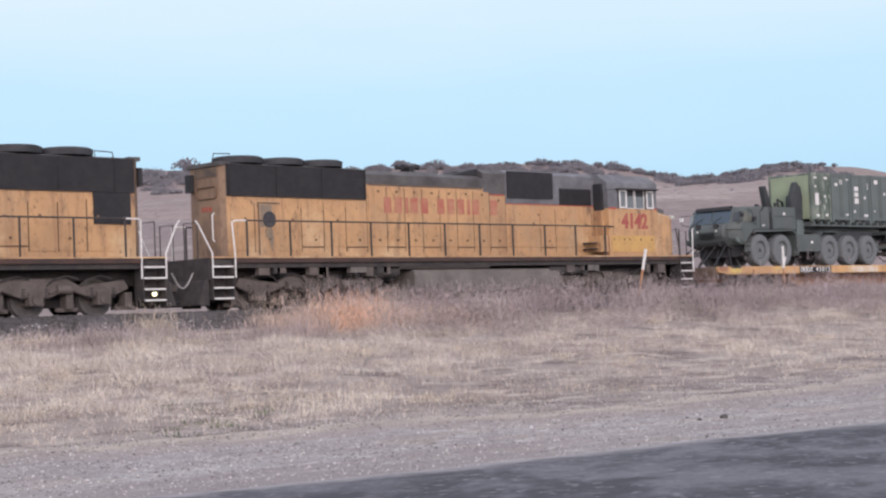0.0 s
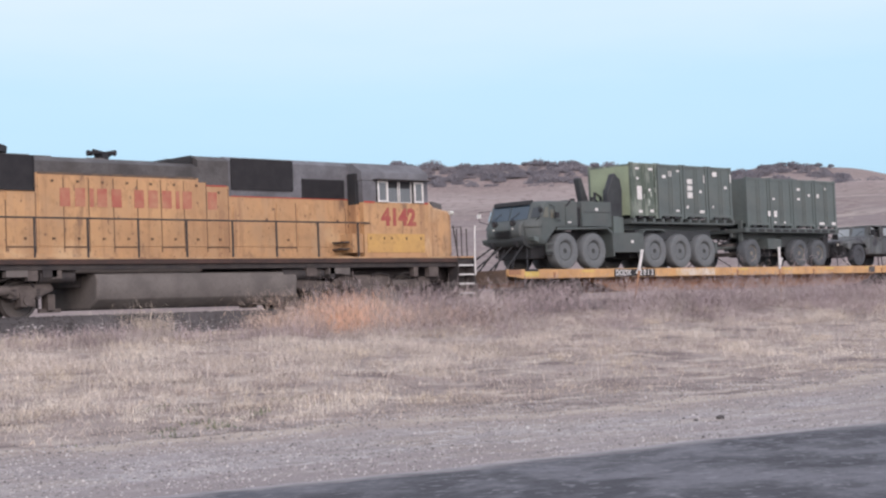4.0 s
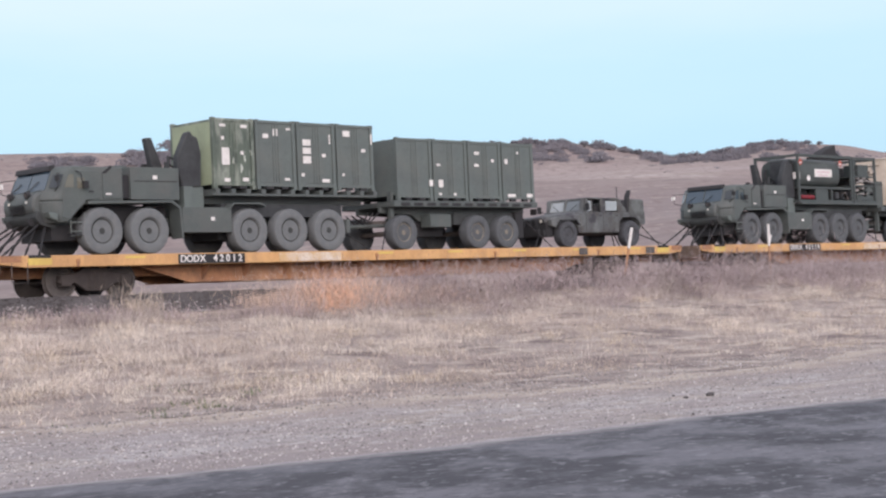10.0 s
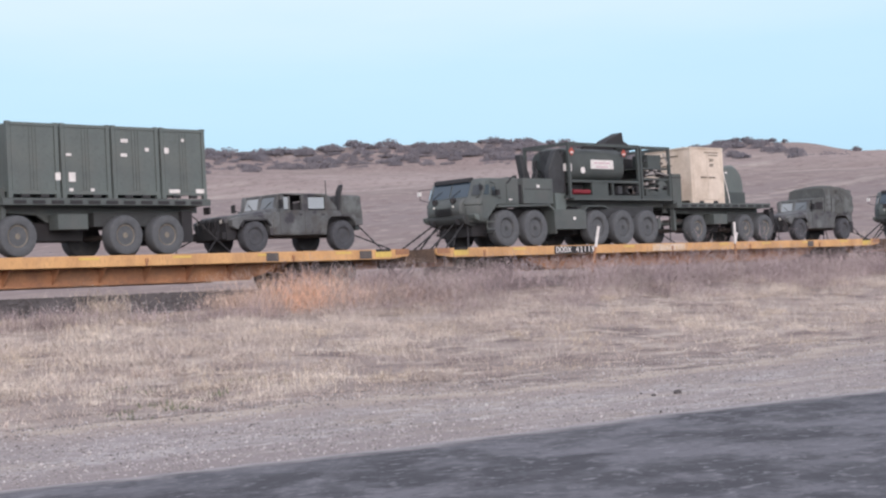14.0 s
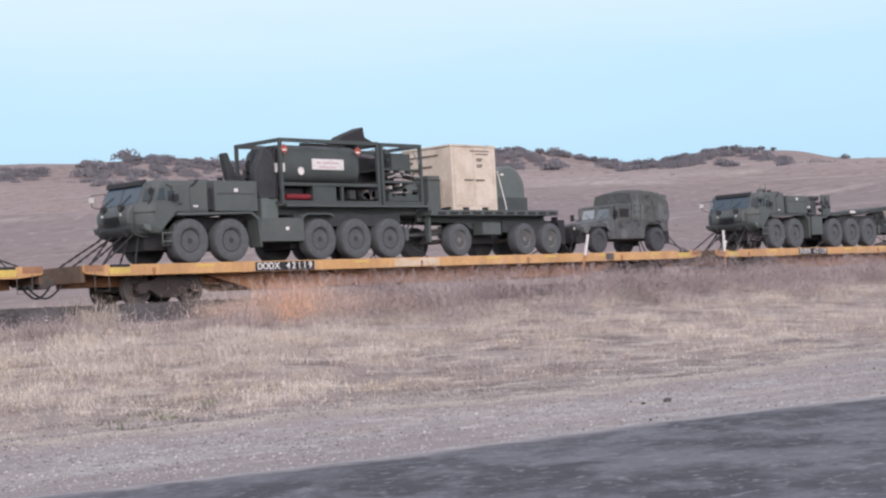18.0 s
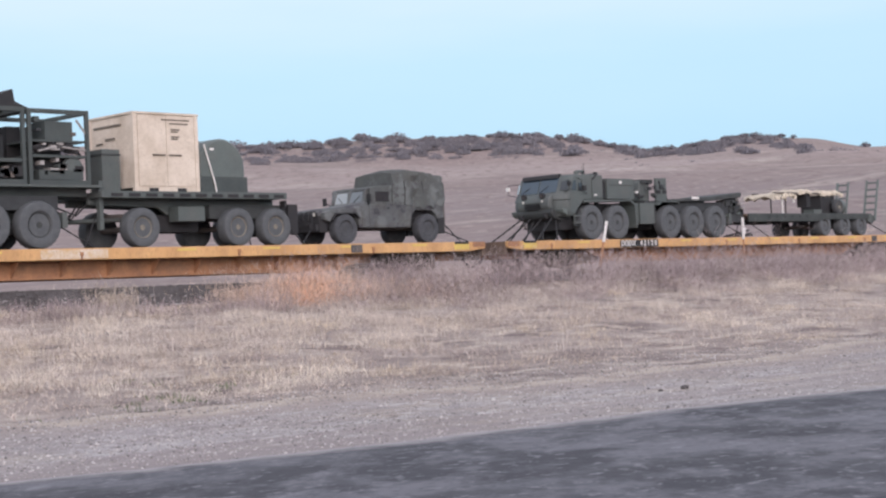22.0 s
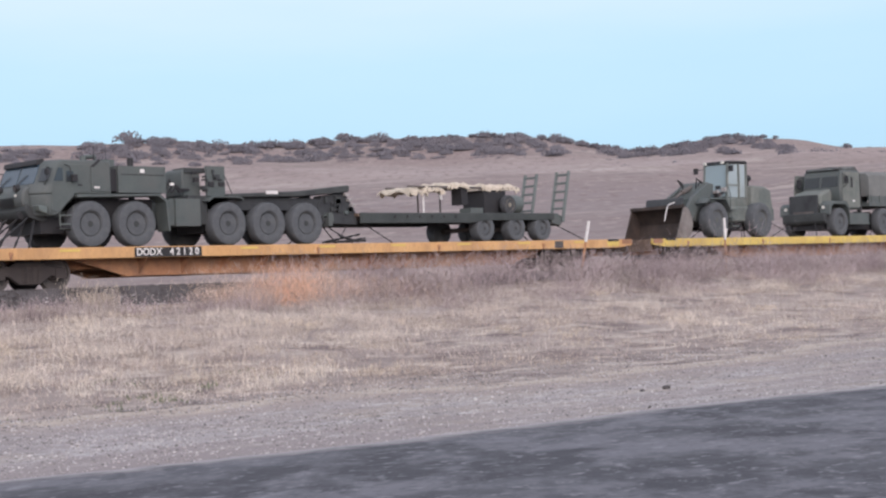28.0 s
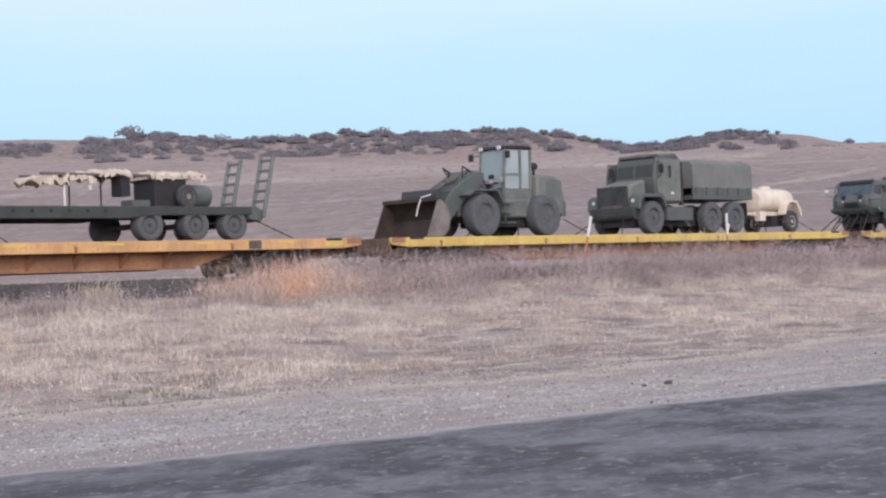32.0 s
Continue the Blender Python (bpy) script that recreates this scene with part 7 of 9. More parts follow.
def lowbed_trailer(u):
    """Gooseneck trailer; x = 0 at its front end over the tractor."""
    c = rider("lowbed_trailer", u, "dark green gooseneck low-bed trailer with raised ramps", "trailer")
    neck = slab("gooseneck", [(-0.1, 2.48), (-0.1, 2.57), (2.5, 2.68), (4.52, 2.88), (4.60, 2.85), (4.56, 2.68), (2.5, 2.52)], -1.15, 1.15, BUMPER_DARK, c, bevel=0.02)
    for s_ in (-1, 1):
        slab("neck_side", [(4.52, 2.68), (4.98, 2.06), (5.02, 1.68), (3.55, 1.74), (3.42, 2.25), (3.6, 2.56)], *sorted((s_ * 0.60, s_ * 0.98)), HOOK_DARK, neck, "dark ribbed neck frame")
    sr = random.Random(12)
    for k in range(14):
        x0, z0 = sr.uniform(3.5, 4.6), sr.uniform(1.78, 2.4)
        brick("neck_fitting", x0, x0 + sr.uniform(0.08, 0.3), -1.06, -0.98, z0, z0 + sr.uniform(0.05, 0.22), sr.choice((BUMPER_DARK, GREEN_CON, HOOK_DARK)), neck, bevel=0.01)
    for k in range(7):
        chain(c, (sr.uniform(3.6, 5.2), -0.9 - 0.1 * sr.random(), 1.16), (sr.uniform(3.6, 5.6), -1.15 - 0.1 * sr.random(), 1.13 + 0.25 * sr.random()), 0.035)
    for k in range(4):
        z = 2.72 - k * 0.16
        brick("gooseneck_rung", 4.38 + (2.66 - z) * 0.8, 4.52 + (2.66 - z) * 0.8, -1.10, -0.7, z, z + 0.08, CABLE, c, bevel=0)
    brick("bed", 4.9, 14.1, -1.14, 1.14, 1.94, 2.03, DECK, c)
    for s_ in (-1, 1):
        slab("bed_rail", [(4.95, 2.05), (14.1, 2.05), (14.1, 1.82), (10.6, 1.80), (9.9, 1.72), (4.95, 1.72)], *sorted((s_ * 1.14, s_ * 1.22)), BED_GREEN, c)
        for k in range(6):
            bm = nb()
            rod(bm, (6.4 + k * 0.55, s_ * 1.222, 1.93), (6.4 + k * 0.55, s_ * 1.235, 1.93), 0.05, 10)
            part("lash_hole", bm, BLACK, c)
    for x in (10.6, 12.15, 13.5):
        for s_ in (-1, 1):
            road_wheel(c, x, s_ * 1.0, DECK_Z + 0.44, 0.44, 0.40)
        bm = nb()
        rod(bm, (x, -0.85, DECK_Z + 0.44), (x, 0.85, DECK_Z + 0.44), 0.08, 8)
        part("axle", bm, UNDER, c)
    slab("tail_beam", [(14.0, 1.70), (14.45, 1.62), (14.6, 1.9), (14.3, 2.05), (14.0, 2.05)], -1.2, 1.2, GREEN, c)
    brick("deck_patch", 1.3, 1.75, -1.162, -1.15, 2.58, 2.68, WHITE, neck, "pale scuffed patch", bevel=0)
    for y, dx in ((-1.0, 0.12), (0.42, 0.06)):
        bm = nb()
        for d in (-0.27, 0.27):
            rods(bm, [(14.35 + dx, y + d, 1.75), (14.80 + dx, y + d, 3.52)], 0.06, 6)
        rp = part("ramp", bm, GREEN_CON, c, "raised ladder ramp")
        for k in range(6):
            f_ = (k + 0.6) / 6
            bm = nb()
            x, z = 14.35 + dx + 0.45 * f_, 1.75 + 1.77 * f_
            box(bm, x - 0.05, x + 0.05, y - 0.27, y + 0.27, z - 0.035, z + 0.035)
            part("ramp_rung", bm, GREEN_CON, rp)
    for s_ in (-1, 1):
        chain(c, (14.4, s_ * 0.9, 1.7), (15.6, s_ * 1.25, 1.12))
        chain(c, (5.2, s_ * 0.9, 1.8), (6.2, s_ * 1.25, 1.12))
        chain(c, (4.6, s_ * 0.9, 1.6), (3.9, s_ * 1.25, 1.12))
    return c


lowbed_trailer(89.44)


def covered_frame(u):
    """Folded equipment under tan cloth, standing on the low bed."""
    c = rider("covered_equipment", u, "tan cloth over folded equipment on trailer bed", "equipment")
    rnd = random.Random(7)
    spans = ((0.30, 1.15, 2.76), (1.05, 2.05, 2.84), (2.15, 3.20, 2.96), (3.80, 4.75, 2.92), (4.70, 5.70, 2.93))
    for x0, x1, z in spans:
        bm = nb()
        nx, ny = 12, 7
        top = [[bm.verts.new((x0 + (x1 - x0) * i / nx, -0.75 + 1.5 * j / ny + 0.05 * rnd.uniform(-1, 1), z + 0.10 + 0.03 * math.sin(i * 1.1 + j) + rnd.uniform(-0.05, 0.06) - (0.07 if j in (0, ny) else 0) - (0.05 if i in (0, nx) else 0))) for j in range(ny + 1)] for i in range(nx + 1)]
        bot = [[bm.verts.new((v.co.x, v.co.y, v.co.z - 0.03 - rnd.uniform(0, 0.04) - (rnd.uniform(0, 0.10) if k in (0, ny) else 0))) for k, v in enumerate(row)] for row in top]
        for i in range(nx):
            for j in range(ny):
                bm.faces.new((top[i][j], top[i + 1][j], top[i + 1][j + 1], top[i][j + 1]))
                bm.faces.new((bot[i][j], bot[i][j + 1], bot[i + 1][j + 1], bot[i + 1][j]))
            for j in (0, ny):
                bm.faces.new((top[i][j], bot[i][j], bot[i + 1][j], top[i + 1][j]))
        for i in (0, nx):
            for j in range(ny):
                bm.faces.new((top[i][j], top[i][j + 1], bot[i][j + 1], bot[i][j]))
        bmesh.ops.recalc_face_normals(bm, faces=bm.faces[:])
        part("tan_cloth", bm, TAN_CLOTH, c)
    for x, y, m in ((1.1, -0.6, WHITE), (1.95, 0.5, UNDER), (2.9, 0.4, UNDER), (5.5, 0.4, UNDER)):
        bm = nb()
        rod(bm, (x, y, 2.03), (x, y, 2.94 if x < 5 else 3.0), 0.030, 6)
        part("support_post", bm, m, c)
    brick("dark_box", 2.84, 3.14, -0.66, -0.2, 2.36, 2.92, BLACK, c, "black equipment box", bevel=0.03)
    brick("dark_box", 3.92, 5.0, -0.68, 0.3, 2.06, 2.84, BLACK, c, "black equipment box", bevel=0.04)
    brick("tool_chest", 3.0, 3.6, -0.9, -0.4, 2.03, 2.24, GREEN, c, bevel=0.02)
    brick("white_tag", 1.82, 1.90, -0.68, -0.64, 2.52, 2.92, WHITE, c, "white hanging tag", bevel=0)
    for z in (2.85, 2.93):
        brick("pale_board", 3.80, 5.35, -0.72, 0.40, z, z + 0.05, TAN_PALE, c, "pale folded board", bevel=0.01)
    for y in (-0.70, 0.30):
        brick("long_rail", 0.35, 5.6, y, y + 0.06, 2.90, 2.96, UNDER, c, bevel=0.01)
    return c


covered_frame(96.65)


def drum(u):
    c = rider("steel_drum", u, "dark drum and pale-hubbed spare wheel on the trailer", "drum")
    bm = nb()
    lathe(bm, [(0.02, 0.0), (0.30, 0.0), (0.33, 0.05), (0.33, 0.4), (0.345, 0.43), (0.33, 0.46), (0.33, 1.0), (0.30, 1.05), (0.02, 1.05)], (0, -0.45, 2.38), 24, "x")
    part("shell", bm, GREEN_CON, c)
    bm = nb()
    lathe(bm, [(0.19, -0.10), (0.30, -0.11), (0.34, -0.04), (0.34, 0.04), (0.30, 0.11), (0.19, 0.10)], (0.02, -0.92, 2.34), 24)
    tyre = part("spare_tyre", bm, TYRE_DARK, c)
    bm = nb()
    lathe(bm, [(0.02, -0.085), (0.07, -0.085), (0.08, -0.06), (0.19, -0.06), (0.20, -0.09), (0.21, 0.0), (0.02, 0.0)], (0.02, -0.95, 2.34), 20)
    part("hub_plate", bm, HUB_PALE, tyre, "pale wheel hub")
    return c


drum(101.45)


LOADER_HUB = material("loader_hub", (0.12, 0.125, 0.118), (0.09, 0.094, 0.088), 0.8, scale=4, grain=30)
CHEEK = material("worn_bucket_side", (0.25, 0.228, 0.215), (0.16, 0.14, 0.132), 0.75, 0.2, scale=1.6, grain=20, bump=0.15)


def wheel_loader(u):
    """Articulated loader with its bucket down; x = 0 at the front axle."""
    c = rider("wheel_loader", u, "dark green army wheel loader, bucket lowered, on flat car", "loader")
    r = 0.71
    for x in (0.0, 3.12):
        for s_ in (-1, 1):
            road_wheel(c, x, s_ * 0.95, DECK_Z + r, r, 0.50, LOADER_HUB)
        bm = nb()
        rod(bm, (x, -0.8, DECK_Z + r), (x, 0.8, DECK_Z + r), 0.14, 10)
        part("axle", bm, UNDER, c)
    slab("front_frame", [(-0.6, 1.8), (-0.5, 2.7), (0.05, 3.35), (0.5, 3.35), (0.62, 2.6), (0.8, 2.0), (0.3, 1.6)], -0.5, 0.5, GREEN, c, bevel=0.04)
    slab("rear_body", [(1.25, 1.75), (1.25, 2.38), (3.0, 2.38), (3.05, 3.24), (4.0, 3.20), (4.40, 3.04), (4.52, 2.3), (4.3, 1.85), (2.4, 1.75)], -0.82, 0.82, DUSTY_GREEN, c, bevel=0.06)
    brick("belly", 0.6, 4.4, -0.6, 0.6, 1.45, 1.80, BLACK, c, bevel=0.05)
    for s_ in (-1, 1):
        bm = nb()
        for k in range(8):
            box(bm, 3.5, 4.3, s_ * 0.82 - 0.012, s_ * 0.82 + 0.012, 2.45 + k * 0.08, 2.49 + k * 0.08)
        part("side_louvre", bm, GREEN_CON, c)
        slab("fender", [(-0.75, 2.45), (-0.5, 2.62), (0.6, 2.62), (0.9, 2.2), (0.95, 2.22), (0.64, 2.68), (-0.52, 2.68), (-0.80, 2.48)], *sorted((s_ * 0.68, s_ * 1.18)), GREEN, c, bevel=0)
        for k in range(3):
            brick("step", 1.05, 1.5, *sorted((s_ * 0.85, s_ * 1.15)), 1.55 + k * 0.33, 1.59 + k * 0.33, GREEN_CON, c, bevel=0)
        bm = nb()
        rods(bm, [(1.02, s_ * 1.1, 1.6), (1.02, s_ * 1.1, 2.9), (1.1, s_ * 0.95, 3.2)], 0.02)
        part("grab_rail", bm, GREEN, c)
        slab("lift_arm", [(-1.9, 1.50), (-1.75, 1.85), (-0.9, 2.75), (0.20, 3.30), (0.55, 3.26), (0.50, 2.95), (-0.5, 2.30), (-1.3, 1.55)], *sorted((s_ * 0.52, s_ * 0.66)), GREEN, c, bevel=0.02)
        bm = nb()
        rod(bm, (0.2, s_ * 0.42, 2.0), (-0.7, s_ * 0.42, 2.15), 0.07, 10)
        rod(bm, (-0.7, s_ * 0.42, 2.15), (-1.1, s_ * 0.42, 1.95), 0.04, 8)
        part("lift_cylinder", bm, UNDER, c)
    bm = nb()
    rod(bm, (0.35, 0, 3.3), (-0.7, 0, 2.95), 0.10, 10)
    rod(bm, (-0.7, 0, 2.95), (-1.4, 0, 2.6), 0.06, 8)
    part("tilt_cylinder", bm, UNDER, c)
    slab("bell_crank", [(-1.5, 2.6), (-1.3, 2.7), (-0.9, 2.2), (-1.1, 1.8), (-1.3, 1.9)], -0.1, 0.1, GREEN, c)
    # cab
    x0, x1 = 1.62, 3.02
    slab("cab_floor", [(x0 - 0.02, 2.36), (x1, 2.36), (x1, 2.74), (x0 - 0.05, 2.74)], -0.56, 0.56, DUSTY_GREEN, c, bevel=0.02)
    slab("cab_roof", [(x0 + 0.02, 4.12), (x0 + 0.08, 4.23), (x1 - 0.02, 4.25), (x1 + 0.10, 4.14)], -0.62, 0.62, BLACK, c, "black cab roof", bevel=0.03)
    for a, b in ((x0 - 0.02, x0 + 0.12), (x0 + 0.84, x0 + 0.88), (x1 - 0.05, x1 + 0.02)):
        for s_ in (-1, 1):
            slab("cab_pillar", [(a - 0.05, 2.70), (a + 0.06, 2.70), (b + 0.06, 4.14), (b - 0.05, 4.14)], *sorted((s_ * 0.50, s_ * 0.58)), DUSTY_GREEN, c, bevel=0.01)
    for s_ in (-1, 1):
        slab("cab_glass", [(x0 + 0.04, 2.76), (x0 + 0.79, 2.76), (x0 + 0.83, 4.10), (x0 + 0.18, 4.10)], *sorted((s_ * 0.53, s_ * 0.54)), LOADER_GLASS, c, bevel=0)
        slab("cab_glass", [(x0 + 0.92, 2.76), (x1 - 0.10, 2.76), (x1 - 0.04, 4.10), (x0 + 0.94, 4.10)], *sorted((s_ * 0.53, s_ * 0.54)), LOADER_GLASS, c, bevel=0)
        slab("door_rail", [(x0 + 0.02, 3.22), (x0 + 0.80, 3.22), (x0 + 0.80, 3.28), (x0 + 0.03, 3.28)], *sorted((s_ * 0.54, s_ * 0.57)), DUSTY_GREEN, c, bevel=0)
    slab("cab_glass", [(x0 - 0.03, 2.78), (x0 + 0.10, 4.10), (x0 + 0.115, 4.10), (x0 - 0.015, 2.78)], -0.50, 0.50, LOADER_SCREEN, c, bevel=0)
    slab("cab_glass", [(x1 - 0.02, 3.2), (x1 + 0.01, 4.10), (x1 + 0.025, 4.10), (x1 - 0.005, 3.2)], -0.50, 0.50, LIGHT_GLASS, c, bevel=0)
    brick("seat", 2.25, 2.75, -0.3, 0.3, 2.68, 3.0, BLACK, c, bevel=0.05)
    brick("seat_back", 2.72, 2.84, -0.26, 0.26, 2.95, 3.55, BLACK, c, bevel=0.05)
    brick("dash", 1.72, 1.95, -0.35, 0.35, 2.74, 3.15, BLACK, c, bevel=0.04)
    for s_ in (-1, 1):
        for k in range(3):
            bm = nb()
            rods(bm, [(-0.15 + 0.1 * k, s_ * 0.3, 3.1), (-0.3 + 0.2 * k, s_ * 0.45, 3.48 - 0.1 * k), (0.6, s_ * 0.5, 3.1 - 0.15 * k), (1.2, s_ * 0.45, 2.5)], 0.028)
            part("hydraulic_hose", bm, BLACK, c)
    sr = random.Random(31)
    for k in range(9):
        xa, za = sr.uniform(0.72, 1.4), sr.uniform(2.35, 3.1)
        brick("valve_block", xa, xa + sr.uniform(0.06, 0.16), -0.62 - sr.uniform(0.0, 0.1), -0.45, za, za + sr.uniform(0.06, 0.20), sr.choice((BLACK, UNDER, GREEN, CABLE)), c, bevel=0.01)
    bm = nb()
    rod(bm, (3.42, -0.35, 3.2), (3.42, -0.35, 3.46), 0.05, 8)
    lathe(bm, [(0.04, 3.44), (0.13, 3.46), (0.16, 3.56), (0.11, 3.68), (0.02, 3.70)], (3.42, -0.35, 0), 14, "z")
    part("air_precleaner", bm, BLACK, c)
    for s_ in (-1, 1):
        bm = nb()
        box(bm, 1.50, 1.57, s_ * 0.85 - 0.09, s_ * 0.85 + 0.09, 3.78, 4.02)
        rods(bm, [(1.72, s_ * 0.58, 3.95), (1.54, s_ * 0.85, 3.95)], 0.015)
        part("mirror", bm, BLACK, c)
        bm = nb()
        rod(bm, (1.62, s_ * 0.42, 4.16), (1.54, s_ * 0.42, 4.16), 0.07, 12)
        part("work_lamp", bm, LENS, c)
    # bucket: a bent plate between two cheeks, with a spill guard behind its lip
    prof = [(-2.90, 1.13), (-2.15, 1.13), (-1.90, 1.33), (-1.80, 1.68), (-1.90, 2.02), (-2.10, 2.24), (-2.33, 2.34)]
    bm = nb()
    inner = [(x - (0.035 if k > 1 else 0), z + (0.035 if k < 4 else -0.03)) for k, (x, z) in enumerate(prof)]
    prism(bm, prof + inner[::-1], -1.22, 1.22)
    bucket = part("bucket", bm, BUCKET, c, "worn brown steel bucket")
    for s_ in (-1, 1):
        slab("bucket_cheek", [(-2.90, 1.12), (-2.15, 1.12), (-1.90, 1.32), (-1.80, 1.68), (-1.90, 2.03), (-2.10, 2.25), (-2.33, 2.36)], *sorted((s_ * 1.22, s_ * 1.26)), CHEEK if s_ < 0 else BUCKET, bucket, bevel=0.008)
    brick("cutting_edge", -3.02, -2.86, -1.26, 1.26, 1.105, 1.15, BUCKET, bucket, bevel=0.01)
    brick("bucket_lip", -2.40, -2.30, -1.26, 1.26, 2.28, 2.40, BUCKET, bucket, bevel=0.02)
    slab("spill_guard", [(-2.0, 2.16), (-1.88, 2.68), (-1.80, 2.70), (-1.90, 2.12)], -0.86, 0.86, HOOK_DARK, bucket, "dark spill guard plate", bevel=0.01)
    bm = nb()
    rods(bm, [(-1.55, -0.50, 2.60), (-2.36, -0.52, 2.42), (-2.60, -0.56, 2.02), (-2.66, -0.56, 1.80)], 0.022)
    part("tie_rope", bm, WHITE, c)
    brick("counterweight", 4.30, 4.56, -0.80, 0.80, 1.8, 2.30, GREEN, c, bevel=0.06)
    for s_ in (-1, 1):
        chain(c, (4.5, s_ * 0.7, 1.7), (5.4, s_ * 1.2, 1.12))
        chain(c, (2.0, s_ * 0.8, 1.7), (1.4, s_ * 1.3, 1.12))
    return c


LOADER_SCREEN = glass_material("loader_screen_glass", (0.42, 0.52, 0.55), 0.05, 0.45, 1.45)
DUSTY_GREEN = material("dusty_green", (0.165, 0.182, 0.168), (0.118, 0.133, 0.124), 0.8, scale=1.5, grain=20, bump=0.08, dirt=(0.22, 0.22, 0.20), dirt_amount=0.35)
# pale tint stands in for bright reflections in the cab panes
LOADER_GLASS = glass_material("bright_cab_glass", (0.60, 0.68, 0.69), 0.06, 0.55, 1.5)
wheel_loader(113.48)


def cargo_truck(u):
    """Bonneted six-wheel army truck with canvas load; x = 0 at the front axle."""
    c = rider("cargo_truck", u, "dark green army cargo truck with canvas cover, on flat car", "truck")
    r = 0.62
    for x in (0.0, 3.78, 5.34):
        for s_ in (-1, 1):
            road_wheel(c, x, s_ * 1.02, DECK_Z + r, r, 0.42)
        bm = nb()
        rod(bm, (x, -0.85, DECK_Z + r), (x, 0.85, DECK_Z + r), 0.1, 10)
        part("axle", bm, UNDER, c)
    for s_ in (-1, 1):
        brick("chassis_rail", -1.0, 6.4, *sorted((s_ * 0.38, s_ * 0.48)), 1.85, 2.15, UNDER, c)
    slab("hood", [(-0.80, 2.15), (-0.84, 2.86), (-0.60, 3.02), (0.20, 3.20), (0.20, 2.15)], -0.74, 0.66, DUSTY_GREEN, c, bevel=0.09)
    brick("brush_guard", -1.0, -0.87, -0.68, 0.68, 2.14, 2.92, HOOK_DARK, c, "dark brush guard in front of the grille", bevel=0.03)
    brick("grille", -0.865, -0.80, -0.60, 0.60, 2.20, 2.88, BLACK, c, bevel=0.01)
    for s_ in (-1, 1):
        slab("fender", [(-0.92, 2.05), (-0.88, 2.48), (-0.66, 2.62), (0.46, 2.62), (0.74, 2.40), (0.78, 2.1), (0.70, 2.1), (0.62, 2.34), (0.40, 2.48), (-0.56, 2.48), (-0.74, 2.36), (-0.82, 2.05)], *sorted((s_ * 0.74, s_ * 1.24)), GREEN, c, bevel=0.02)
        bm = nb()
        rod(bm, (-0.86, s_ * 0.92, 2.36), (-0.93, s_ * 0.92, 2.36), 0.07, 14)
        part("headlight", bm, LENS, c)
        brick("step_tank", 0.86, 2.50, *sorted((s_ * 0.62, s_ * 1.16)), 1.62, 2.12, GREEN, c, bevel=0.06)
        y0, y1 = sorted((s_ * 1.195, s_ * 1.215))
        d = slab("door", [(0.78, 2.36), (1.72, 2.36), (1.72, 3.90), (0.40, 3.90), (0.26, 3.20), (0.30, 2.66), (0.60, 2.60)], y0, y1, DUSTY_GREEN, c, bevel=0.008)
        y0, y1 = sorted((s_ * 1.215, s_ * 1.223))
        slab("door_window", [(0.98, 3.22), (1.14, 3.22), (1.14, 3.68), (0.98, 3.68)], y0, y1, BLACK, d, bevel=0)
        brick("handle", 1.10, 1.26, y0, y1, 2.60, 2.68, WHITE, d, "pale door plate", bevel=0)
        y0, y1 = (-1.04, -0.24) if s_ < 0 else (-0.14, 0.60)
        slab("windscreen", [(0.15, 3.26), (0.295, 3.86), (0.32, 3.86), (0.18, 3.26)], y0, y1, CAB_GLASS, c, bevel=0)
        ym = -1.18 if s_ < 0 else 0.68
        bm = nb()
        rods(bm, [(0.36, ym, 3.8), (0.26, ym + s_ * 0.24, 3.75), (0.26, ym + s_ * 0.24, 3.3), (0.30, ym, 3.2)], 0.018)
        box(bm, 0.23, 0.29, ym + s_ * 0.24 - 0.09, ym + s_ * 0.24 + 0.09, 3.38, 3.70)
        part("mirror", bm, BLACK, c)
    slab("cab", [(0.72, 2.26), (1.78, 2.26), (1.86, 3.98), (0.32, 4.0), (0.16, 3.24), (0.20, 2.60)], -1.19, 0.70, GREEN, c, bevel=0.07)
    slab("roof_kit", [(0.24, 4.0), (0.34, 4.12), (1.62, 4.16), (1.84, 3.98)], -1.10, 0.60, CANVAS, c, "canvas roof roll", bevel=0.03)
    brick("roof_lamp", 0.7, 1.2, -0.5, 0.1, 4.06, 4.16, BUCKET, c, bevel=0.03)
    slab("bumper", [(-1.06, 1.80), (-0.95, 1.66), (-0.80, 1.66), (-0.80, 2.12), (-1.04, 2.14)], -1.04, 1.04, BUMPER_DARK, c, bevel=0.02)
    brick("underbody", -0.8, 6.2, -0.7, 0.7, 1.42, 1.86, BLACK, c, bevel=0.05)
    brick("winch", -1.02, -0.80, -0.5, 0.5, 2.06, 2.22, UNDER, c, bevel=0.03)
    bm = nb()
    rod(bm, (2.08, -0.95, 2.2), (2.08, -0.95, 3.85), 0.10, 12)
    part("exhaust_pipe", bm, BLACK, c)
    bm = nb()
    lathe(bm, [(0.25, -0.18), (0.55, -0.2), (0.6, -0.1), (0.6, 0.1), (0.55, 0.2), (0.25, 0.18)], (2.24, 0.1, 3.0), 20, "x")
    part("spare_tyre", bm, TYRE, c)
    brick("cargo_bed", 2.52, 6.56, -1.20, 1.20, 2.42, 2.58, GREEN, c)
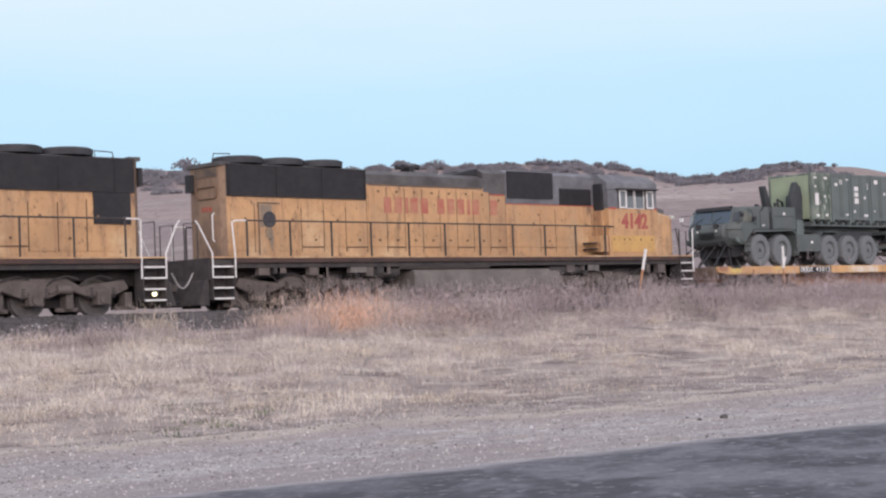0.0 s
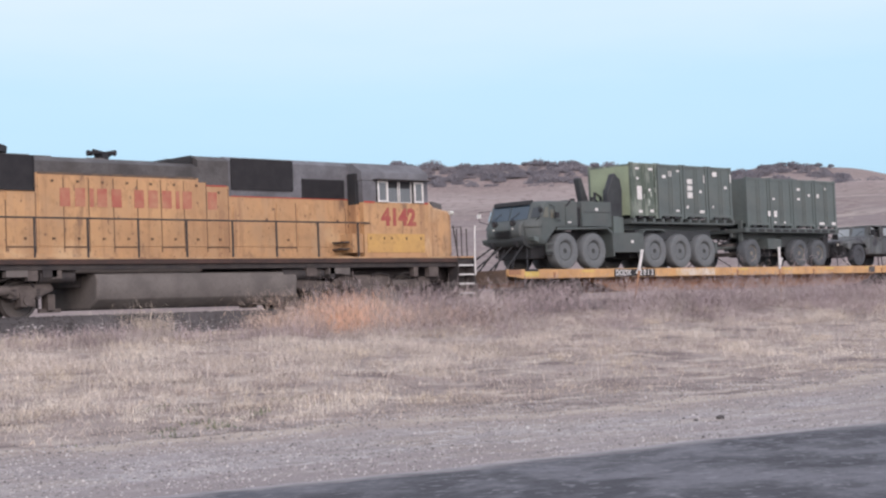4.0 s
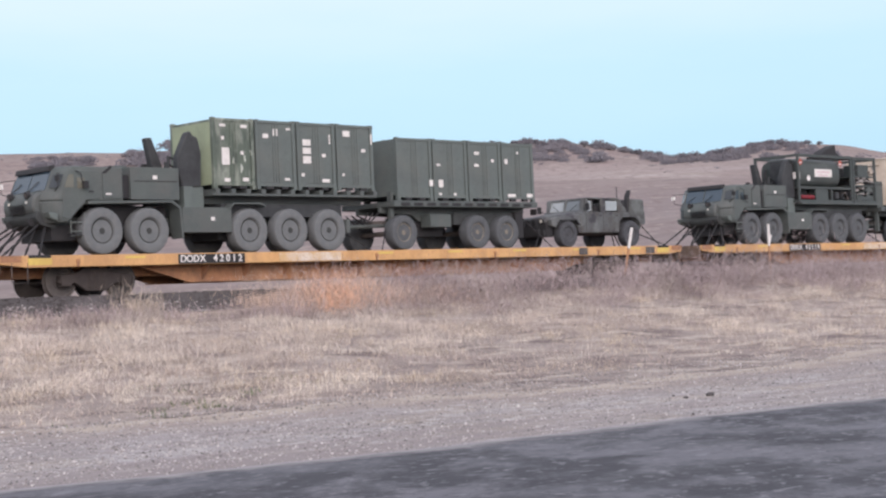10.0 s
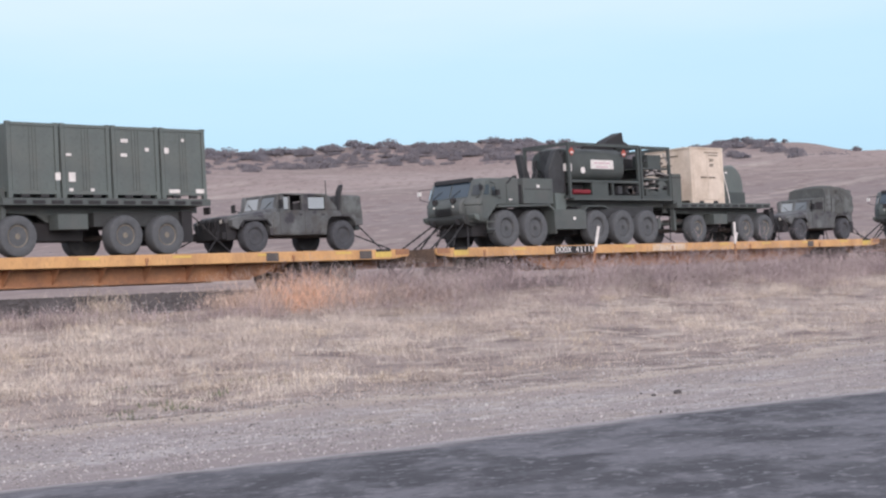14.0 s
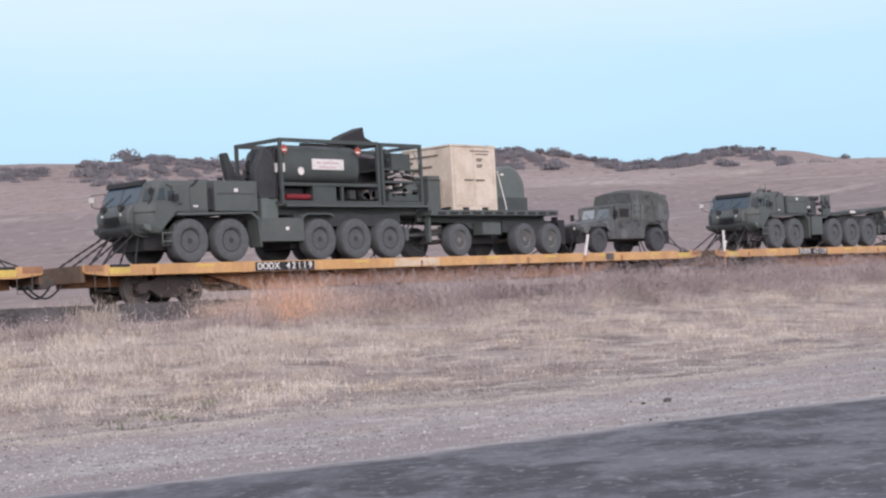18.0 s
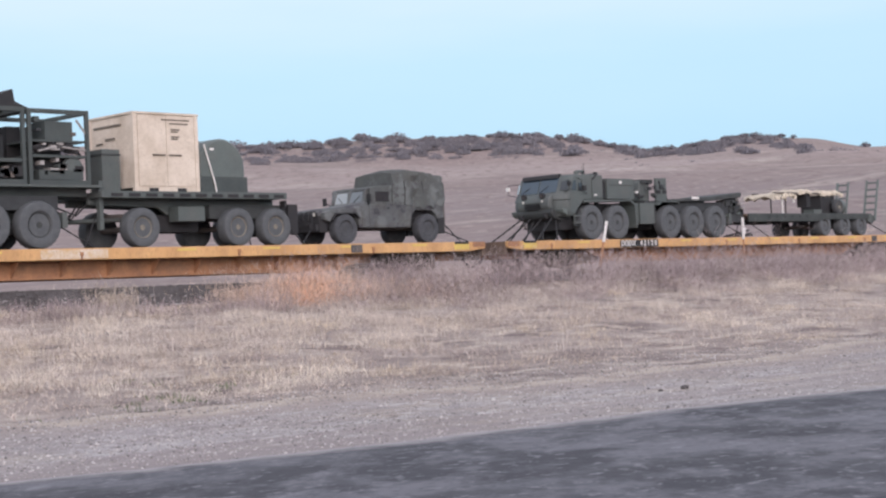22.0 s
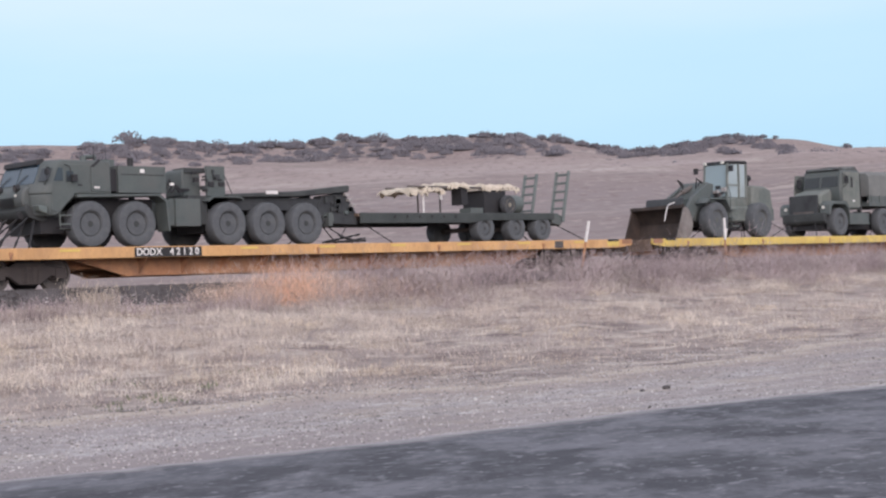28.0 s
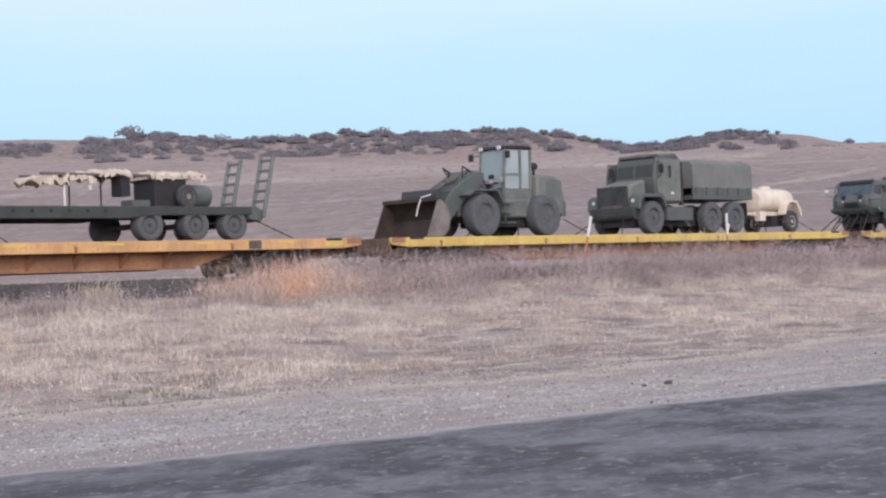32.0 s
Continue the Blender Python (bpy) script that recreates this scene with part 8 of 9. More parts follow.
    for s_ in (-1, 1):
        sb = brick("side_board", 2.52, 6.56, *sorted((s_ * 1.15, s_ * 1.20)), 2.58, 2.90, GREEN, c)
        for k in range(6):
            brick("board_rib", 2.68 + k * 0.72, 2.75 + k * 0.72, *sorted((s_ * 1.20, s_ * 1.235)), 2.58, 2.89, GREEN, sb, bevel=0)
        brick("mudflap", 6.10, 6.14, *sorted((s_ * 0.8, s_ * 1.2)), 1.5, 2.3, BLACK, c, bevel=0)
    bm = nb()
    rings = []
    for i, x in enumerate(np.linspace(2.52, 6.56, 15)):
        sag = 0.02 * math.cos(i * math.pi) + 0.025 * noise.noise((x * 2, 4, 5))
        e = 0.07 if i in (0, 14) else 0
        ring = [bm.verts.new((x, y + 0.02 * noise.noise((x * 3, y, z)), z)) for y, z in ((-1.21, 2.86), (-1.22, 3.55), (-1.20, 3.80 - e + sag), (-1.08, 3.93 - e + sag), (0, 3.99 - e + sag), (1.08, 3.93 - e + sag), (1.20, 3.80 - e + sag), (1.22, 3.55), (1.21, 2.86))]
        rings.append(ring)
    for a, b in zip(rings, rings[1:]):
        for k in range(8):
            bm.faces.new((a[k], a[k + 1], b[k + 1], b[k]))
    bm.faces.new(rings[0])
    bm.faces.new(rings[-1][::-1])
    bmesh.ops.recalc_face_normals(bm, faces=bm.faces[:])
    part("canvas_cover", bm, CANVAS_GREY, c, "greyish green canvas cover")
    for s_ in (-1, 1):
        chain(c, (-1.1, s_ * 0.6, 1.75), (-2.0, s_ * 1.2, 1.12))
        chain(c, (6.3, s_ * 0.6, 1.9), (6.8, s_ * 1.3, 1.12))
    return c


cargo_truck(122.65)


def water_trailer(u):
    c = rider("water_trailer", u, "tan two-wheeled water tank trailer on flat car", "water trailer")
    r = 0.46
    for s_ in (-1, 1):
        road_wheel(c, 0, s_ * 0.92, DECK_Z + r, r, 0.30, TAN_PALE, TYRE_DARK)
        slab("fender", [(-0.62, 1.85), (-0.5, 2.25), (-0.25, 2.42), (0.35, 2.42), (0.62, 2.05), (0.70, 1.75), (0.62, 1.75), (0.52, 2.0), (0.28, 2.34), (-0.22, 2.34), (-0.42, 2.18), (-0.54, 1.85)], *sorted((s_ * 0.72, s_ * 1.10)), TAN_PALE, c, bevel=0.01)
    bm = nb()
    rings = []
    for x, k in ((-2.15, 0.72), (-2.08, 0.92), (-1.95, 1.0), (0.28, 1.0), (0.45, 0.92), (0.52, 0.72)):
        ring = []
        for j in range(24):
            a = 2 * math.pi * j / 24
            cy_, sy_ = math.cos(a), math.sin(a)
            ring.append(bm.verts.new((x, 0.92 * k * math.copysign(abs(cy_) ** 0.75, cy_), 2.45 + 0.50 * k * math.copysign(abs(sy_) ** 0.75, sy_))))
        rings.append(ring)
    for a, b in zip(rings, rings[1:]):
        for j in range(24):
            bm.faces.new((a[j], a[(j + 1) % 24], b[(j + 1) % 24], b[j]))
    bm.faces.new(rings[0])
    bm.faces.new(rings[-1])
    bmesh.ops.recalc_face_normals(bm, faces=bm.faces[:])
    part("tank", bm, TAN_PALE, c)
    bm = nb()
    lathe(bm, [(0.05, 2.92), (0.26, 2.92), (0.26, 3.03), (0.20, 3.07), (0.05, 3.07)], (-0.4, 0, 0), 18, "z")
    part("filler_hatch", bm, TAN_PALE, c)
    brick("frame", -2.2, 0.5, -0.62, 0.62, 1.82, 1.98, TAN_PALE, c)
    brick("axle_box", -0.9, 0.6, -0.6, 0.6, 1.4, 1.8, BLACK, c, bevel=0.04)
    bm = nb()
    rods(bm, [(-2.2, -0.55, 1.9), (-2.85, 0, 1.85)], 0.05, 8)
    rods(bm, [(-2.2, 0.55, 1.9), (-2.85, 0, 1.85)], 0.05, 8)
    part("drawbar", bm, TAN_PALE, c)
    brick("valve_box", -2.1, -1.7, -0.85, -0.6, 1.6, 2.0, TAN_PALE, c, bevel=0.02)
    bm = nb()
    rod(bm, (-2.5, 0, 1.12), (-2.5, 0, 1.9), 0.05, 8)
    part("landing_leg", bm, TAN_PALE, c)
    for s_ in (-1, 1):
        chain(c, (0.4, s_ * 0.6, 1.8), (1.5, s_ * 1.2, 1.12))
    return c


water_trailer(132.35)


# ---- plants, stones, posts, far brush
def tri_mesh(name, verts, tris, mat):
    me = bpy.data.meshes.new(name)
    me.vertices.add(len(verts))
    me.vertices.foreach_set("co", np.ascontiguousarray(verts, dtype=np.float32).ravel())
    me.loops.add(len(tris) * 3)
    me.loops.foreach_set("vertex_index", np.ascontiguousarray(tris, dtype=np.int32).ravel())
    me.polygons.add(len(tris))
    me.polygons.foreach_set("loop_start", np.arange(0, len(tris) * 3, 3, dtype=np.int32))
    me.update()
    me.validate()
    me.materials.append(mat)
    return new(name, me)


GZ = {}


def ground_many(x, y):
    """Ground heights on a 0.25 m lattice, looked up for many points."""
    out = np.empty(len(x))
    for i in range(len(x)):
        k = (round(x[i] * 4), round(y[i] * 4))
        if k not in GZ:
            GZ[k] = ground_z(k[0] / 4, k[1] / 4)
        out[i] = GZ[k]
    return out


def blades(name, base, height, width, lean, mat, label, category, along=0.0):
    """One bent blade for every base point: a tapering strip of three triangles."""
    n_ = len(base)
    rg = np.random.RandomState(len(name) * 7 + n_ % 97)
    yaw = rg.uniform(0, 2 * np.pi, n_)
    ld = rg.uniform(0, 2 * np.pi, n_)
    ld = np.where(rg.uniform(size=n_) < along, np.round(ld / np.pi) * np.pi + rg.normal(0, 0.35, n_), ld)
    la = np.arctan(np.abs(rg.normal(0, 1, n_)) * lean)
    side = np.stack([np.cos(yaw), np.sin(yaw), np.zeros(n_)], 1) * (width / 2)[:, None]
    away = np.stack([np.cos(ld), np.sin(ld), np.zeros(n_)], 1)
    mid = base + away * (height * 0.5 * np.sin(la * 0.7))[:, None]
    mid[:, 2] += height * 0.5 * np.cos(la * 0.7)
    tip = mid + away * (height * 0.5 * np.sin(la * 1.15))[:, None]
    tip[:, 2] += height * 0.5 * np.cos(la * 1.15)
    v = np.stack([base - side, base + side, mid - side * 0.7, mid + side * 0.7, tip], 1).reshape(-1, 3)
    o = np.arange(n_)[:, None] * 5
    t = np.stack([o + np.array([0, 1, 3]), o + np.array([0, 3, 2]), o + np.array([2, 3, 4])], 1).reshape(-1, 3)
    return tagged(tri_mesh(name, v, t, mat), label, category, kind="stuff")


def scatter(n_, y0, y1, a0, a1, seed, keep=None):
    rg = np.random.RandomState(seed)
    y = np.sqrt(rg.uniform(y0 * y0, y1 * y1, n_))
    x = y * np.tan(np.radians(rg.uniform(a0, a1, n_)))
    if keep is not None:
        k = np.array([rg.uniform() < keep(a, b) for a, b in zip(x, y)])
        x, y = x[k], y[k]
    return x, y, rg


def tufts(name, x, y, rg, per, spread, h, w, lean, mat, label, category, sink=0.02, bushy=0.0, along=0.0):
    n_ = len(x)
    size = rg.lognormal(0, 0.30, n_)
    k = np.maximum(3, (per * size * rg.uniform(0.6, 1.4, n_)).astype(int))
    idx = np.repeat(np.arange(n_), k)
    m = len(idx)
    bx = x[idx] + rg.normal(0, 1, m) * spread * size[idx]
    by = y[idx] + rg.normal(0, 1, m) * spread * size[idx]
    bz = ground_many(x, y)[idx] - sink
    ht = h * size[idx] * rg.uniform(0.45, 1.15, m)
    up = bushy * rg.uniform(0, 1, m)
    bz = bz + up * h * size[idx] * 0.75
    ht = ht * (1 - 0.62 * up) * (0.55 if bushy else 1.0)
    return blades(name, np.stack([bx, by, bz], 1), ht, w * rg.uniform(0.6, 1.4, m), lean, mat, label, category, along)


def patchy(x, y):
    """How thickly grass stands: patches stretched along the track, thin by the road."""
    p = 0.55 + 0.9 * noise.noise((x * 0.10, y * 0.32, 3)) + 0.5 * noise.noise((x * 0.4, y * 0.9, 8))
    return max(0.03, p) * min(1.0, max(0.05, (y - verge_edge(x) + 1.6 + 1.6 * noise.noise((x * 0.3, y * 0.2, 17))) / 6))


def vegetation():
    x, y, rg = scatter(46000, 14.5, 34.3, 24, 66, 11, lambda a, b: 0.75 * patchy(a, b))
    tufts("short_grass", x, y, rg, 9, 0.22, 0.10, 0.012, 6.0, GRASS, "short matted dry pale grass", "grass", along=0.5)
    x, y, rg = scatter(17000, 16.0, 34.3, 24, 66, 12, lambda a, b: 0.75 * patchy(a, b) * min(1, max(0.04, (b - verge_edge(a) - 1.0) / 9)) * (0.06 + 1.2 * max(0.0, 0.1 + 1.6 * noise.noise((a * 0.5, b * 0.7, 61)))))
    tufts("grass_tufts", x, y, rg, 24, 0.15, 0.16, 0.008, 2.4, GRASS, "tufts of dry pale grass", "grass")
    x, y, rg = scatter(4700, 21.0, 31.8, 27, 66, 13, lambda a, b: min(1.0, 0.20 + (b - 22) / 7) * max(0.0, 0.12 + 1.5 * noise.noise((a * 0.8, b * 0.5, 14))))
    tufts("tall_grass", x, y, rg, 40, 0.18, 0.30, 0.007, 2.2, PALE_GRASS, "taller pale seeding grass", "grass")

    def thicket(a, b):
        az = math.degrees(math.atan2(a, b))
        lump = 0.42 + 1.4 * noise.noise((a * 0.30, b * 0.45, 31)) + 0.5 * noise.noise((a * 0.9, b * 0.9, 12))
        depth = max(0.0, min(1.0, (b - 28.6 + 1.8 * noise.noise((a * 0.2, 0, 4))) / 2.5))
        return min(1.0, max(0.0, (az - 38.5) / 6)) * max(0.05, min(1, lump)) * depth
    x, y, rg = scatter(4200, 27.0, 34.5, 38.5, 66, 14, thicket)
    far_ = y > 31.2
    tufts("dry_weeds", x[far_], y[far_], rg, 130, 0.38, 0.80, 0.009, 3.6, WEED, "thicket of dry grey-brown weeds by the track", "weeds", bushy=1.0)
    tufts("low_weeds", x[~far_], y[~far_], rg, 95, 0.34, 0.44, 0.009, 3.6, WEED, "low dry grey-brown weeds in the grass", "weeds", bushy=1.0)
    x, y, rg = scatter(560, 30.8, 34.4, 37.4, 47, 15, lambda a, b: max(0.0, 0.35 + 1.5 * noise.noise((a * 0.45, b * 0.6, 5))) * max(0.15, 1.0 - abs(math.degrees(math.atan2(a, b)) - 40.3) / 1.7))
    tufts("reddish_weeds", x, y, rg, 130, 0.28, 0.60, 0.006, 3.2, RUST_WEED, "reddish dry weeds beside the track", "weeds", bushy=0.8)
    x, y, rg = scatter(120, 31.6, 34.2, 41.0, 45.0, 26, lambda a, b: max(0.0, 0.1 + 1.8 * noise.noise((a * 0.55, b * 0.3, 71))))
    tufts("reddish_wisps", x, y, rg, 110, 0.26, 0.66, 0.006, 3.2, RUST_WEED, "reddish wisps among the grey weeds", "weeds", bushy=0.9)
    x, y, rg = scatter(520, 19.5, 31.5, 27, 66, 30, lambda a, b: max(0.0, 0.35 + 1.3 * noise.noise((a * 0.22, b * 0.3, 91))))
    tufts("cream_tufts", x, y, rg, 90, 0.17, 0.30, 0.008, 1.8, CREAM, "loose cream-coloured tufts of dry grass", "grass", bushy=0.5)
    x, y, rg = scatter(30, 32.2, 34.2, 37.3, 39.4, 29)
    tufts("tawny_weeds", x, y, rg, 130, 0.26, 0.60, 0.006, 3.0, RUST_WEED, "pale tawny weeds at the foot of the ballast", "weeds", bushy=0.9)
    x, y, rg = scatter(14, 32.8, 34.0, 33.4, 34.1, 27)
    tufts("tawny_bush", x, y, rg, 70, 0.18, 0.50, 0.010, 2.2, CLUMP, "low tawny bush at the foot of the ballast", "weeds", bushy=0.9)
    x, y, rg = scatter(1500, 18.5, 33.0, 26, 66, 28, lambda a, b: max(0.0, min(1.0, (b - verge_edge(a)) / 4)) * max(0.0, 0.18 + 1.6 * noise.noise((a * 0.35, b * 0.45, 83))))
    tufts("grass_clumps", x, y, rg, 85, 0.20, 0.24, 0.010, 2.6, CLUMP, "matted clumps of tawny and grey dry grass", "grass", bushy=0.8)
    x, y, rg = scatter(40, 31.2, 33.6, 39.8, 41.2, 21)
    tufts("orange_weeds", x, y, rg, 120, 0.24, 0.70, 0.006, 2.8, ORANGE_WEED, "bright orange dry weeds beside the track", "weeds", bushy=0.8)
    x, y, rg = scatter(220, 31.5, 34.3, 28, 39.5, 16, lambda a, b: max(0.0, 0.25 + 1.2 * noise.noise((a * 0.8, b * 0.8, 25))))
    tufts("sparse_weeds", x, y, rg, 46, 0.20, 0.42, 0.010, 1.4, WEED, "sparse dry weeds beside the ballast", "weeds")
    x, y, rg = scatter(60, 18.5, 23, 28, 40, 17, lambda a, b: max(0.0, 0.3 + 1.5 * noise.noise((a * 0.7, b * 0.9, 45))))
    tufts("green_weeds", x, y, rg, 16, 0.10, 0.09, 0.02, 1.0, GREEN_TUFT, "low green weeds in dry grass", "weeds")
    x, y, rg = scatter(6000, 40.5, 85, 26, 64, 18, lambda a, b: max(0.0, 0.4 + noise.noise((a * 0.15, b * 0.15, 5))))
    tufts("far_grass", x, y, rg, 7, 0.25, 0.35, 0.03, 0.6, GRASS, "dry grass in the field beyond the track", "grass")


ORANGE_WEED = material("orange_weeds", (0.88, 0.54, 0.36), (0.72, 0.48, 0.36), 0.9, scale=0.8, grain=4, bump=0, island=0.3, spec=0.1)
CLUMP = material("clump_grass", (0.58, 0.49, 0.39), (0.40, 0.345, 0.315), 0.9, scale=0.5, grain=3, bump=0, island=0.3, spec=0.1)
with_patches(CLUMP, (0.66, 0.56, 0.44), 0.5, 0.50, 0.58, (1, 1, 0))
with_patches(CLUMP, (0.33, 0.285, 0.285), 0.7, 0.54, 0.62, (1, 1, 0))
CREAM = material("cream_grass", (0.72, 0.645, 0.56), (0.60, 0.53, 0.47), 0.9, scale=0.5, grain=3, bump=0, island=0.3, spec=0.1)
PALE_GRASS = material("pale_grass", (0.64, 0.56, 0.50), (0.52, 0.455, 0.41), 0.9, scale=0.35, grain=3, bump=0, island=0.3, spec=0.1)
vegetation()


def pebbles():
    def lumps(name, n_, y0, y1, lo, hi, seed, mat, label, keep=None, level=None):
        x, y, rg = scatter(n_, y0, y1, 22, 68, seed, keep)
        n_ = len(x)
        z = ground_many(x, y) if level is None else np.array([level(v) for v in y])
        s_ = lo + (hi - lo) * rg.uniform(size=n_) ** 3
        unit = np.array([(1, 0, 0), (-1, 0, 0), (0, 1, 0), (0, -1, 0), (0, 0, 0.7), (0, 0, -0.7)])
        v = unit[None] * (s_[:, None, None] * rg.uniform(0.6, 1.3, (n_, 6, 1))) + rg.normal(0, 0.12, (n_, 6, 3)) * s_[:, None, None]
        v += np.stack([x, y, z + 0.03 + s_ * 0.15], 1)[:, None, :]
        f = np.array([(0, 2, 4), (2, 1, 4), (1, 3, 4), (3, 0, 4), (2, 0, 5), (1, 2, 5), (3, 1, 5), (0, 3, 5)])
        t = (np.arange(n_)[:, None, None] * 6 + f[None]).reshape(-1, 3)
        tagged(tri_mesh(name, v.reshape(-1, 3), t, mat), label, "stones", kind="stuff")
    lumps("gravel_stones", 30000, 9.6, 18.8, 0.008, 0.026, 21, STONE, "loose pale gravel stones by the road", lambda a, b: 1.0 if b > 12.2 + skew(a, 0.178) else 0.25)
    lumps("pale_stones", 90, 12.4, 15.5, 0.016, 0.036, 22, WHITE_STONE, "scattered whitish stones by the road", lambda a, b: max(0.0, 0.5 + noise.noise((a * 0.3, b * 0.8, 2))))
    lumps("dark_stones", 1600, 10.0, 22, 0.012, 0.04, 23, BALLAST, "scattered dark stones along the road edge", lambda a, b: 0.5 if abs(b - 12.6 - skew(a, 0.178)) < 0.25 else 0.03)
    lumps("ballast_stones", 15000, 34.0, 35.6, 0.02, 0.055, 24, BALLAST, "broken dark ballast stones", None, lambda v: steps(v, BED_Y, BED_Z) - 0.03)
    lumps("pale_ballast", 2600, 33.7, 34.6, 0.02, 0.05, 25, STONE, "grey stones at the foot of the ballast", None, lambda v: max(steps(v, BED_Y, BED_Z), -0.47) - 0.02)


WHITE_STONE = material("whitish_stone", (0.62, 0.60, 0.58), None, 0.9, scale=8, grain=40)
pebbles()


def rock(x, y, s_, seed):
    bm = nb()
    bmesh.ops.create_icosphere(bm, subdivisions=2, radius=s_)
    for v in bm.verts:
        v.co *= 1 + 0.35 * noise.noise(v.co * (2.2 / s_) + Vector((seed, 0, 0)))
        v.co.z *= 0.6
    ob = new("rock", finish("rock", bm, BALLAST))
    ob.matrix_basis = pose(x, y, ground_z(x, y) + 0.03 + s_ * 0.3)
    tagged(ob, "small dark rock on the gravel verge", "rock", "dark rocks on the verge")


rock(18.05, 13.75, 0.035, 1)
rock(18.55, 13.70, 0.06, 5)


def marker_post(x, y, z_top, lean, arm):
    g = ground_z(x, y)
    ob = new("marker_post")
    ob.matrix_basis = pose(x, y, g - 0.03, 0, lean, 0)
    H_ = z_top - g
    tagged(ob, "white-topped trackside marker post with rusty foot" if not arm else "white trackside marker post with broken bracket", "marker post", "marker posts by the track")
    bm = nb()
    box(bm, -0.035, 0.035, -0.02, 0.02, 0.0, H_ - 0.72)
    part("foot", bm, CAR_RUST, ob, "rust-brown post foot", bevel=0.004)
    bm = nb()
    box(bm, -0.045, 0.045, -0.026, 0.026, H_ - 0.72, H_)
    part("marker", bm, WHITE, ob, "white painted marker", bevel=0.006)
    if arm:
        bm = nb()
        prism(bm, [(-0.05, H_ - 0.80), (0.02, H_ - 0.80), (0.13, H_ - 0.48), (0.17, H_ - 0.42), (0.13, H_ - 0.38), (0.05, H_ - 0.50), (-0.02, H_ - 0.55)], -0.03, 0.03)
        part("bracket", bm, WHITE, ob, bevel=0.004)
    return ob


marker_post(41.4, 33.9, 1.76, 17, False)
marker_post(49.95, 33.9, 1.78, 0, True)


# groves on the hills, placed to fit the camera's view: bearing, depth under the crest, half width and half height, all
# in degrees
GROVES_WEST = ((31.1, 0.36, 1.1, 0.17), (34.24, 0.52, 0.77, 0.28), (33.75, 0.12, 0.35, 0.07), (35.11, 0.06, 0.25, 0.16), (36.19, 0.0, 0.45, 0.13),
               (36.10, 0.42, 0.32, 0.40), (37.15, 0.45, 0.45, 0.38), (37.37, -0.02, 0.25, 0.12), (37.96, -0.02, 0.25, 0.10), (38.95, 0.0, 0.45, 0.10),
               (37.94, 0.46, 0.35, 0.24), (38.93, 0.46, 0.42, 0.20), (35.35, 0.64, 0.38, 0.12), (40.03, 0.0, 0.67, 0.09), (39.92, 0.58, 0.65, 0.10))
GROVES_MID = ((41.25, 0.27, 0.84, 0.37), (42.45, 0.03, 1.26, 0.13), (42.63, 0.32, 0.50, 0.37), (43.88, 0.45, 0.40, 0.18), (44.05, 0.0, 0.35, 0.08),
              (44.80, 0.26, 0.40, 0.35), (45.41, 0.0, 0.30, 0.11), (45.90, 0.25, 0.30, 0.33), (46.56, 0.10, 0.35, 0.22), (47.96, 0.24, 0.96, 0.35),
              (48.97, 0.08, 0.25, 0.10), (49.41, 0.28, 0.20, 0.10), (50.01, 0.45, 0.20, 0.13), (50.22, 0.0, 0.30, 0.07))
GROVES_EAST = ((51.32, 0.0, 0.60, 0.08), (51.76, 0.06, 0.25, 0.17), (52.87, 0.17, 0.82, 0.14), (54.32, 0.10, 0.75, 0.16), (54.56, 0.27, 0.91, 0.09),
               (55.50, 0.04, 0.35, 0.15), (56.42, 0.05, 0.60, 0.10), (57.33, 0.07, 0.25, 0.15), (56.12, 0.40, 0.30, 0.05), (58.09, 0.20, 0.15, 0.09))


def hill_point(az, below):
    """A point of the hillside that far under the crest, as seen from the camera."""
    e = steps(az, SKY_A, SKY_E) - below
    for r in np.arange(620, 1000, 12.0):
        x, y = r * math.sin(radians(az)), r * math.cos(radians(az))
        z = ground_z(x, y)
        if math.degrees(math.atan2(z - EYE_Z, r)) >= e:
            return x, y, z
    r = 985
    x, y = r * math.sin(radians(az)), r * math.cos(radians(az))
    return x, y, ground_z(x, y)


def leaf_clump(rg, centre, w, h_, n_, size=0.20):
    """Many small leaf faces spread through a bush's crown."""
    d = rg.normal(0, 1, (n_, 3))
    d /= np.linalg.norm(d, axis=1)[:, None]
    rad = rg.uniform(0.35, 1.05, n_)
    p = d * rad[:, None] * np.array([w, w, h_])
    p[:, 2] = np.abs(p[:, 2]) * 0.9 + 0.1 * h_
    p += np.array(centre)
    yaw = rg.uniform(0, 6.283, n_)
    a = np.stack([np.cos(yaw), np.sin(yaw), rg.normal(0, 0.35, n_)], 1)
    b = np.stack([rg.normal(0, 0.3, n_), rg.normal(0, 0.3, n_), np.ones(n_)], 1)
    s_ = (size * (w + h_) * 0.5 * rg.uniform(0.7, 1.5, n_))[:, None]
    a = a / np.linalg.norm(a, axis=1)[:, None] * s_
    b = b / np.linalg.norm(b, axis=1)[:, None] * s_
    return np.stack([p - a - b, p + a - b, p + a + b, p - a + b], 1).reshape(-1, 3)


def quads(k):
    o = np.arange(k // 4)[:, None] * 4
    return np.stack([o + np.array([0, 1, 2]), o + np.array([0, 2, 3])], 1).reshape(-1, 3)


def lobe_unit():
    bm = nb()
    bmesh.ops.create_icosphere(bm, subdivisions=1, radius=1)
    unit = np.array([v.co[:] for v in bm.verts])
    tri = np.array([[v.index for v in f.verts] for f in bm.faces])
    bm.free()
    return unit, tri


LOBE = lobe_unit()


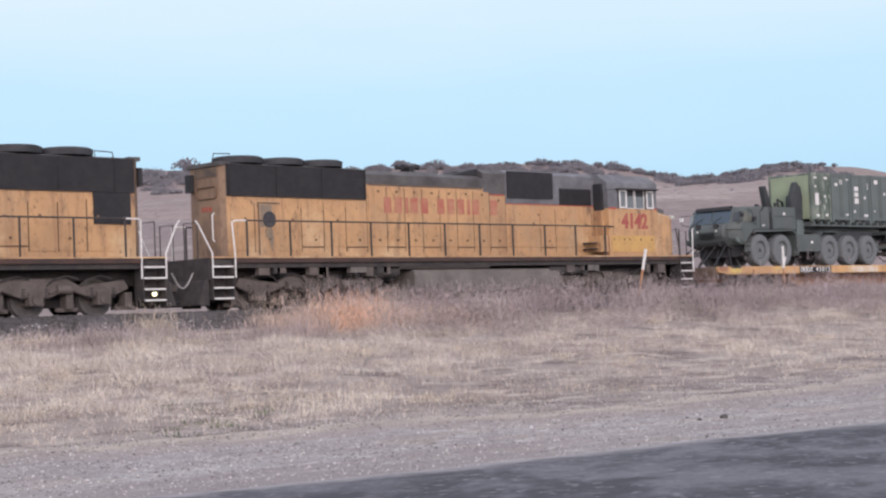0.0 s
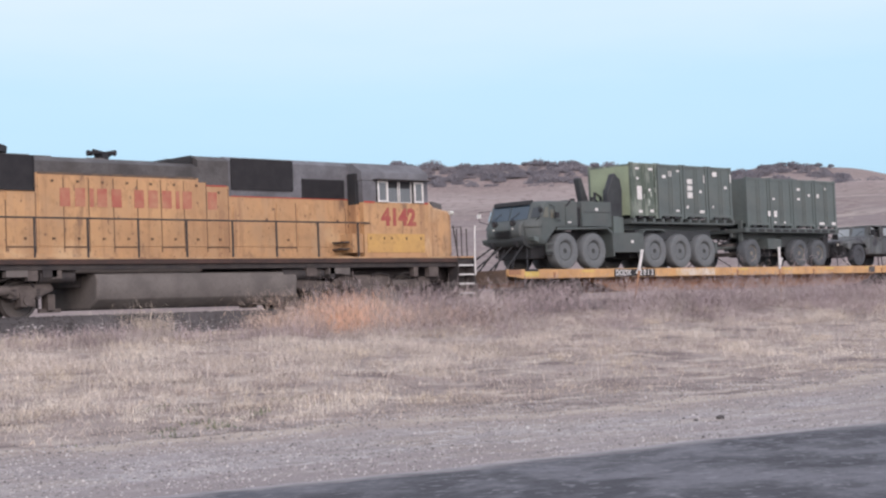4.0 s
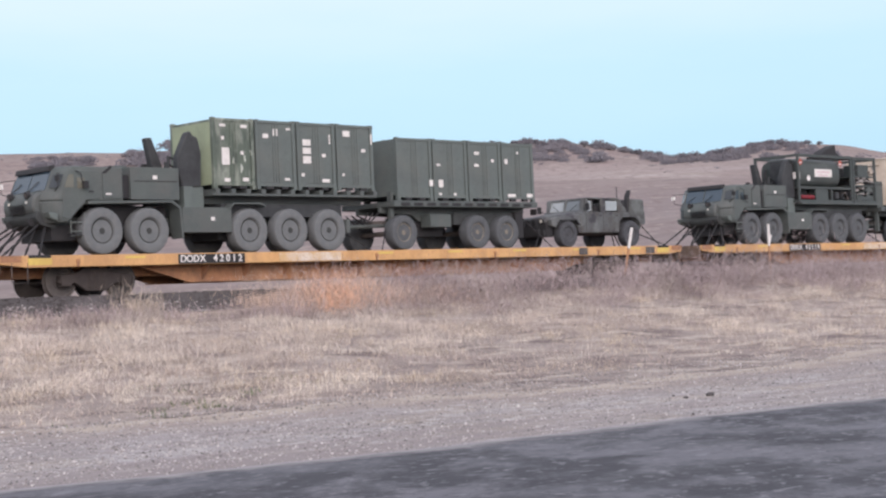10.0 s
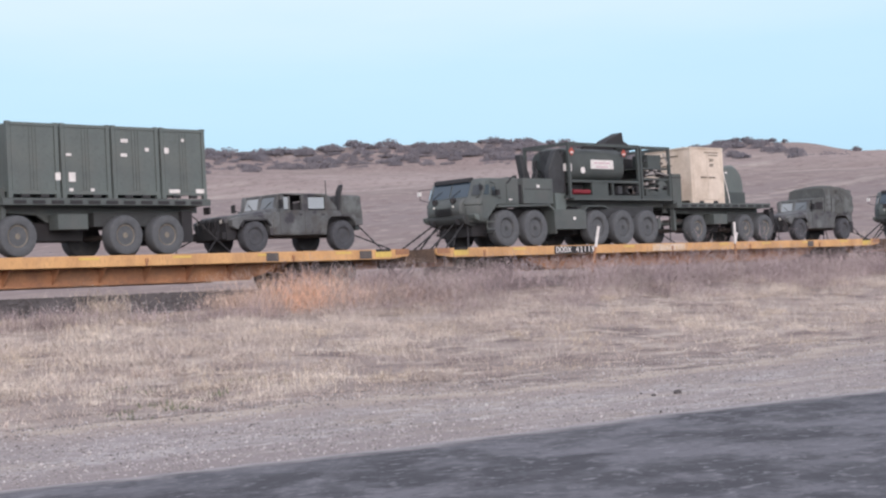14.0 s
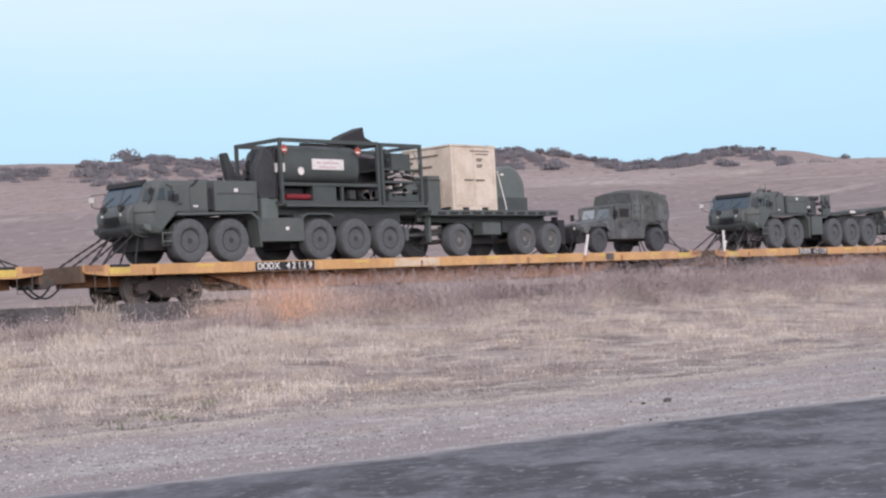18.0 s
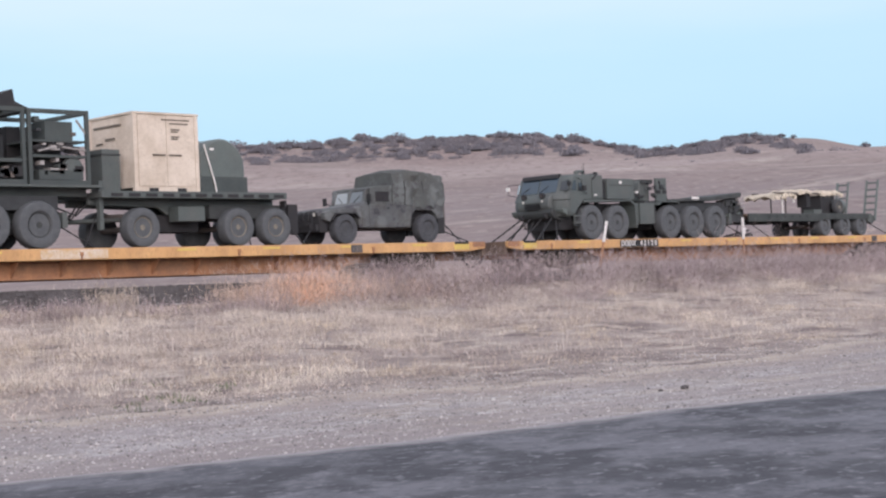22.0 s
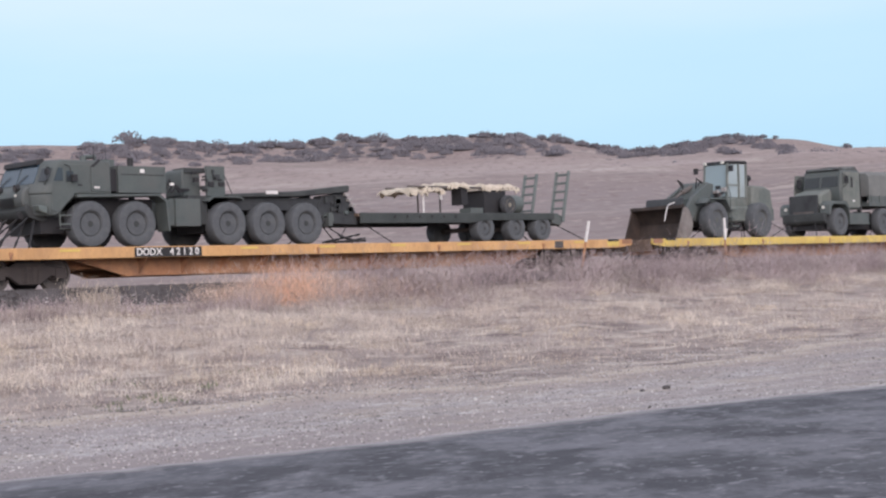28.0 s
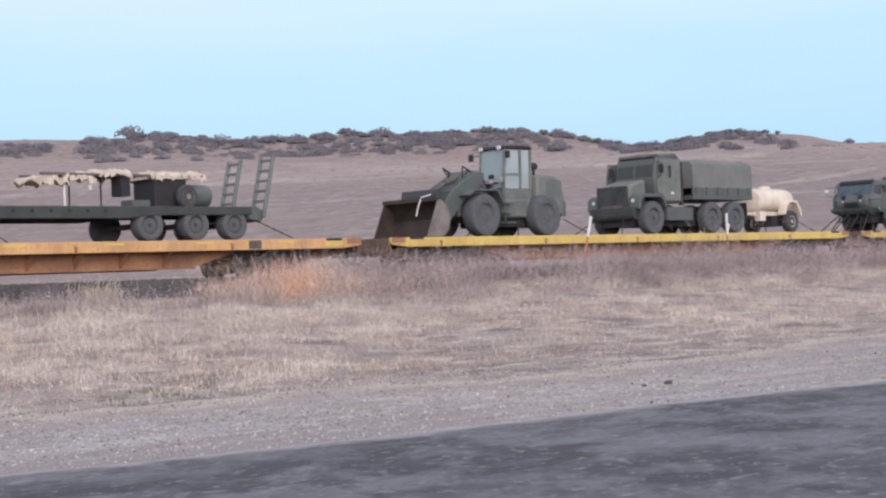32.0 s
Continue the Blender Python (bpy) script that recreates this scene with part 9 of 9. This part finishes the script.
def crown_mesh(rg, name, spots, lobes, leaves, mat):
    """Crowns of several soft overlapping lobes with a loose fringe of leaf faces."""
    unit, tri = LOBE
    vs, ts, n_ = [], [], 0
    for x, y, z, w, h_ in spots:
        for k in range(lobes):
            a, d = rg.uniform(0, 6.28), rg.uniform(0.1, 0.62)
            q = rg.uniform(0.36, 0.56)
            m = np.array([x + d * w * math.cos(a), y + d * w * math.sin(a), z + h_ * rg.uniform(0.22, 0.50)])
            vs.append(unit * (1 + 0.13 * rg.normal(0, 1, (len(unit), 1)).clip(-1.5, 1.5)) * np.array([w * q, w * q, h_ * q * 0.95]) + m)
            ts.append(tri + n_)
            n_ += len(unit)
        q = leaf_clump(rg, (x, y, z), w * 1.05, h_, leaves, 0.068)
        vs.append(q)
        ts.append(quads(len(q)) + n_)
        n_ += len(q)
    ob = tri_mesh(name, np.concatenate(vs), np.concatenate(ts), mat)
    ob.data.shade_smooth()
    return ob


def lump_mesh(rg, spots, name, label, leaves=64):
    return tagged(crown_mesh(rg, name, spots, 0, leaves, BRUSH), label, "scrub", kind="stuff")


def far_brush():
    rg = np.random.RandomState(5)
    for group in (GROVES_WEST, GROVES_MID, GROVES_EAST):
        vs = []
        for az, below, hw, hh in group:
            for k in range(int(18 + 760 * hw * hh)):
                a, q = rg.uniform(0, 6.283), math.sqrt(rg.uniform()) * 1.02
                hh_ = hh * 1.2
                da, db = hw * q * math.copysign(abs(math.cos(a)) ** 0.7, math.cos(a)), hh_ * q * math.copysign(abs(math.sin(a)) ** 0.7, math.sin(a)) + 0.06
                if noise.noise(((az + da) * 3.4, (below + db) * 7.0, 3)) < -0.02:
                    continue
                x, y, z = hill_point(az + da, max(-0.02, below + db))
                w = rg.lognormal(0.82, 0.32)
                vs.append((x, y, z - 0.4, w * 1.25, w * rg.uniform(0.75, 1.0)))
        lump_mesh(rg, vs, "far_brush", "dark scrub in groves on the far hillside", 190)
    # single bushes outside the groves and low down the slope
    vs = []
    for k in range(150):
        az, below = rg.uniform(27, 62), rg.uniform(0.0, 0.75)
        x, y, z = hill_point(az, below)
        w = rg.lognormal(0.35, 0.4)
        vs.append((x, y, z - 0.3, w * 1.2, w * 0.85))
    for k in range(60):
        r, az = rg.uniform(90, 640), rg.uniform(26, 63)
        x, y = r * math.sin(radians(az)), r * math.cos(radians(az))
        w = rg.uniform(0.12, 0.32) * (0.5 + r / 300)
        vs.append((x, y, ground_z(x, y), w, w * 0.6))
    lump_mesh(rg, vs, "slope_brush", "scattered low scrub on the slope", 30)


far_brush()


def oak(az, size, seed):
    rg = np.random.RandomState(seed)
    r = 968
    x, y = r * math.sin(radians(az)), r * math.cos(radians(az))
    t = tagged(new("oak_tree"), "dark round oak tree on the hill crest", "tree", "oaks along the crest")
    t.matrix_basis = pose(x, y, ground_z(x, y) - 0.4)
    bm = nb()
    rod(bm, (0, 0, 0), (0.2, 0, size * 0.45), 0.09 * size, 7, 0.05 * size)
    for k in range(4):
        a = k * 1.57 + rg.uniform(-0.4, 0.4)
        rod(bm, (0.2, 0, size * 0.40), (0.5 * size * math.cos(a), 0.5 * size * math.sin(a), size * rg.uniform(0.6, 0.85)), 0.045 * size, 5, 0.02 * size)
    part("trunk", bm, BARK, t)
    spots = [(0.0, 0.0, size * 0.18, size * 0.75, size * 0.72)]
    for k in range(3):
        a = rg.uniform(0, 6.28)
        d = rg.uniform(0.2, 0.6) * size
        spots.append((d * math.cos(a), d * math.sin(a), size * rg.uniform(0.12, 0.4), size * 0.5, size * 0.45))
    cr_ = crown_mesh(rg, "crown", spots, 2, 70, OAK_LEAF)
    cr_.parent = t
    return t


def crest():
    rg = random.Random(3)
    spots = [35.2, 35.5, 36.1, 36.5, 37.0, 37.4, 37.7, 38.1, 38.6, 39.0, 39.3, 39.7, 40.0, 41.0, 41.9, 42.6, 43.0, 44.0, 44.6, 45.4, 46.2, 46.5,
             47.1, 47.9, 48.5, 48.7, 49.5, 49.8, 50.2, 50.5, 50.9, 51.4, 51.8, 52.1, 53.1, 53.9, 54.4, 54.9, 55.4, 55.6, 55.9, 56.4, 56.7, 57.1, 57.4, 57.7, 60.2]
    for k, a in enumerate(spots):
        oak(a + rg.uniform(-0.1, 0.1), rg.uniform(2.6, 4.6), k)


crest()


# ---- what moves
def motions():
    for ob, u, rz in MOVING:
        walk(ob, [(t, pose(u + s_, TRACK_Y, 0, 0, 0, rz)) for t, s_ in TRAIN])
    ts = [k / 6 for k in range(193)]
    at = np.interp(ts, [t for t, _ in TRAIN], [s_ for _, s_ in TRAIN])
    for ob, x, z, r in WHEELS:
        rows_ = [(t, pose(x, 0, z, 0, math.degrees((s_ - at[0]) / r), 0)) for t, s_ in zip(ts, at)]
        walk(ob, rows_)


motions()
